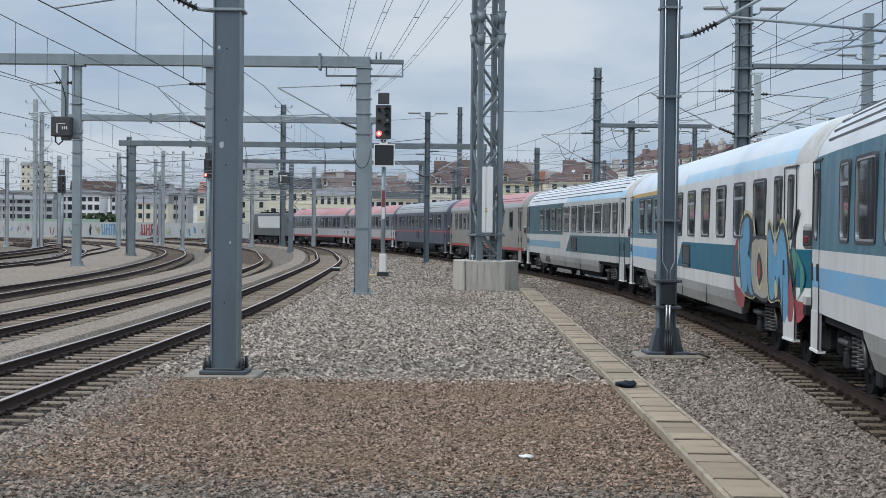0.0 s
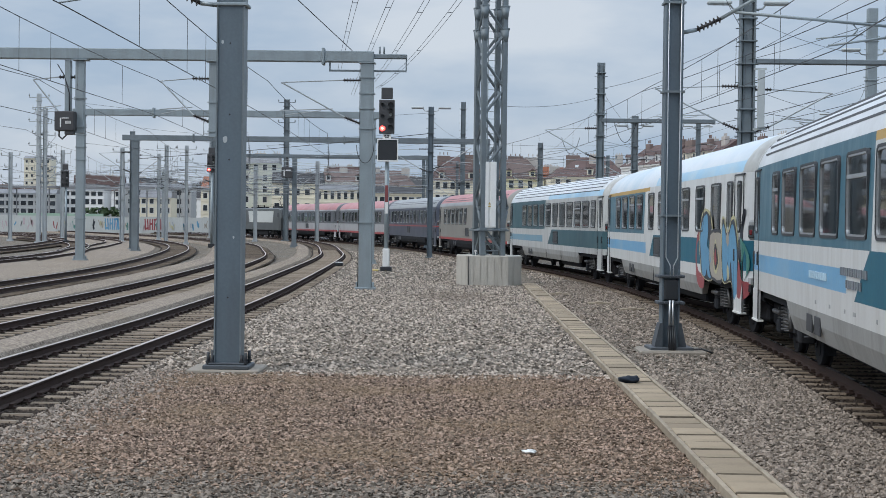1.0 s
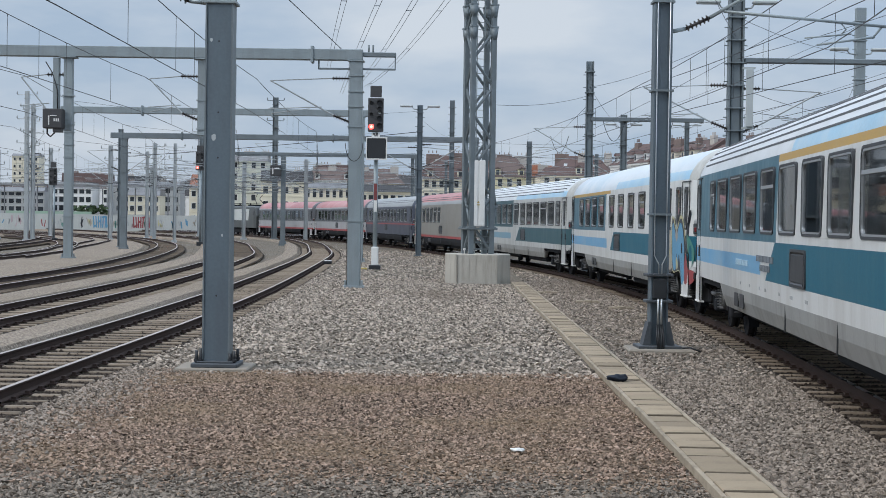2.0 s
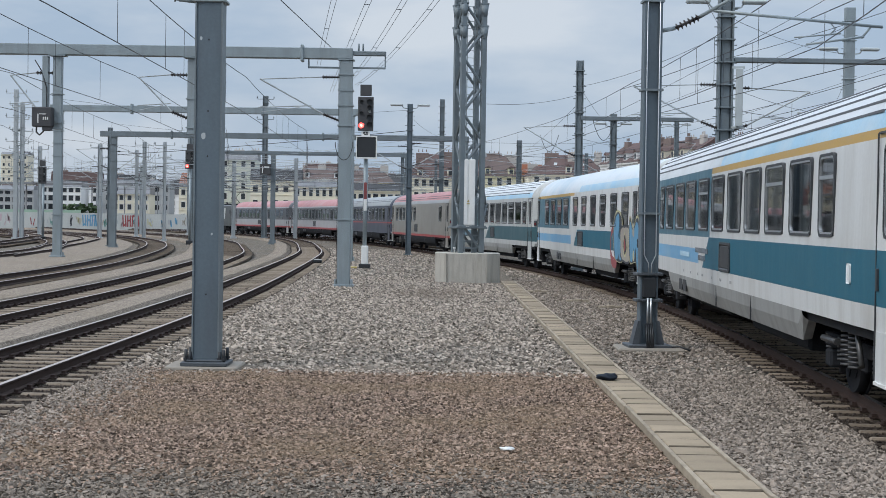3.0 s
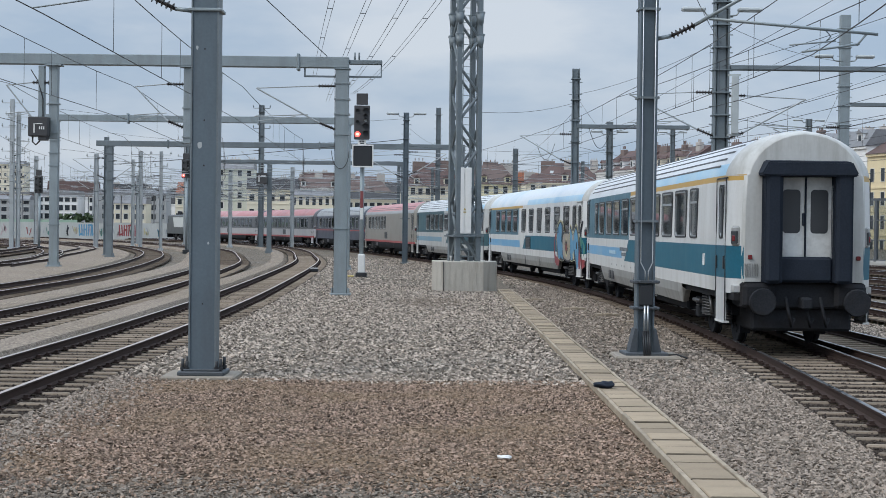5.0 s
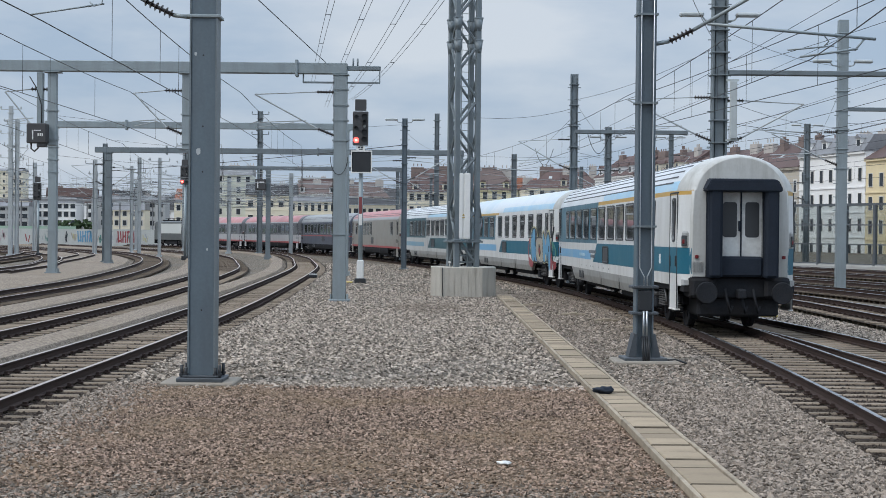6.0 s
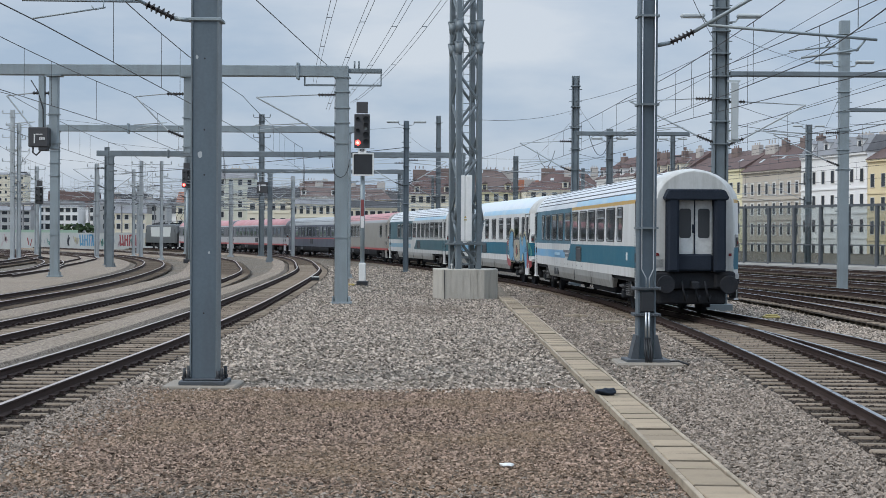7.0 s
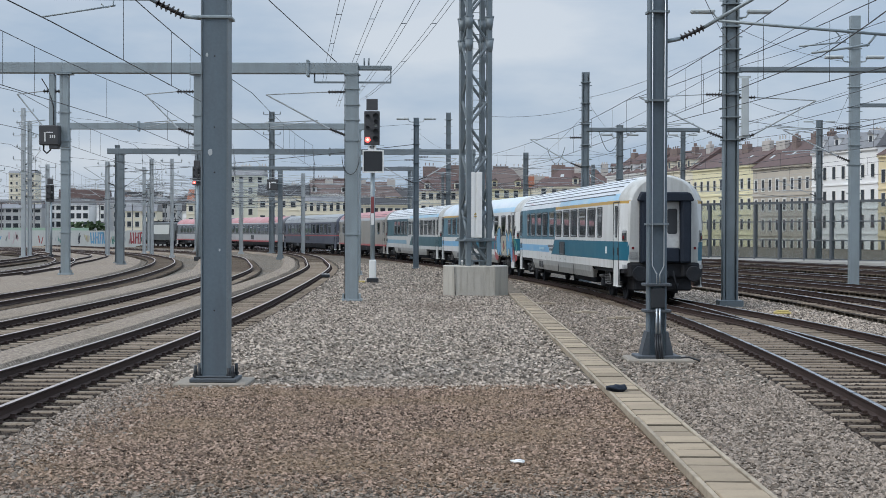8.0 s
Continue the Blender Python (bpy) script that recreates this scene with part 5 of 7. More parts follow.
def gantry(name, y, x0, x1, z, h, posts, drops, material, label, w=0.42, joints=()):
    """A portal: a box beam on posts, with hanging drop posts that carry arms."""
    c = thing("gantry", label, "gantry", pose(0, y, 0), group="gantries over the tracks")
    bm = bmesh.new()
    box(bm, x0, x1, -0.17, 0.17, z - h, z, 0.02)
    part("beam", bm, material, c)
    for j in joints:
        bm = bmesh.new()
        box(bm, j - 0.05, j + 0.05, -0.22, 0.22, z - h - 0.1, z + 0.1, 0.02)
        part("beam_joint", bm, material, c)
    for p in list(posts) + [d[0] for d in drops]:
        bm = bmesh.new()
        box(bm, p - 0.28, p + 0.28, -0.24, 0.24, z - h - 0.045, z - h - 0.005, 0.005)
        part("head_plate", bm, material, c)
    for p in posts:
        bm = bmesh.new()
        box(bm, p - w / 2, p + w / 2, -0.2, 0.2, -0.2, z - h - 0.046, 0.015)
        for zz in (2.3, 5.55, 6.25, z - h - 0.55, z - h - 1.1):
            box(bm, p - w / 2 - 0.045, p + w / 2 + 0.045, -0.235, 0.235, zz, zz + 0.045)
        box(bm, p - w * 0.8, p + w * 0.8, -0.33, 0.33, -0.2, 0.08, 0.01)
        for a in (-1, 1):
            box(bm, p + a * w * 0.62 - 0.03, p + a * w * 0.62 + 0.03, -0.2, 0.2, 0.06, 0.26)
        part("post", bm, material, c)
    for p, bottom, reach in drops:
        bm = bmesh.new()
        box(bm, p - 0.15, p + 0.15, -0.13, 0.13, bottom, z - h - 0.046, 0.012)
        for zz in (bottom + 0.2, bottom + 1.2):
            box(bm, p - 0.19, p + 0.19, -0.17, 0.17, zz, zz + 0.04)
        part("drop_post", bm, material, c)
        if reach:
            arm(c, p + math.copysign(0.15, reach), 5.75, reach)
    return c


near_mast()
track_mast()
g1 = gantry("gantry", 51.5, -19.0, -3.3, 8.25, 0.38, (-3.52, -18.6), ((-8.85, 5.2, -1.7), (-13.5, 5.3, -1.5)), GALV, "pale grey steel portal beam over curved tracks", 0.45, (-5.05,))
arm(g1, -3.75, 5.75, -2.75)
bm = bmesh.new()
box(bm, -3.3, -2.15, -0.09, 0.09, 8.0, 8.16, 0.02)
box(bm, -4.85, -2.17, -0.04, 0.04, 7.55, 7.61)
box(bm, -2.2, -2.16, -0.03, 0.03, 7.58, 8.1)
box(bm, -4.85, -4.8, -0.03, 0.03, 7.58, 7.87)
for x in (-3.1, -2.95):
    tube(bm, (x, 0, 8.15), (x, 0, 8.42), 0.03)
part("end_bracket", bm, GALV_DARK, g1)
bm = bmesh.new()
chain(bm, [(-3.55 + 0.3 * math.cos(a), -0.27, 5.0 + 0.62 * math.sin(a)) for a in [math.pi + k * math.pi / 10 for k in range(11)]], 0.012)
chain(bm, [(-3.762, -0.215, 7.8), (-3.762, -0.215, 4.5), (-3.765, -0.215, 0.1)], 0.009)
part("cable", bm, CABLE, g1)
# numbered transformer sign box hung below the beam
bm = bmesh.new()
box(bm, -14.02, -13.82, -0.12, 0.12, 6.0, 7.83, 0.01)
part("hanger", bm, GALV, g1)
sb = thing("point_indicator", "dark indicator box with white angle mark hung under the beam", "indicator box", pose(-13.93, 51.2, 5.68))
bm = bmesh.new()
box(bm, -0.34, 0.34, -0.2, 0.2, -0.32, 0.36, 0.03)
box(bm, 0.0, 0.3, -0.15, 0.15, -0.45, -0.3, 0.02)
part("case", bm, SIGNALGREY, sb)
bm = bmesh.new()
box(bm, -0.14, -0.10, -0.215, -0.2, -0.2, 0.12)
box(bm, -0.08, 0.16, -0.215, -0.2, 0.10, 0.13)
for x in (0.05, 0.12, 0.19):
    box(bm, x, x + 0.04, -0.215, -0.2, -0.08, 0.02)
part("mark", bm, WHITEBOX, sb)
bm = bmesh.new()
chain(bm, [(-0.22, 0, -0.3), (-0.22, -0.02, -0.5), (-0.1, -0.04, -0.6), (0.02, -0.02, -0.48), (0.04, 0, -0.3)], 0.03, 6)
chain(bm, [(0.1, 0.1, 0.36), (0.08, 0.15, 1.0), (-0.1, 0.2, 1.6), (-0.35, 0.2, 2.0)], 0.02)
part("cable", bm, CABLE, sb)

gantry("gantry", 82.0, -21.9, -4.9, 8.40, 0.36, (-21.45, -5.35), (), GALV, "weathered grey steel portal beam further off", 0.46, (-17.4, -10.2))
gantry("gantry", 108.0, -25.2, 1.6, 8.45, 0.40, (-24.2, 1.35), (), GALV_DARK, "weathered grey steel portal beam over the far curve", 0.42, (-20.0, -9.0))
gantry("gantry", 138.0, -23.5, -3.4, 8.5, 0.36, (-23.1, -16.1, -3.7), (), GALV_DARK, "far weathered steel portal beam", 0.42)
gR = gantry("gantry", 51.6, 9.9, 21.0, 8.15, 0.17, (20.6,), (), GALV_DARK, "slim steel portal beam over the yard tracks", 0.4)
gantry("gantry", 75.0, 6.7, 12.4, 7.7, 0.2, (), (), GALV_DARK, "slim steel portal beam behind the train", 0.36)

mast(9.6, 51.6, 12.5, 0.52, "broad grey H-section mast with clamps and pegs", GALV_DARK, ((5.7, -2.9), (5.6, 2.7)), 10.0, 9)
mast(18.25, 67.8, 12.3, 0.44, "tall galvanised steel mast with flat lamp heads", GALV, ((5.7, -3.0),), 10.35, 8, 0, True)
bm = bmesh.new()
box(bm, 0.25, 8.0, -0.08, 0.08, 8.15, 8.33, 0.02)
mb = tagged(part("cross_beam", bm, GALV_DARK), "slim grey beam fixed to a mast", "beam")
mb.location = (18.2, 67.8, 0)
mast(6.65, 75.0, 10.5, 0.38, "grey H-section mast with many pegs", GALV_DARK, ((5.7, -2.6),), 0, 6)
mast(12.3, 110.0, 10.4, 0.48, "grey mast behind the train", GALV_DARK, ((5.7, 2.6), (5.7, -2.6)), 9.6, 4)
mast(7.3, 150.0, 10.5, 0.52, "far grey steel catenary mast", GALV_DARK, ((5.7, 2.5), (5.7, -2.5)), 0, 3)
mast(-0.45, 130.0, 12.9, 0.42, "far grey mast with pegs", GALV_DARK, ((5.7, -2.5),), 0, 4)
mast(21.6, 140.0, 12.0, 0.42, "far grey mast with short top arms", GALV_DARK, ((5.7, -2.5), (8.5, 1.6)), 11.6, 3)
mast(32.2, 131.0, 12.4, 0.5, "grey mast before the glass barrier", GALV_DARK, ((5.7, -3.4),), 12.2, 4)
mast(-2.47, 98.4, 10.0, 0.36, "slim grey mast with twin lamp heads", STEEL, ((5.7, -2.6), (5.9, 2.5)), 9.85, 5)
# masts in GALV_FAR carry the distance haze in their colour
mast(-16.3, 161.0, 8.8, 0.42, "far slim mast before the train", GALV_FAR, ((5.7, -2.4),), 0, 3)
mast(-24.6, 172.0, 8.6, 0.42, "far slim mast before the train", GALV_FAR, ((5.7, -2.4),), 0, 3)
mast(-20.8, 170.0, 16.2, 0.6, "tall far mast with top brackets", GALV_DARK, ((9.5, -2.0), (5.7, 2.4)), 0, 4, 0, False, True, 3)
mast(-22.9, 133.5, 10.5, 0.4, "grey mast beside the far signal", GALV_DARK, ((5.7, -2.4),), 0, 4)
mast(-25.6, 113.0, 9.0, 0.34, "slim grey mast close beside a portal post", GALV_DARK, ((5.7, 2.2), (5.9, -2.4)), 0, 6)
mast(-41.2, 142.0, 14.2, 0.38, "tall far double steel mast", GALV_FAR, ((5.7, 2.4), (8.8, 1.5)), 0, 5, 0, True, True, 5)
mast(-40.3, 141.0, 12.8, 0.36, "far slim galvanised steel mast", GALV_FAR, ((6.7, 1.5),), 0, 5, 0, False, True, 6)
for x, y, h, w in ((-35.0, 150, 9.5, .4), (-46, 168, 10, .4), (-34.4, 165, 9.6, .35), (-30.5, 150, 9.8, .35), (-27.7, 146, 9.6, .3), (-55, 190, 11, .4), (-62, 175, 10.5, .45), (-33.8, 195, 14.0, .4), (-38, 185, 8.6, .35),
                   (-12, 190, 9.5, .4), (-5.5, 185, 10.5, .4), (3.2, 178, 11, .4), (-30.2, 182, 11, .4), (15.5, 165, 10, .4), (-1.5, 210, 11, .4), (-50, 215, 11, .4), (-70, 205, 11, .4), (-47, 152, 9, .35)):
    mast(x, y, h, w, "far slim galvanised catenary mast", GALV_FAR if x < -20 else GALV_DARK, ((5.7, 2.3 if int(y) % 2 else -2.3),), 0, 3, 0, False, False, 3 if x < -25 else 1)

# dark indicator on the far portal
pi = thing("point_indicator", "far dark indicator box with white angle mark", "indicator box", pose(-16.75, 137.5, 6.3))
bm = bmesh.new()
box(bm, -0.5, 0.5, -0.2, 0.2, 0.0, 1.0, 0.04)
box(bm, -0.08, 0.08, 0.0, 0.2, 1.0, 1.9)
part("case", bm, SIGNALGREY, pi)
bm = bmesh.new()
box(bm, -0.3, -0.2, -0.22, -0.2, 0.15, 0.75)
box(bm, -0.1, 0.35, -0.22, -0.2, 0.65, 0.75)
part("mark", bm, WHITEBOX, pi)
# sign board on the broad mast
bm = bmesh.new()
box(bm, 9.92, 10.16, 51.2, 51.32, 5.75, 7.75, 0.02)
box(bm, 9.8, 10.24, 51.32, 51.4, 5.68, 5.75)
box(bm, 9.8, 10.24, 51.32, 51.4, 7.75, 7.82)
tagged(part("weight_cage", bm, LAMP_GREY), "narrow pale grey cage panel on a mast", "panel")


def lattice_mast():
    c = thing("lattice_mast", "tall grey steel lattice mast with ladder and white cover", "lattice mast", pose(0.84, 57.2, 0, 0, 0, 18))
    h0, h1 = 1.12, 15.0
    for sx in (-1, 1):
        for sy in (-1, 1):
            bm = bmesh.new()
            box(bm, sx * 0.41 - 0.095, sx * 0.41 + 0.095, sy * 0.41 - 0.095, sy * 0.41 + 0.095, h0, h1, 0.01)
            for z in (2.1, 9.75, 10.6):
                box(bm, sx * 0.41 - 0.15, sx * 0.41 + 0.15, sy * 0.41 - 0.15, sy * 0.41 + 0.15, z, z + 0.07, 0.01)
            for z in (9.3, 10.15):
                tube(bm, (sx * 0.41, sy * 0.41, z), (sx * 0.41, sy * 0.41, z + 0.45), 0.12, 0.18, n=8)
            part("leg", bm, GALV_DARK, c)
    z = h0 + 0.1
    k = 0
    while z < h1 - 1:
        for axis in (0, 1):
            for s in (-1, 1):
                bm = bmesh.new()
                a = 0.41 if k % 2 else -0.41
                if axis == 0:
                    tube(bm, (s * 0.41, -a, z), (s * 0.41, a, z + 1.05), 0.055, n=6)
                else:
                    tube(bm, (-a, s * 0.41, z), (a, s * 0.41, z + 1.05), 0.055, n=6)
                part("brace", bm, GALV_DARK, c)
        z += 1.05
        k += 1
    bm = bmesh.new()
    for s in (-1, 1):
        tube(bm, (s * 0.15, -0.1, h0), (s * 0.15, -0.1, h1), 0.018, n=6)
    for i in range(int((h1 - h0) / 0.28)):
        tube(bm, (-0.15, -0.1, h0 + 0.2 + i * 0.28), (0.15, -0.1, h0 + 0.2 + i * 0.28), 0.012, n=5)
    part("ladder", bm, GALV, c)
    cv = bmesh.new()
    for x0, x1 in ((-0.24, -0.02), (0.03, 0.25)):
        box(cv, x0, x1, -0.52, -0.47, 2.2, 4.7, 0.012)
    box(cv, -0.25, 0.26, -0.49, -0.45, 2.18, 4.68)
    cover = part("ladder_cover", cv, WHITEBOX, c, "white two-leaf climbing guard")
    cover.matrix_basis = pose(-0.02, -0.06, 0, 0, 0, -18)
    bm = bmesh.new()
    vs = [bm.verts.new((0.005 + 0.06 * math.cos(a), -0.526, 3.1 + 0.06 * math.sin(a))) for a in (math.pi / 2, math.pi * 7 / 6, math.pi * 11 / 6)]
    bm.faces.new(vs)
    box(bm, -0.05, 0.06, -0.526, -0.522, 2.98, 3.02)
    part("warning_sign", bm, BARLET_Y, cover, "small warning triangle")
    bm = bmesh.new()
    box(bm, -0.62, 0.62, -0.56, 0.56, 2.05, 2.12, 0.01)
    for s in (-1, 1):
        tube(bm, (s * 0.5, -0.42, 2.8), (s * 0.62, -0.42, 3.0), 0.05)
        tube(bm, (s * 0.42, -0.4, 2.1), (s * 0.58, -0.42, 2.85), 0.07, 0.05, n=8)
        tube(bm, (s * 0.56, -0.42, 3.0), (s * 0.44, -0.42, 3.9), 0.06, 0.03, n=8)
    for z in (1.3, 1.55, 1.8):
        tube(bm, (-0.4, -0.4, z), (0.4, -0.4, z), 0.025, n=6)
    part("collar", bm, GALV_DARK, c)


lattice_mast()
# board-marked concrete block under it
blk = thing("concrete_foundation", "large many-sided cast concrete foundation block with board marks", "foundation", pose(0.86, 57.3, 0))
pts = [(-1.25, -0.35), (-0.85, -1.05), (0.72, -1.2), (1.25, -0.3), (1.25, 0.9), (0.6, 1.3), (-0.8, 1.3), (-1.25, 0.8)]
bm = bmesh.new()
A = [bm.verts.new((x, y, -0.1)) for x, y in pts]
B = [bm.verts.new((x, y, 1.12)) for x, y in pts]
bm.faces.new(B)
for i in range(8):
    bm.faces.new((A[i], A[(i + 1) % 8], B[(i + 1) % 8], B[i]))
bmesh.ops.bevel(bm, geom=bm.edges[:], offset=0.02, segments=1, affect="EDGES")
part("block", bm, CONCRETE, blk)
(ax, ay), (bx, by) = pts[1], pts[2]
for i in range(6):
    u0, u1 = i / 6 + 0.006, (i + 1) / 6 - 0.006
    bm = bmesh.new()
    o = 0.012 + 0.012 * random.random()
    vs = []
    for z in (-0.05, 1.10):
        for u in (u0, u1):
            vs.append(bm.verts.new((ax + (bx - ax) * u, ay + (by - ay) * u - o, z)))
    bm.faces.new((vs[0], vs[1], vs[3], vs[2]))
    r = bmesh.ops.extrude_face_region(bm, geom=bm.faces[:])
    bmesh.ops.translate(bm, verts=[v for v in r["geom"] if isinstance(v, bmesh.types.BMVert)], vec=(0, 0.05, 0))
    bmesh.ops.recalc_face_normals(bm, faces=bm.faces[:])
    part("board_face", bm, CONCRETE, blk)
bm = bmesh.new()
chain(bm, [(-0.8, -1.1, 1.1), (-0.79, -1.12, 0.6), (-0.78, -1.1, 0.0)], 0.015)
part("crack_cable", bm, CABLE, blk)
bm = bmesh.new()
tube(bm, (-0.52, -0.6, 1.12), (-0.52, -0.6, 1.28), 0.02)
tube(bm, (-0.52, -0.6, 1.26), (-0.52, -0.6, 1.33), 0.05)
part("survey_bolt", bm, WHITEBOX, blk)


def signal(x, y, z, lit, label, plates=True, base=True):
    c = thing("light_signal", label, "railway signal", pose(x, y, 0))
    hx = -0.38
    bm = bmesh.new()
    tube(bm, (0, 0, -0.15), (0, 0, z), 0.11, n=12)
    part("post", bm, GALV, c)
    bm = bmesh.new()
    box(bm, hx - 0.02, hx + 0.72, -0.28, -0.11, z + 0.0, z + 1.62, 0.03)
    part("head", bm, SIGNALGREY, c)
    bm = bmesh.new()
    box(bm, hx + 0.08, hx + 0.62, -0.22, -0.08, z + 1.66, z + 2.2, 0.02)
    part("upper_screen", bm, SIGNALGREY, c)
    for px, pz, r, m in ((0.54, 1.36, 0.13, DARK), (0.54, 1.1, 0.09, DARK), (0.54, 0.92, 0.07, LAMP_GREY), (0.54, 0.62, 0.13, DARK), (0.54, 0.28, 0.13, DARK), (0.15, 1.36, 0.08, DARK), (0.15, 0.82, 0.08, DARK), (0.15, 0.25, 0.13, RED_ON if lit else DARK)):
        px += hx
        bm = bmesh.new()
        tube(bm, (px, -0.30, z + pz), (px, -0.275, z + pz), r, n=16)
        lens = part("lens", bm, m, c)
        if m is RED_ON:
            bm = bmesh.new()
            tube(bm, (px, -0.307, z + pz), (px, -0.301, z + pz), r * 0.45, n=12)
            part("bulb", bm, RED_CORE, lens)
        else:
            bm = bmesh.new()
            n = 10
            a0 = [bm.verts.new((px + (r + 0.015) * math.cos(math.pi * k / n), -0.44, z + pz + (r + 0.015) * math.sin(math.pi * k / n))) for k in range(n + 1)]
            a1 = [bm.verts.new((px + (r + 0.015) * math.cos(math.pi * k / n), -0.27, z + pz + (r + 0.015) * math.sin(math.pi * k / n))) for k in range(n + 1)]
            for k in range(n):
                bm.faces.new((a0[k], a0[k + 1], a1[k + 1], a1[k]))
            part("hood", bm, SIGNALGREY, lens)
    if plates:
        bm = bmesh.new()
        box(bm, hx + 0.16, hx + 0.56, -0.2, -0.17, z - 0.24, z - 0.02, 0.005)
        pl = part("name_plate", bm, WHITEBOX, c, "small white plate with dark bars")
        bm = bmesh.new()
        for k in range(2):
            box(bm, hx + 0.24 + k * 0.13, hx + 0.34 + k * 0.13, -0.208, -0.2, z - 0.13, z - 0.05)
        box(bm, hx + 0.28, hx + 0.46, -0.208, -0.2, z - 0.2, z - 0.16)
        part("bar", bm, DARK, pl)
        bm = bmesh.new()
        box(bm, hx - 0.04, hx + 0.86, -0.3, -0.12, z - 1.26, z - 0.3, 0.03)
        sp = part("speed_screen", bm, DARK, c, "black indicator screen in a white frame")
        bm = bmesh.new()
        for x0, x1, z0, z1 in ((-0.09, 0.91, z - 0.3, z - 0.24), (-0.09, 0.91, z - 1.32, z - 1.26), (-0.09, -0.04, z - 1.26, z - 0.3), (0.86, 0.91, z - 1.26, z - 0.3)):
            box(bm, hx + x0, hx + x1, -0.33, -0.12, z0, z1)
        part("white_frame", bm, WHITEBOX, sp)
        bm = bmesh.new()
        box(bm, -0.075, 0.075, -0.16, -0.12, 3.3, 4.1)
        part("red_board", bm, SIGN_RED, c, "narrow red mast board")
        bm = bmesh.new()
        box(bm, -0.075, 0.075, -0.16, -0.12, 2.75, 3.3)
        part("white_board", bm, WHITEBOX, c, "narrow white mast board")
    if base:
        bm = bmesh.new()
        box(bm, -0.15, 0.17, -0.33, 0.1, 0.2, 1.08, 0.03)
        part("cable_box", bm, WHITEBOX, c, "white cable box at the foot")
    bm = bmesh.new()
    box(bm, -0.25, 0.28, -0.4, 0.2, -0.2, 0.22, 0.03)
    part("foot", bm, DARK, c)
    return c


signal(-3.86, 71.0, 6.55, True, "railway light signal showing one red lamp on a grey post")
signal(-22.6, 131.0, 6.5, True, "far railway light signal showing a red lamp", False, False)
signal(-38.0, 140.0, 5.2, False, "far dark railway signal", False, False)
bm = bmesh.new()
box(bm, -4.7, -4.2, 70.5, 71.0, 0.0, 0.08, 0.02)
tagged(part("marker_block", bm, BARLET_Y), "small yellow marker block in the gravel", "marker")

# ---- cable channel ----
chn = thing("cable_channel", "straight concrete cable channel with worn cover slabs", "cable channel")
cover_bm = bmesh.new()
box(cover_bm, -0.217, 0.217, -0.238, 0.238, 0.0, 0.05, 0.01)
# soil packed into the joints across the channel
for f in cover_bm.faces:
    f.normal_update()
    f.material_index = 1 if abs(f.normal.y) > 0.3 else 0
cme = bpy.data.meshes.new("cover_slab")
cover_bm.to_mesh(cme)
cover_bm.free()
cme.materials.append(CHANNEL)
cme.materials.append(JOINT)
for k in range(92):
    y = 11.0 + k * 0.5
    o = new("cover_slab", cme)
    o.parent = chn
    o.matrix_basis = Matrix.Translation((2.555 - 0.0035 * (y - 13), y, 0.035 + random.uniform(-0.012, 0.008))) @ Euler((0, random.uniform(-0.008, 0.008), random.uniform(-0.008, 0.008))).to_matrix().to_4x4()
bm = bmesh.new()
box(bm, -0.025, 0.025, 0.004, 1.996, -0.05, 0.088, 0.006)
kme = bpy.data.meshes.new("kerb")
bm.to_mesh(kme)
bm.free()
kme.materials.append(KERB)
for s in (-1, 1):
    for k in range(23):
        y = 10.5 + 2 * k
        o = new("kerb", kme)
        o.parent = chn
        o.matrix_basis = pose(2.555 - 0.0035 * (y - 13) + s * 0.252 + random.uniform(-0.006, 0.006), y, random.uniform(-0.006, 0.004))
bm = bmesh.new()
vs = bmesh.ops.create_icosphere(bm, subdivisions=3, radius=1.0)["verts"]
for v in bm.verts:
    n = 0.35 * noise.noise(v.co * 1.7)
    v.co = Vector((v.co.x * 0.16 * (1 + n), v.co.y * 0.12 * (1 + n), v.co.z * 0.05 * (1 + 2 * n) + 0.03))
tagged(part("rubber_scrap", bm, RUBBER, None, "", True), "crumpled black scrap lying on the channel", "scrap").location = (2.40, 21.6, 0.095)
bm = bmesh.new()
vs = bmesh.ops.create_icosphere(bm, subdivisions=3, radius=1.0)["verts"]
for v in bm.verts:
    n = 0.4 * noise.noise(v.co * 1.9 + Vector((3, 1, 0)))
    v.co = Vector((v.co.x * 0.075 * (1 + n), v.co.y * 0.05 * (1 + n), v.co.z * 0.02 * (1 + 2 * n) + 0.02))
tagged(part("paper_litter", bm, WHITEBOX, None, "", True), "small crumpled white paper on gravel", "litter").location = (0.66, 15.1, 0.03)
bm = bmesh.new()
box(bm, -0.22, 0.22, -0.18, 0.18, 0.0, 0.16, 0.03)
box(bm, -0.2, 0.2, -0.16, 0.16, 0.16, 0.2, 0.02, 1)
tagged(part("track_magnet", bm, (DARK, WHITEBOX)), "small grey track magnet box beside the rail", "track magnet").location = (-6.75, 78.5, 0.0)
bm = bmesh.new()
box(bm, -0.26, 0.26, -0.14, 0.14, 0.0, 0.1, 0.03)
box(bm, -0.2, 0.2, -0.09, 0.09, 0.1, 0.14, 0.02)
tagged(part("yellow_marker", bm, BARLET_Y), "low yellow marker block between tracks", "marker").location = (10.3, 46.5, -0.15)
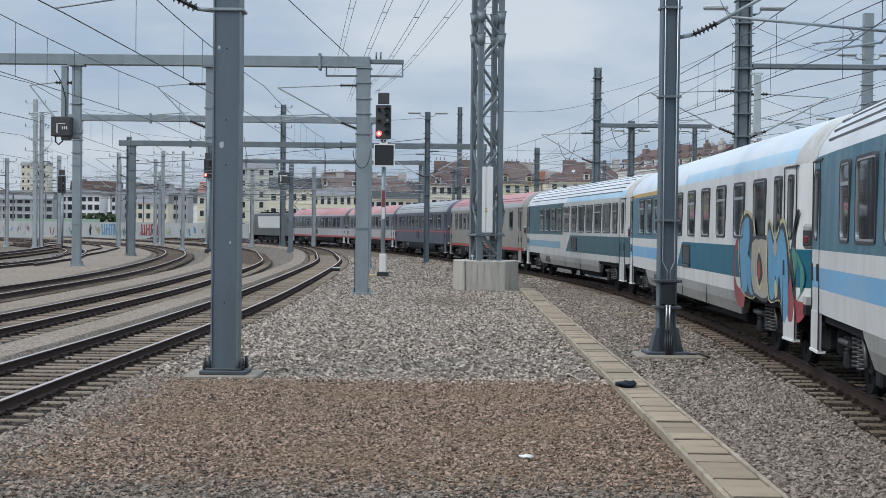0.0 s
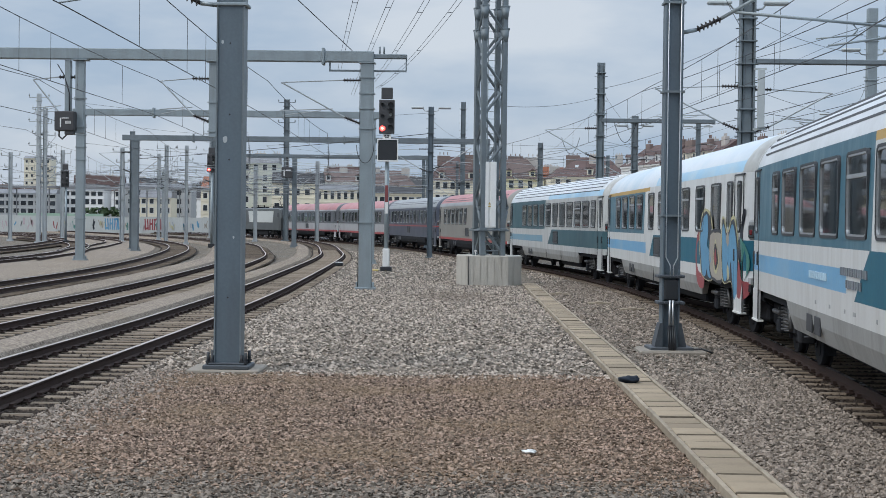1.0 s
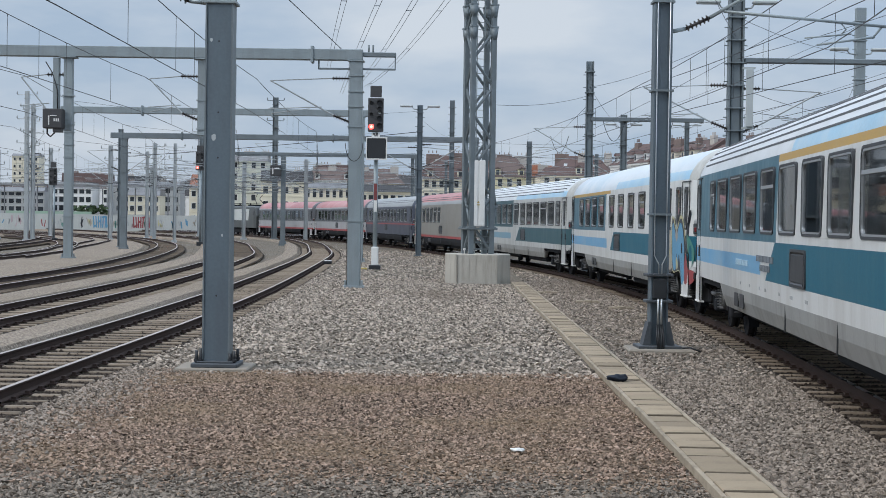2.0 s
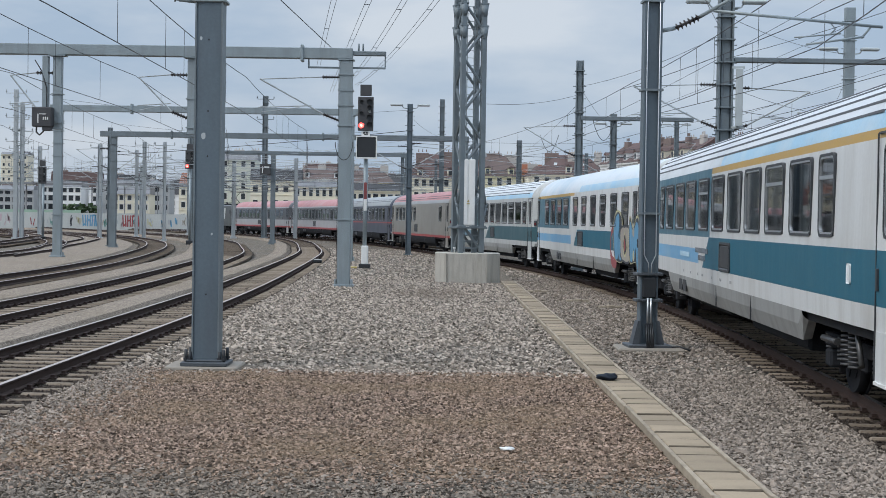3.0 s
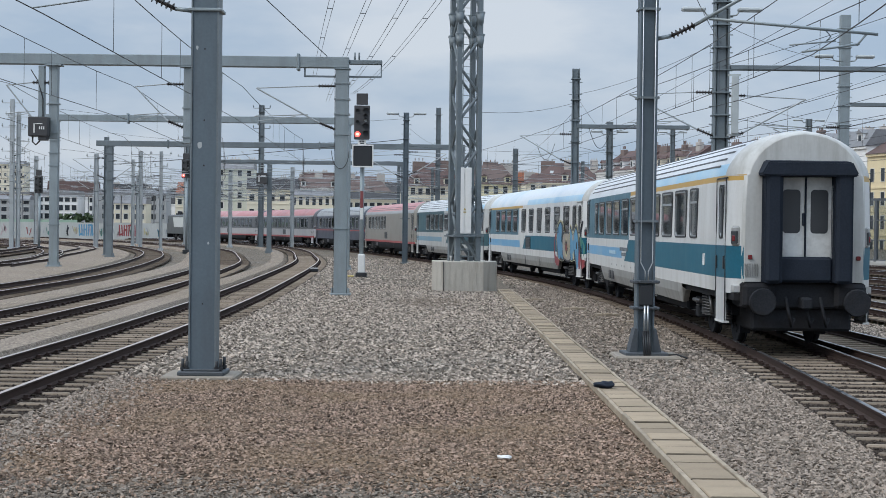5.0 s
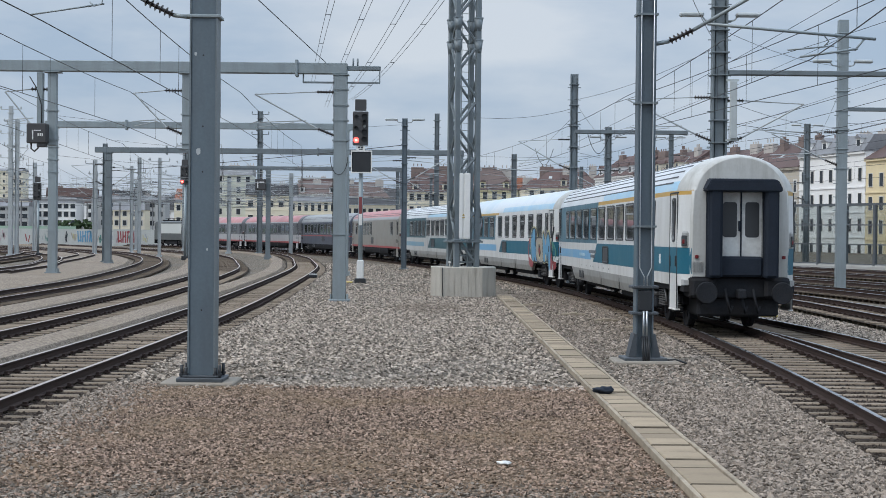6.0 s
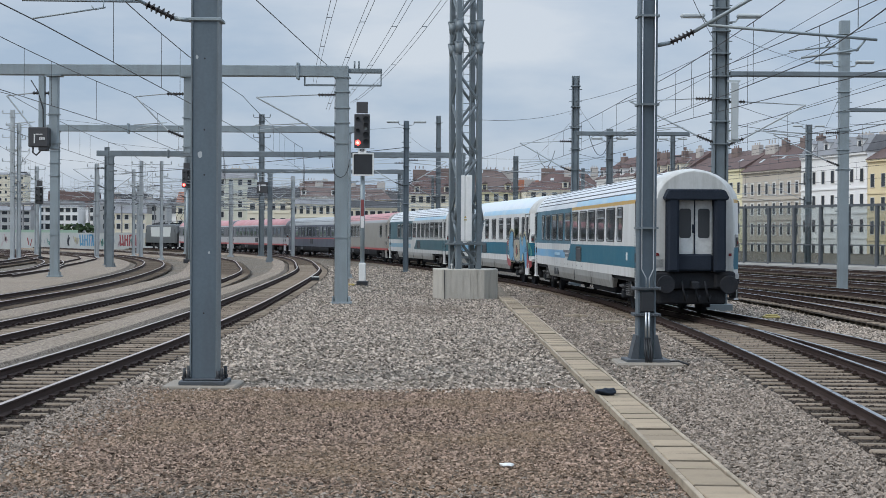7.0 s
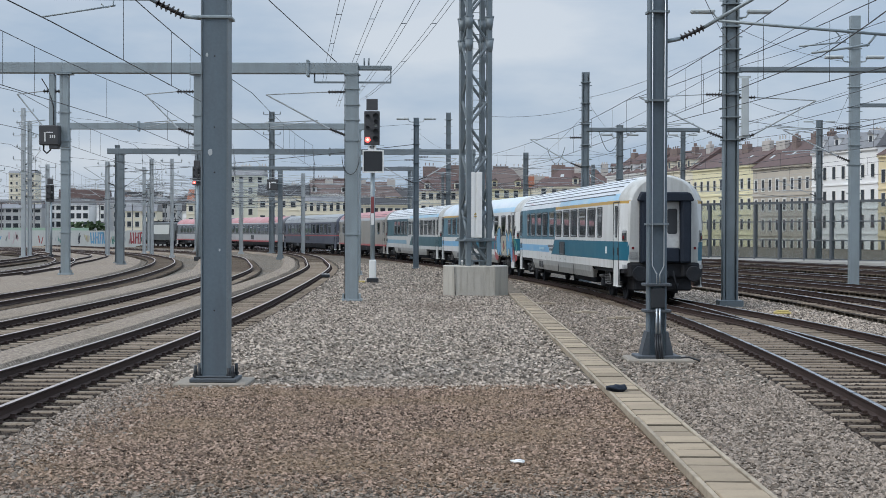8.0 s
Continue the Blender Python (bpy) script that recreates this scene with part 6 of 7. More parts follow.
for x, y, rz in ((3.95, 44.0, 8), (4.6, 41.0, 10), (5.1, 38.0, 12), (3.1, 49.5, 5)):
    bm = bmesh.new()
    for k in range(3):
        box(bm, -0.35 + k * 0.24, -0.15 + k * 0.24, -0.12, 0.12, 0.0, 0.07 + 0.02 * (k % 2), 0.015)
    tagged(part("concrete_scrap", bm, KERB), "broken concrete pieces beside the track", "rubble").matrix_basis = pose(x, y, 0.0, 0, 0, rz)
# ---- overhead line ----
def catenary(path, supports, name_label, side=0.2, z_contact=5.9, z_top=7.2):
    """Messenger wire, contact wire and droppers along a track; supports are distances ahead."""
    c = thing("overhead_line", name_label, "overhead wire", group="overhead lines")
    xy, h = path
    ys = xy[:, 1]
    order = np.argsort(ys)
    X = lambda y: float(np.interp(y, ys[order], xy[order, 0]))
    mes, con = bmesh.new(), bmesh.new()
    pm, pc = [], []
    for k, (a, b) in enumerate(zip(supports, supports[1:])):
        n = 10
        sag = 0.006 * (b - a)
        for i in range(n + (k == len(supports) - 2)):
            u = i / n
            y = a + (b - a) * u
            zig = side * (1 - 2 * u) * (1 if k % 2 else -1)
            x = X(a) * (1 - u) + X(b) * u + zig
            zm = z_top - sag * 4 * u * (1 - u)
            pm.append((x, y, zm))
            zc = float(np.interp(y, (23, 50), (z_contact - 0.25, z_contact + 0.05)))
            pc.append((x, y, zc))
            if i and i % 2 == 0 or i == 5:
                drop = bmesh.new()
                tube(drop, (x, y, zm), (x, y, zc), 0.007, n=4, caps=False)
                part("dropper", drop, WIRE, c)
    chain(mes, pm, 0.011)
    chain(con, pc, 0.0105)
    part("messenger_wire", mes, WIRE, c)
    part("contact_wire", con, WIRE, c)
    return c


PATHS = {"L1": spline(L1, 1.0), "L2": spline(L2, 1.0), "L3": spline(L3, 1.0), "L4": spline(L4, 1.0), "L5": spline(L5, 1.0)}
catenary(PATHS["L1"], (-5, 23.2, 51.5, 82, 108, 138, 172, 205), "dark overhead wires with droppers above the inner curve")
catenary(PATHS["L2"], (6, 23.2, 51.5, 82, 108, 138, 172, 205), "dark overhead wires above the second curve")
catenary(PATHS["L3"], (20, 51.5, 82, 108, 138, 170, 200), "dark overhead wires above the third curve")
catenary(PATHS["L4"], (45, 82, 108, 142, 175, 215), "thin far overhead wires")
catenary(PATHS["L5"], (65, 100, 142, 175, 220), "thin far overhead wires")
catenary((xyT, hT), (5, 27.8, 51.6, 75, 98.4, 130, 161, 195, 230), "dark overhead wires above the train's track")
for nm, pts, sup in (("a", [(13.3, 10), (13.4, 47), (12.6, 63), (6.8, 102), (1, 128), (-15, 180), (-34, 222)], (12, 51.6, 75, 110, 150, 190, 220)),
                     ("b", [(18.9, 25), (18.0, 58), (15.2, 76), (7, 116), (-10, 170), (-28, 212)], (26, 51.6, 75, 110, 150, 205)),
                     ("c", [(24.2, 40), (21.3, 73), (14, 108), (-4, 164), (-22, 206)], (40, 67.8, 110, 150, 200)),
                     ("d", [(31, 50), (26, 88), (17, 127), (-8, 190)], (50, 80, 131, 185)),
                     ("e", [(8.9, 4), (8.65, 28), (7.9, 42), (6.1, 57)], (5, 27.8, 54))):
    catenary(spline(pts, 1.0), sup, "dark overhead wires above a yard track")


def wire(a, b, label, r=0.012, sag=0.0, n=8):
    bm = bmesh.new()
    a, b = Vector(a), Vector(b)
    chain(bm, [a.lerp(b, i / n) - Vector((0, 0, sag * 4 * (i / n) * (1 - i / n))) for i in range(n + 1)], r)
    return tagged(part("feeder_wire", bm, WIRE), label, "wire", group="feeder wires")


def power_line(a, b, c):
    """A pair of sagging conductors through three points, held apart by spacers."""
    line = thing("power_line", "pair of thin sagging grey power conductors high overhead", "power line", group="power lines")

    def spot(y):
        u, v, w = (y - b[1]) * (y - c[1]), (y - a[1]) * (y - c[1]), (y - a[1]) * (y - b[1])
        z = a[2] * u / ((a[1] - b[1]) * (a[1] - c[1])) + b[2] * v / ((b[1] - a[1]) * (b[1] - c[1])) + c[2] * w / ((c[1] - a[1]) * (c[1] - b[1]))
        return Vector((a[0] + (c[0] - a[0]) * (y - a[1]) / (c[1] - a[1]), y, z))

    for d in (0.0, 0.42):
        bm = bmesh.new()
        chain(bm, [spot(70 + (c[1] - 70) * k / 24) + Vector((d, 0, 0)) for k in range(25)], 0.022)
        part("conductor", bm, WIRE_HIGH, line)
    for y in (118, 146, 176, 204):
        if y < c[1]:
            bm = bmesh.new()
            tube(bm, spot(y), spot(y) + Vector((0.42, 0, 0)), 0.03, n=6)
            part("spacer", bm, WIRE_HIGH, line)


WIRE_HIGH = mat("aluminium_conductor", (0.13, 0.145, 0.16), 0.5, 0.4, 0.1)
power_line((-8.02, 105, 19.02), (-13.87, 162.64, 21.58), (-17.66, 200, 22.68))
power_line((-5.32, 105, 19.04), (-10.46, 153.25, 19.99), (-17.05, 215, 20.54))
power_line((-2.67, 105, 19.05), (-7.95, 150.64, 19.2), (-15.41, 215, 21.12))
power_line((-0.2, 105, 19.07), (-5.91, 152.09, 19.28), (-13.53, 215, 21.62))
wire((-6.17, 20, 8.85), (-4.06, 51.5, 8.28), "dark feeder wire down to the portal", 0.014, 0.0)
for x, y, z in ((-21.3, 82, 8.7), (-24.2, 108, 9.0), (-16, 138, 9.0)):
    wire((x, y, z), (x + 19, y + 3, z - 0.1), "thin crosswise wire between masts", 0.008, 0.5)
    wire((x, y, z - 2.2), (x + 19, y + 3, z - 2.5), "thin crosswise wire between masts", 0.008, 0.4)
for (a, b) in (((3.9, 27.8, 8.6), (9.6, 51.6, 8.9)), ((9.6, 51.6, 9.0), (6.65, 75, 9.2)), ((6.65, 75, 9.2), (12.3, 110, 9.2)), ((6.65, 75, 8.4), (7.3, 150, 9.0)),
               ((9.6, 51.6, 9.6), (18.2, 67.8, 10.2)), ((9.6, 51.6, 7.2), (18.2, 67.8, 7.4)), ((18.2, 67.8, 9.2), (32.2, 131, 9.4)), ((18.2, 67.8, 11.5), (12.3, 110, 9.9)),
               ((9.6, 51.6, 6.4), (16.0, 52.5, 6.2)), ((18.2, 67.8, 7.6), (26, 66, 8.2)), ((-2.5, 98.4, 9.2), (-0.45, 130, 9.6)), ((0.84, 57.2, 6.9), (6.65, 75, 8.8)),
               ((16, 30, 9.5), (9.6, 51.6, 8.1)), ((21, 35, 9.0), (10.5, 53, 6.0)), ((24, 44, 11), (12.3, 110, 7.5)), ((13.5, 30, 10.5), (6.65, 75, 7.0)), ((30, 60, 10), (12, 112, 6.4)),
               ((-2.5, 98.4, 7.8), (12.3, 110, 8.3)), ((-2.5, 98.4, 6.6), (7.3, 150, 7.0)), ((6.65, 75, 6.6), (21.6, 140, 9.0))):
    wire(a, b, "dark catenary wire between masts", 0.009, 0.25)
# hanging loops between wires
for x, y, z in ((7.9, 75, 7.5), (10.4, 75.5, 7.6), (6.2, 90, 7.6)):
    bm = bmesh.new()
    chain(bm, [(x + 1.1 * (i / 10 - 0.5), y, z - 1.0 * (1 - (2 * i / 10 - 1) ** 2)) for i in range(11)], 0.016)
    tagged(part("jumper_loop", bm, WIRE), "dark jumper cable loop hanging from wires", "jumper cable")
# span wires from far mast to far mast; the pale ones have sheen painted in
rnd = random.Random(7)
FAR = [(o.matrix_basis.translation.x, o.matrix_basis.translation.y) for o in scene.collection.objects if o.name.startswith("catenary_mast") and o.parent is None and o.matrix_basis.translation.y > 90]
made = 0
for i, (xa, ya) in enumerate(FAR):
    for xb, yb in FAR[i + 1:]:
        if 4 < math.hypot(xa - xb, ya - yb) < 34 and made < 110:
            for k in range(2):
                za, zb = rnd.uniform(5.2, 8.4), rnd.uniform(5.2, 8.4)
                bm = bmesh.new()
                sag = rnd.uniform(0.05, 0.5)
                chain(bm, [(xa + (xb - xa) * u, ya + (yb - ya) * u, za + (zb - za) * u - sag * 4 * u * (1 - u)) for u in (0, 0.25, 0.5, 0.75, 1)], rnd.choice((0.011, 0.016, 0.022)))
                tagged(part("span_wire", bm, rnd.choice((WIRE, GALV_FAR, GALV_FAR))), "thin span wire between far masts", "wire", group="span wires")
                made += 1
# ---- barrier, walls, buildings ----
BAR_FRAME = mat("barrier_dark_steel", (0.10, 0.11, 0.12), 0.5, 0.2, 0.12)
BAR_GLASS = glass("barrier_glass", (0.80, 0.83, 0.82), 0.15)
for nd in list(BAR_GLASS.node_tree.nodes):
    if nd.bl_idname == "ShaderNodeFresnel":
        BAR_GLASS.node_tree.nodes.remove(nd)
    elif nd.bl_idname == "ShaderNodeMixShader":
        nd.inputs[0].default_value = 0.12
PALE_CONC = mat("pale_concrete_wall", (0.36, 0.36, 0.345), 0.9, 0, 0.12, 0.3, 8, 0, (0.28, 0.27, 0.25), 0.4, 0.5)
fx0, fy0 = 46.5, 101.5
fdx, fdy = -0.497, 0.868
fn = 30
barrier = thing("noise_barrier", "tall glass noise barrier in dark steel frames on a concrete plinth", "noise barrier", pose(fx0, fy0, 0, 0, 0, math.degrees(math.atan2(-fdx, fdy))))
bm = bmesh.new()
box(bm, -0.15, 0.15, 0, fn * 3.2, -0.2, 0.16, 0.02)
part("plinth", bm, PALE_CONC, barrier)
gm = bmesh.new()
box(gm, -0.012, 0.012, -1.5, 1.5, 0.0, 1.58)
gme = bpy.data.meshes.new("pane")
gm.to_mesh(gme)
gm.free()
gme.materials.append(BAR_GLASS)
for k in range(fn + 1):
    bm = bmesh.new()
    box(bm, -0.16, 0.12, k * 3.2 - 0.13, k * 3.2 + 0.13, 0.0, 5.1, 0.01)
    part("post", bm, BAR_FRAME, barrier)
    if k < fn:
        for z in (0.22, 1.86, 3.48):
            o = new("pane", gme)
            o.parent = barrier
            o.matrix_basis = pose(0, k * 3.2 + 1.6, z)
for z in (0.2, 1.83, 3.45, 5.08):
    bm = bmesh.new()
    box(bm, -0.09, 0.06, 0, fn * 3.2, z - 0.05, z + (0.16 if z > 5 else 0.05))
    part("rail", bm, BAR_FRAME, barrier)
# walkway kerb in front of it
bm = bmesh.new()
box(bm, -1.6, -1.4, 0, fn * 3.2, -0.2, 0.1, 0.03)
kb = tagged(part("walkway_kerb", bm, PALE_CONC), "long pale kerb before the barrier", "kerb", kind="structure")
kb.matrix_basis = barrier.matrix_basis.copy()

PALE_SPRAY = [mat('faded_grey_spray', (0.33, 0.35, 0.36), 0.9, 0, 0.15), mat('faded_pink_spray', (0.45, 0.34, 0.36), 0.9, 0, 0.15)]
# graffiti wall past the far curve
WALL_PALE = mat("whitewashed_yard_wall", (0.46, 0.475, 0.455), 0.9, 0, 0.12, 0.25, 5, 0, (0.33, 0.34, 0.33), 0.3, 0.6, streak=True)
wall = thing("yard_wall", "long pale concrete wall with faded spray paint", "wall")
bm = bmesh.new()
box(bm, -125, -36, 247.8, 248.2, -0.2, 2.6)
part("wall_panel", bm, WALL_PALE, wall)
for k in range(70):
    x = -122 + k * 1.2 + random.uniform(-0.4, 0.4)
    bm = bmesh.new()
    for q in range(random.randint(2, 4)):
        a, b = x + random.uniform(-0.7, 0.7), random.uniform(0.3, 1.2)
        w, hh, lean = random.uniform(0.08, 0.25), random.uniform(0.6, 1.2), random.uniform(-0.35, 0.35)
        bm.faces.new([bm.verts.new(p) for p in ((a, 247.785, b), (a + w, 247.785, b), (a + w + lean, 247.785, b + hh), (a + lean, 247.785, b + hh))])
    part("graffiti_shape", bm, random.choice(list(G_MATS.values()) + PALE_SPRAY * 4), wall, "faded spray paint strokes")
for x0, paint in ((-53.9, "red_spray"), (-60.6, "sky_blue_spray")):
    bm = bmesh.new()
    for q in range(4):
        a = x0 + q * 0.72
        lean = 0.12 * (q % 3 - 1)
        for dx in (0.0, 0.42):
            bm.faces.new([bm.verts.new(p) for p in ((a + dx, 247.78, 0.4), (a + dx + 0.2, 247.78, 0.4), (a + dx + 0.2 + lean, 247.78, 2.3), (a + dx + lean, 247.78, 2.3))])
        z = 0.5 + 0.75 * (q % 3)
        bm.faces.new([bm.verts.new(p) for p in ((a, 247.77, z), (a + 0.6, 247.77, z + 0.1), (a + 0.6, 247.77, z + 0.4), (a, 247.77, z + 0.3))])
    part("graffiti_letters", bm, G_MATS[paint], wall, "spray-painted unreadable letter shapes")

WIN_DARK = mat("far_window_glass", (0.035, 0.042, 0.05), 0.35, 0, 0.3, 1, 5, per_object=0.4, spec=0.25)
WIN_TRIM = mat("window_trim", (0.62, 0.61, 0.57), 0.7, 0, 0.08)
WM = {}


def far_window(w, h, trim):
    key = (w, h, trim)
    if key not in WM:
        bm = bmesh.new()
        t = 0.2 if trim else 0.06
        o, q = ((-w / 2 - t, -t), (w / 2 + t, -t), (w / 2 + t, h + t * 1.3), (-w / 2 - t, h + t * 1.3)), ((-w / 2, 0), (w / 2, 0), (w / 2, h), (-w / 2, h))
        A, B, C, D = [[bm.verts.new((x, y, z)) for x, z in r] for r, y in ((o, -0.12), (q, -0.12), (q, 0.02), (o, 0.02))]
        for i in range(4):
            j = (i + 1) % 4
            for f in ((A[i], A[j], B[j], B[i]), (B[i], B[j], C[j], C[i]), (D[i], D[j], A[j], A[i])):
                bm.faces.new(f)
        bmesh.ops.recalc_face_normals(bm, faces=bm.faces[:])
        pb = bmesh.new()
        box(pb, -w / 2, w / 2, -0.05, 0.01, 0, h)
        out = []
        for nm, b, m in (("window", bm, WIN_TRIM), ("pane", pb, WIN_DARK)):
            me = bpy.data.meshes.new(nm)
            b.to_mesh(me)
            b.free()
            me.materials.append(m)
            out.append(me)
        WM[key] = out
    return WM[key]


def house(x, y, turn, length, depth, eave, ridge, storeys, bays, wall_m, roof_m, label, ww=1.2, wh=1.9, trim=True, skip=1, mansard=False, chimneys=2, base=0.0, dormers=0, skylights=0, hip=0.0, drop=0.0):
    """A town house: its front runs along local x, facing local -y."""
    c = thing("town_house", label, "building", pose(x, y, base, 0, 0, turn), group="houses round the yard")
    bm = bmesh.new()
    box(bm, 0, length, 0, depth, -0.3, eave)
    part("wall", bm, wall_m, c)
    for s in range(1, storeys + 1):
        z = eave * s / storeys + (0.1 - drop if s < storeys else -0.3)
        bm = bmesh.new()
        box(bm, 0, length, -0.16 if s < storeys else -0.35, -0.003, z - 0.12, z + (0.12 if s < storeys else 0.28))
        part("cornice", bm, wall_m, c)
    bm = bmesh.new()
    o = 0.5
    e = [bm.verts.new(p) for p in ((-o * 0.2, -o, eave), (length + o * 0.2, -o, eave), (length + o * 0.2, depth + o, eave), (-o * 0.2, depth + o, eave))]
    if mansard:
        k = 1.6
        t = [bm.verts.new(p) for p in ((0, k, ridge), (length, k, ridge), (length, depth - k, ridge), (0, depth - k, ridge))]
        for i in range(4):
            bm.faces.new((e[i], e[(i + 1) % 4], t[(i + 1) % 4], t[i]))
        bm.faces.new(t)
    else:
        t = [bm.verts.new(p) for p in ((hip, depth / 2, ridge), (length - hip, depth / 2, ridge))]
        bm.faces.new((e[0], e[1], t[1], t[0]))
        bm.faces.new((e[2], e[3], t[0], t[1]))
        bm.faces.new((e[1], e[2], t[1]))
        bm.faces.new((e[3], e[0], t[0]))
    bm.faces.new(e[::-1])
    rf = part("roof", bm, roof_m, c)
    for k in range(chimneys):
        bm = bmesh.new()
        cx = length * (k + 0.5) / chimneys + random.uniform(-1, 1)
        cw = random.uniform(0.8, 2.2)
        cy = depth * random.uniform(0.35, 0.6)
        box(bm, cx - cw, cx + cw, cy - 0.5, cy + 0.5, (eave + ridge) / 2, ridge + random.uniform(0.2, 0.9), 0.05)
        for q in range(3):
            tube(bm, (cx - cw * 0.6 + q * cw * 0.6, cy, ridge + 0.5), (cx - cw * 0.6 + q * cw * 0.6, cy, ridge + 1.2), 0.12, n=6)
        part("chimney", bm, random.choice((CHIM, CHIM2)), rf)
    for k in range(dormers):
        bm = bmesh.new()
        cx = length * (k + 0.5) / dormers
        box(bm, cx - 0.8, cx + 0.8, 0.25, 3.0, eave + 0.3, eave + 2.2)
        part("dormer", bm, wall_m, rf)
        bm = bmesh.new()
        a = [bm.verts.new(p) for p in ((cx - 1.0, 0.0, eave + 2.2), (cx + 1.0, 0.0, eave + 2.2), (cx, 0.0, eave + 2.9))]
        b = [bm.verts.new(p) for p in ((cx - 1.0, 4.0, eave + 2.2), (cx + 1.0, 4.0, eave + 2.2), (cx, 4.0, eave + 2.9))]
        for q in ((a[0], a[1], a[2]), (a[0], a[2], b[2], b[0]), (a[1], b[1], b[2], a[2]), (a[0], b[0], b[1], a[1])):
            bm.faces.new(q)
        part("dormer_roof", bm, roof_m, rf)
        bm = bmesh.new()
        box(bm, cx - 0.45, cx + 0.45, 0.2, 0.24, eave + 0.7, eave + 1.9)
        part("dormer_window", bm, WIN_DARK, rf)
    for k in range(skylights):
        u = random.uniform(0.3, 0.55)
        cx = length * (k + 0.5) / skylights + random.uniform(-1, 1)
        bm = bmesh.new()
        y0, z0, dy = -0.5 + (depth / 2 + 0.5) * u, eave + (ridge - eave) * u + 0.06, 0.9
        dz = dy * (ridge - eave) / (depth / 2 + 0.5)
        v = [bm.verts.new(p) for p in ((cx - 0.45, y0, z0), (cx + 0.45, y0, z0), (cx + 0.45, y0 + dy, z0 + dz), (cx - 0.45, y0 + dy, z0 + dz), (cx - 0.45, y0, z0 - 0.1), (cx + 0.45, y0, z0 - 0.1), (cx + 0.45, y0 + dy, z0 + dz - 0.1), (cx - 0.45, y0 + dy, z0 + dz - 0.1))]
        for q in ((0, 1, 2, 3), (4, 5, 1, 0), (5, 6, 2, 1), (6, 7, 3, 2), (7, 4, 0, 3)):
            bm.faces.new([v[m] for m in q])
        part("skylight", bm, LAMP_GREY, rf)
    me, pane = far_window(ww, wh, trim)
    for s in range(storeys):
        for b in range(bays):
            o = new("window", me)
            o.parent = c
            o.matrix_basis = pose(length * (b + 0.5) / bays, 0, eave * s / storeys + 1.1 - drop)
            p = new("pane", pane)
            p.parent = o
    return c


RED_TILE = mat("dark_red_roof_tiles", (0.115, 0.076, 0.07), 0.9, 0, 0.2, 0.3, 4, 0.02, (0.075, 0.052, 0.046), 0.2, 0.6)
GREY_ROOF = mat("grey_sheet_roof", (0.22, 0.225, 0.235), 0.6, 0.1, 0.12, 0.3, 4, 0, (0.1, 0.1, 0.1), 0.2, 0.6)
DARK_ROOF = mat("dark_slate_roof", (0.055, 0.057, 0.062), 0.7, 0, 0.15, 0.3, 4)
TILE_BROWN = mat("brown_roof_tiles", (0.135, 0.1, 0.09), 0.9, 0, 0.2, 0.3, 4, 0.02, (0.09, 0.07, 0.065), 0.2, 0.6)
ORANGE_TILE = mat("orange_roof_tiles", (0.30, 0.12, 0.07), 0.9, 0, 0.15, 0.3, 4)
CHIM = mat("brick_chimney", (0.19, 0.145, 0.13), 0.9, 0, 0.2, 1, 8)
CHIM2 = mat("plastered_chimney", (0.44, 0.41, 0.38), 0.9, 0, 0.15, 1, 8)
F = {k: mat("facade_" + k, v, 0.9, 0, 0.06, 0.2, 3, 0, tuple(q * 0.75 for q in v), 0.12, 0.45) for k, v in {
    "yellow": (0.70, 0.59, 0.38), "white": (0.78, 0.775, 0.76), "beige": (0.46, 0.415, 0.35), "pale_yellow": (0.72, 0.665, 0.45), "cream": (0.72, 0.67, 0.54), "greenish": (0.62, 0.63, 0.54), "grey": (0.40, 0.41, 0.41), "rose": (0.50, 0.43, 0.38)}.items()}
# street row beyond the barrier: fronts run away from the eye
house(69.0, 241.6, -75, 32, 14, 15.2, 19.5, 4, 10, F["yellow"], RED_TILE, "ochre yellow rendered town house with red tile roof", 1.1, 2.1, False, drop=1.8)
house(63.3, 262.8, -75, 21.9, 14, 16.6, 19.4, 4, 7, F["white"], GREY_ROOF, "white rendered town house with grey mansard roof and skylights", 1.05, 2.1, False, 1, True, 3, 0, 4, drop=1.8)
house(57.4, 285, -75, 22.9, 14, 14.9, 20.0, 4, 8, F["beige"], RED_TILE, "beige rendered town house with white window frames, dark red roof", 1.0, 2.0, True, 1, False, 4, 0, 0, 3, drop=1.8)
house(50.2, 312, -75, 27.9, 14, 15.7, 19.8, 4, 9, F["pale_yellow"], RED_TILE, "pale yellow rendered town house with dark red roof", 1.1, 2.0, False, 1, False, 3, 0, 0, 2, drop=1.8)
house(43.6, 336.6, -75, 25.4, 14, 15.9, 20.8, 4, 8, F["cream"], RED_TILE, "cream rendered town house with dark red roof and white dormers", 1.1, 2.0, False, 1, False, 4, 0, 5, drop=1.8)
house(37.2, 360.6, -75, 24.8, 14, 16.3, 21.5, 4, 8, F["white"], RED_TILE, "whitewashed town house with dark red roof and dormers", 1.1, 2.0, False, 1, False, 4, 0, 4, drop=1.8)
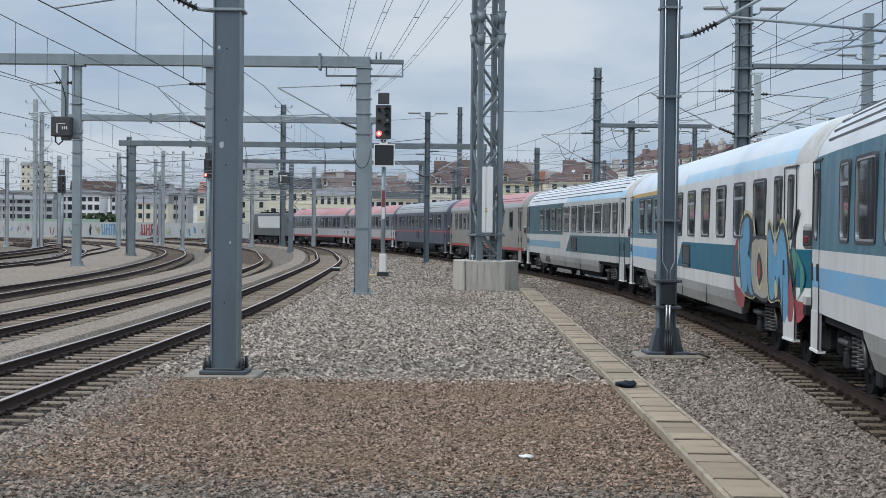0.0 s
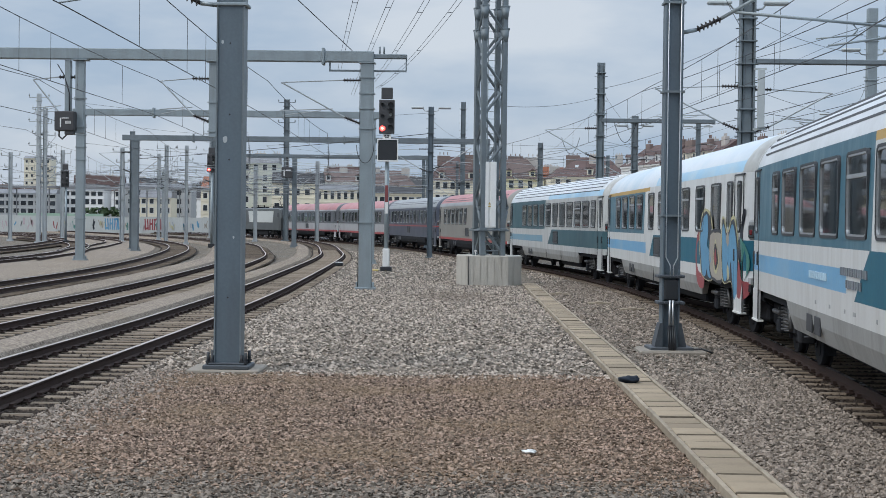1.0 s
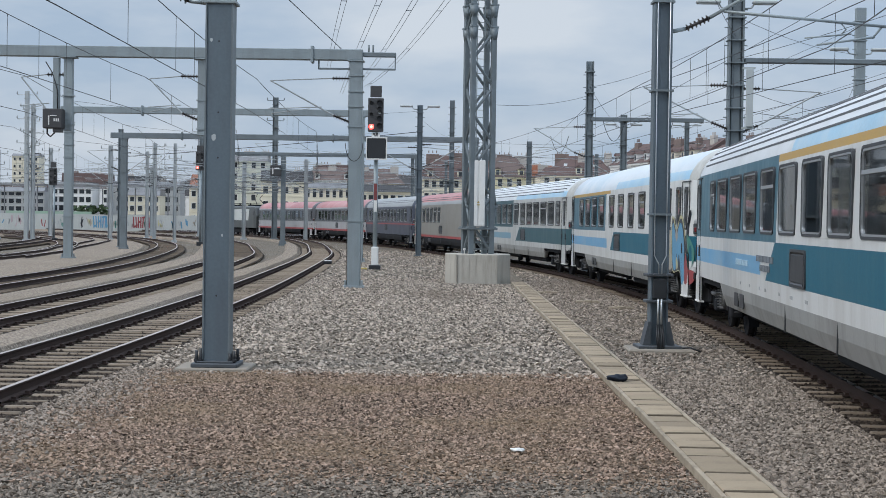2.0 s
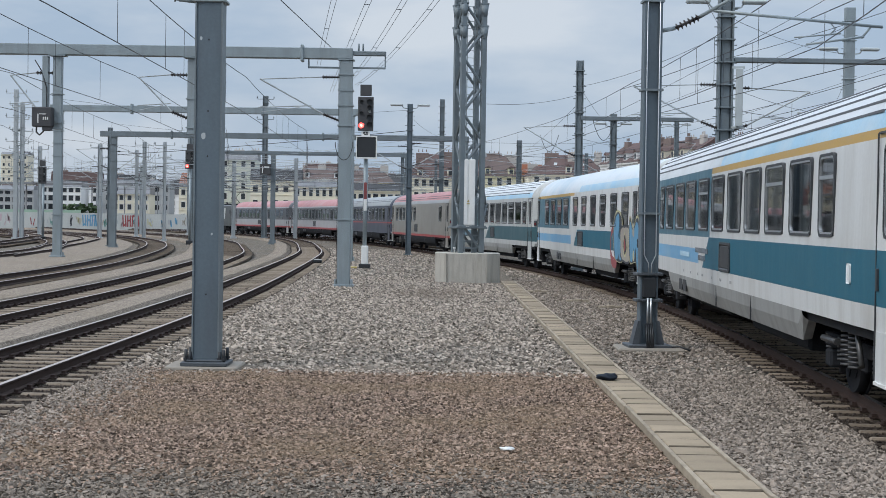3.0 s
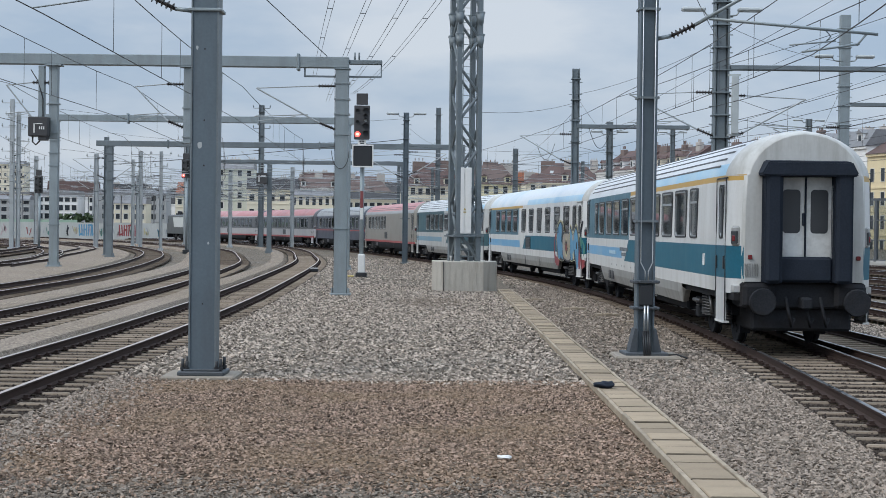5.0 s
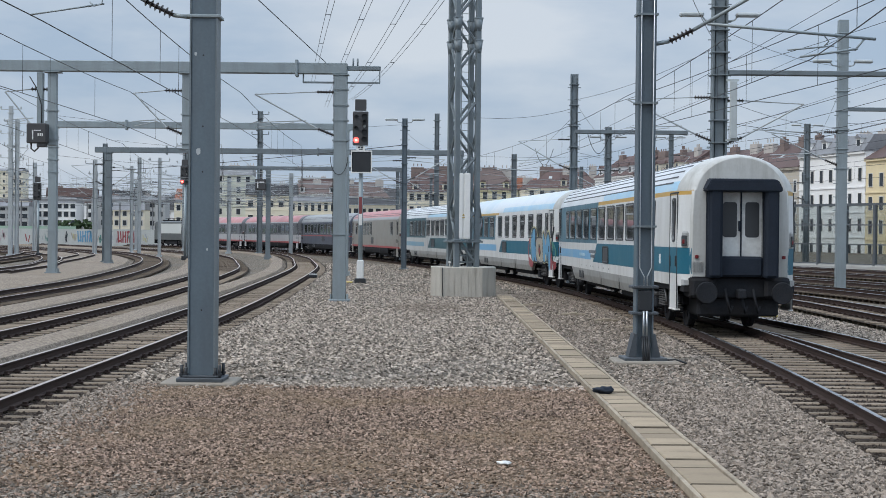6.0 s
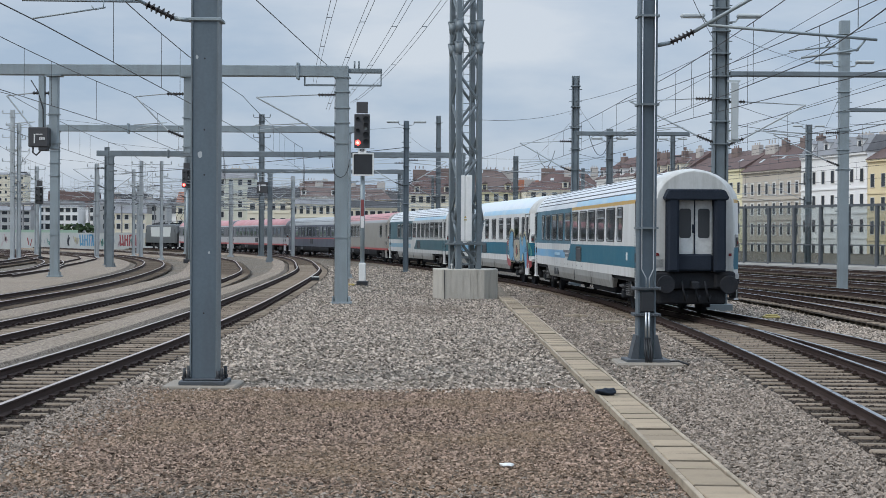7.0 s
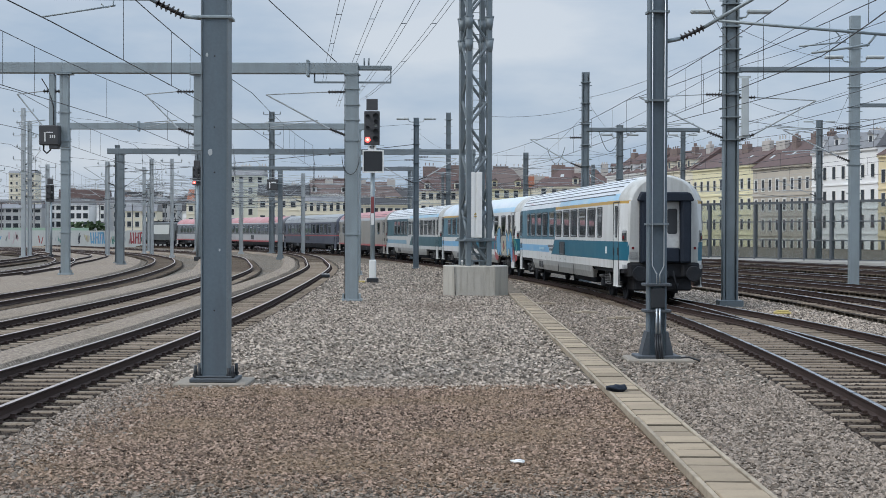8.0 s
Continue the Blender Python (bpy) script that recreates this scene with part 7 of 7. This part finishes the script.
# rows ahead
house(23, 402, -12, 20, 14, 15.0, 20.6, 4, 7, F["cream"], RED_TILE, "cream town house with a dark red hipped roof and dormer", 1.2, 2.0, False, 1, False, 3, 0, 1, 2, 6.0)
house(8, 405, 6, 13, 14, 14.5, 20.4, 4, 5, F["pale_yellow"], TILE_BROWN, "pale yellow town house with a brown hipped roof and dormers", 1.2, 2.0, False, 1, False, 3, 0, 2, 0, 4.0)
house(-11, 398, 2, 16, 14, 13.6, 20.2, 4, 8, F["cream"], RED_TILE, "cream corner house with a tall red hipped roof", 1.1, 1.8, False, 1, False, 2, 0, 2, 0, 5.5)
house(-30, 430, 2, 17, 15, 10.5, 12.6, 3, 8, F["cream"], DARK_ROOF, "low cream building with a flat dark roof", 1.4, 1.4, False, 1, True, 1)
house(-33, 462, 3, 17, 14, 13.5, 18.5, 3, 5, F["yellow"], TILE_BROWN, "yellow house with a brown pitched roof", 1.2, 1.6, False, 1, False, 2, 0, 0, 1, 4.5)
house(-46, 450, 2, 16, 15, 11.8, 13.4, 3, 8, F["cream"], GREY_ROOF, "long cream hall with tall narrow windows", 1.0, 2.4, False, 1, True, 1)
house(-52, 500, 2, 20, 15, 15.5, 20.0, 4, 7, F["white"], TILE_BROWN, "white house with a brown pitched roof behind a hall", 1.2, 1.8, False, 1, False, 3, 0, 2, 0, 4.0)
house(-62, 470, 3, 16, 15, 14.0, 17.6, 3, 5, F["cream"], DARK_ROOF, "cream corner house with a dark mansard roof and skylights", 1.5, 2.0, False, 1, True, 2, 0, 0)
house(-74, 486, 3, 12, 15, 21.0, 24.0, 6, 4, F["greenish"], GREY_ROOF, "tall greenish-cream house with a grey roof", 1.3, 1.9, True, 1, True, 3)
house(-90, 500, 3, 15, 14, 12.5, 17.0, 3, 5, F["cream"], ORANGE_TILE, "cream house with an orange tile roof", 1.3, 1.8, True, 1, False, 2)
house(-104, 470, 3, 10, 12, 9.0, 11.5, 3, 4, F["cream"], GREY_ROOF, "small cream house with a flat grey roof", 1.2, 1.6, True, 1, True, 1)
house(-125, 530, 3, 26, 14, 13.0, 15.0, 4, 9, F["grey"], GREY_ROOF, "grey office block with a flat roof", 1.6, 1.8, False, 1, True, 2)
house(-142, 520, 3, 14, 14, 12.0, 14.0, 4, 6, F["white"], GREY_ROOF, "white block with balconies", 1.6, 1.8, False, 1, True, 1)
house(-162, 510, 3, 20, 14, 10.5, 12.0, 4, 8, F["grey"], GREY_ROOF, "grey apartment block with deep balconies", 1.8, 1.7, False, 1, True, 1)
house(-190, 540, 4, 28, 14, 9.5, 11.0, 3, 9, F["beige"], GREY_ROOF, "low beige rendered apartment block", 1.6, 1.6, False, 1, True, 2)
house(-232, 560, 5, 45, 16, 18.0, 20.0, 5, 12, F["rose"], GREY_ROOF, "far rose-grey apartment block", 1.6, 1.6, False, 1, True, 4)
house(-186, 620, 3, 11, 11, 27.0, 28.0, 9, 5, F["cream"], GREY_ROOF, "far tall cream tower block with a flat roof", 0.8, 1.1, False, 1, True, 1)
# varied rows of houses further back
ROWS = ((-78, 46, 560, 13.0, 14.0, 18.0), (-262, -80, 620, 15.0, 9.0, 15.0), (-8, 34, 470, 14.0, 14.5, 17.0))
for x0, x1, y0, step, e0, e1 in ROWS:
    x = x0
    while x < x1:
        w = step * random.uniform(0.8, 1.4)
        e = random.uniform(e0, e1)
        kind = random.choice(("cream", "pale_yellow", "white", "rose", "greenish", "grey", "cream"))
        tile, word = random.choice(((RED_TILE, "dark red tile"), (RED_TILE, "dark red tile"), (DARK_ROOF, "dark slate"), (GREY_ROOF, "grey sheet"), (ORANGE_TILE, "orange tile")) if y0 > 500 else ((RED_TILE, "dark red tile"), (GREY_ROOF, "grey sheet"), (TILE_BROWN, "brown tile")))
        house(x, y0 + random.uniform(-18, 18), random.choice((-14, -4, 3, 9)), w, 13, e, e + random.uniform(3.0, 6.5), 4, max(3, int(w / 3.2)), F[kind], tile,
              "far " + kind.replace("_", " ") + " rendered house with a " + word + " roof", 1.3, 1.9, True, 1, random.random() < 0.3, 2, 0, random.choice((0, 2, 3)), random.choice((0, 1)), random.choice((0.0, 3.5)))
        x += w + random.choice((0, 0, 0.5, 2.0))
# dark viaduct line and trees before the far houses
bm = bmesh.new()
box(bm, -190, -75, 450, 454, 11.2, 11.9)
for k in range(12):
    box(bm, -188 + k * 10, -187.7 + k * 10, 452, 452.3, 0, 11.2)
tagged(part("footbridge", bm, GREY_ROOF), "dark long bridge far across the yard", "bridge")
HEDGE = mat("far_hedge_leaves", (0.045, 0.075, 0.03), 0.9, 0, 0.4, 1.5, 8)
bm = bmesh.new()
for k in range(420):
    x, y = random.uniform(-66, -60), random.uniform(255, 258)
    z = random.uniform(0.0, 4.2) + 0.8 * noise.noise((x * 0.2, y * 0.2, 0))
    r = random.uniform(0.2, 0.5)
    a = Vector((random.uniform(-1, 1), random.uniform(-1, 1), random.uniform(-1, 1))).normalized()
    u = a.orthogonal().normalized() * r
    v = a.cross(u).normalized() * r
    p = Vector((x, y, z))
    bm.faces.new([bm.verts.new(q) for q in (p - u, p + v, p + u, p - v)])
tagged(part("bush", bm, HEDGE), "small dark green bush behind the yard wall", "bush", kind="stuff")
MINT = mat("mint_green_boards", (0.30, 0.42, 0.32), 0.8, 0, 0.1, 0.5, 6, 0, (0.36, 0.42, 0.36), 0.5, 0.6)
bm = bmesh.new()
box(bm, -76, -61.5, 250.0, 250.15, -0.2, 3.05)
tagged(part("board_fence", bm, MINT), "pale mint green board fence behind a wall", "fence")
# ---- loose stones: crushed ballast near the eye ----
STONE = mat("ballast_stone", (0.315, 0.266, 0.22), 0.92, 0, 0.15, 6, 60, 0, None, 0, 0, island=0.78, spec=0.15)
STONE_BROWN = mat("gravel_stone", (0.25, 0.18, 0.137), 0.92, 0, 0.15, 6, 60, 0, (0.26, 0.187, 0.12), 0.45, 0.85, island=0.78, spec=0.15)

STONE_DARK = mat("dusty_ballast_stone", (0.245, 0.203, 0.166), 0.92, 0, 0.15, 6, 60, 0, None, 0, 0, island=0.6, spec=0.15)


STONE_VERGE = mat("dark_verge_stone", (0.19, 0.158, 0.128), 0.92, 0, 0.15, 6, 60, 0, None, 0, 0, island=0.7, spec=0.15)
STONE_BED = mat("oily_bed_stone", (0.06, 0.047, 0.038), 0.92, 0, 0.15, 6, 60, 0, None, 0, 0, island=0.6, spec=0.15)


def stones(name, label, material, spots, sizes, seed):
    """Many small angular stones in one mesh."""
    rng = np.random.default_rng(seed)
    n = len(spots)
    base = np.array([(1, 0, 0), (-1, 0, 0), (0, 1, 0), (0, -1, 0), (0, 0, 1), (0, 0, -1)], float)
    tri = np.array([(0, 2, 4), (2, 1, 4), (1, 3, 4), (3, 0, 4), (2, 0, 5), (1, 2, 5), (3, 1, 5), (0, 3, 5)])
    v = base[None] * rng.uniform(0.55, 1.3, (n, 6, 1)) + rng.uniform(-0.38, 0.38, (n, 6, 3))
    v *= sizes[:, None, None] * np.stack([np.ones(n), rng.uniform(0.6, 1, n), rng.uniform(0.45, 0.8, n)], 1)[:, None]
    a, b = rng.uniform(0, 2 * np.pi, n), rng.uniform(-0.5, 0.5, n)
    ca, sa, cb, sb = np.cos(a), np.sin(a), np.cos(b), np.sin(b)
    x, y, z = v[..., 0], v[..., 1], v[..., 2]
    y, z = y * cb[:, None] - z * sb[:, None], y * sb[:, None] + z * cb[:, None]
    x, y = x * ca[:, None] - y * sa[:, None], x * sa[:, None] + y * ca[:, None]
    v = np.stack([x + spots[:, :1], y + spots[:, 1:2], z + spots[:, 2:3]], 2)
    me = bpy.data.meshes.new(name)
    me.vertices.add(n * 6)
    me.vertices.foreach_set("co", v.reshape(-1).astype(np.float32))
    f = (tri[None] + 6 * np.arange(n)[:, None, None]).reshape(-1, 3)
    me.loops.add(len(f) * 3)
    me.loops.foreach_set("vertex_index", f.reshape(-1).astype(np.int32))
    me.polygons.add(len(f))
    me.polygons.foreach_set("loop_start", np.arange(len(f), dtype=np.int32) * 3)
    me.shade_flat()
    me.update(calc_edges=True)
    me.validate()
    me.materials.append(material)
    return tagged(new(name, me), label, "stones", kind="stuff")


def scatter(n, y0, y1, seed, clear=True, left=-1e9):
    """Spots in the wedge of ground ahead, clear of the channel, rails' tops and footings."""
    rng = np.random.default_rng(seed)
    y = np.sqrt(rng.uniform(y0 ** 2, y1 ** 2, n))
    x = rng.uniform(-0.325, 0.325, n) * y
    k = np.abs(x - (2.555 - 0.0035 * (y - 13))) > 0.30
    k &= ~((np.abs(x + 3.72) < 0.6) & (np.abs(y - 23.22) < 0.6)) & ~((np.abs(x - 3.82) < 0.64) & (np.abs(y - 27.8) < 0.62))
    k &= ~((np.abs(x - 0.86) < 1.3) & (np.abs(y - 57.2) < 1.3))
    xt = np.interp(y, xyT[:, 1], xyT[:, 0])
    xl = np.interp(y, PATHS["L1"][0][:, 1], PATHS["L1"][0][:, 0])
    k &= (x > xl - 1.2) & (x < xt + 1.5)
    on_bed = (x > xt - 1.4) | (x < xl + 1.4)
    z = np.where(on_bed, -0.045, 0.0) + rng.uniform(-0.012, 0.02, n)
    s = np.stack([x, y, z], 1)
    return s[k], on_bed[k]


sp, bed = scatter(130000, 12.2, 23.2, 11)
edge_y = 22.9 + 0.5 * np.sin(sp[:, 0] * 1.3) * 0.3
mixed = np.random.default_rng(8).normal(0, 0.55, len(sp))
brown = (sp[:, 1] < edge_y) & ~bed & (sp[:, 0] < 2.6) & (sp[:, 1] > 13.4 + mixed) & (sp[:, 0] > -4.5 + 0.6 * mixed)
rng = np.random.default_rng(5)
stones("gravel_stones", "loose brown gravel stones", STONE_BROWN, sp[brown], rng.uniform(0.012, 0.032, brown.sum()), 21)
verge = ~brown & ~bed & (sp[:, 1] < 15.0) & (sp[:, 0] < 2.6)
east = ~brown & ~verge & ((sp[:, 0] > 2.6) | bed | (sp[:, 0] < -4.0))
under, east = east & bed, east & ~bed
stones("bed_stones", "brown oily stones between the sleepers", STONE_BED, sp[under], rng.uniform(0.015, 0.035, under.sum()), 28)
stones("dusty_ballast_stones", "loose dusty dark ballast stones", STONE_DARK, sp[east], rng.uniform(0.015, 0.04, east.sum()), 22)
stones("verge_stones", "loose dark grey ballast stones before the gravel", STONE_VERGE, sp[verge], rng.uniform(0.015, 0.034, verge.sum()), 31)
west = ~brown & ~east & ~under & ~verge
stones("ballast_stones", "loose grey ballast stones", STONE, sp[west], rng.uniform(0.015, 0.04, west.sum()), 25)
sp, bed = scatter(140000, 22.4, 60, 12)
smudge = ((sp[:, 0] + 0.4) / 1.3) ** 2 + ((sp[:, 1] - 47.5) / 3.4) ** 2 + 0.5 * np.sin(sp[:, 0] * 7) * np.sin(sp[:, 1] * 3) < 0.8
east = (sp[:, 0] > 2.6) | bed | smudge
stones("ballast_stones", "loose grey ballast stones", STONE, sp[~east], rng.uniform(0.02, 0.055, (~east).sum()), 23)
stones("bed_stones", "brown oily stones between the sleepers", STONE_BED, sp[bed], rng.uniform(0.02, 0.045, bed.sum()), 29)
east &= ~bed
stones("dusty_ballast_stones", "loose dusty dark ballast stones", STONE_DARK, sp[east], rng.uniform(0.02, 0.055, east.sum()), 26)
sp, bed = scatter(16000, 23.4, 60, 13)
stones("ballast_stones", "larger loose grey ballast stones", STONE, sp[~bed], rng.uniform(0.03, 0.048, (~bed).sum()), 24)
sp, bed = scatter(60000, 59, 115, 14)
stones("ballast_stones", "loose grey ballast stones further off", STONE, sp[~bed], rng.uniform(0.04, 0.075, (~bed).sum()), 27)

rng = np.random.default_rng(17)
ey = rng.uniform(30, 82, 26000)
east_track, _ = spline([(13.3, 10), (13.4, 30), (13.4, 47), (13.2, 55), (12.6, 63), (10.6, 80), (6.8, 102)], 1.0)
ex0 = np.maximum(np.interp(ey, bxy[:, 1], bxy[:, 0], right=-50), np.interp(ey, xyT[:, 1], xyT[:, 0])) + 1.45
ex1 = np.interp(ey, east_track[:, 1], east_track[:, 0]) - 1.45
ex = ex0 + (ex1 - ex0) * rng.uniform(0, 1, len(ey))
ok = (ex1 > ex0 + 0.2) & ~((np.abs(ex - 9.6) < 0.5) & (np.abs(ey - 51.6) < 0.5))
spots = np.stack([ex, ey, np.full(len(ey), -0.15) + rng.uniform(-0.01, 0.02, len(ey))], 1)[ok]
stones("yard_stones", "loose grey ballast stones between yard tracks", STONE, spots, rng.uniform(0.025, 0.06, len(spots)), 33)


def motions():
    times = [i * 0.5 for i in range(17)]
    for ob, start, length in TRAIN:
        walk(ob, [(t, on_rails(rear_at(t) + start, length)) for t in times])
    spin = [i * 0.1 for i in range(81)]
    for ob, y in WHEELS:
        walk(ob, [(t, Matrix.Translation((0, y, 0.46)) @ Matrix.Rotation(-(rear_at(t) - rear_at(0)) / 0.46, 4, "X")) for t in spin])


motions()
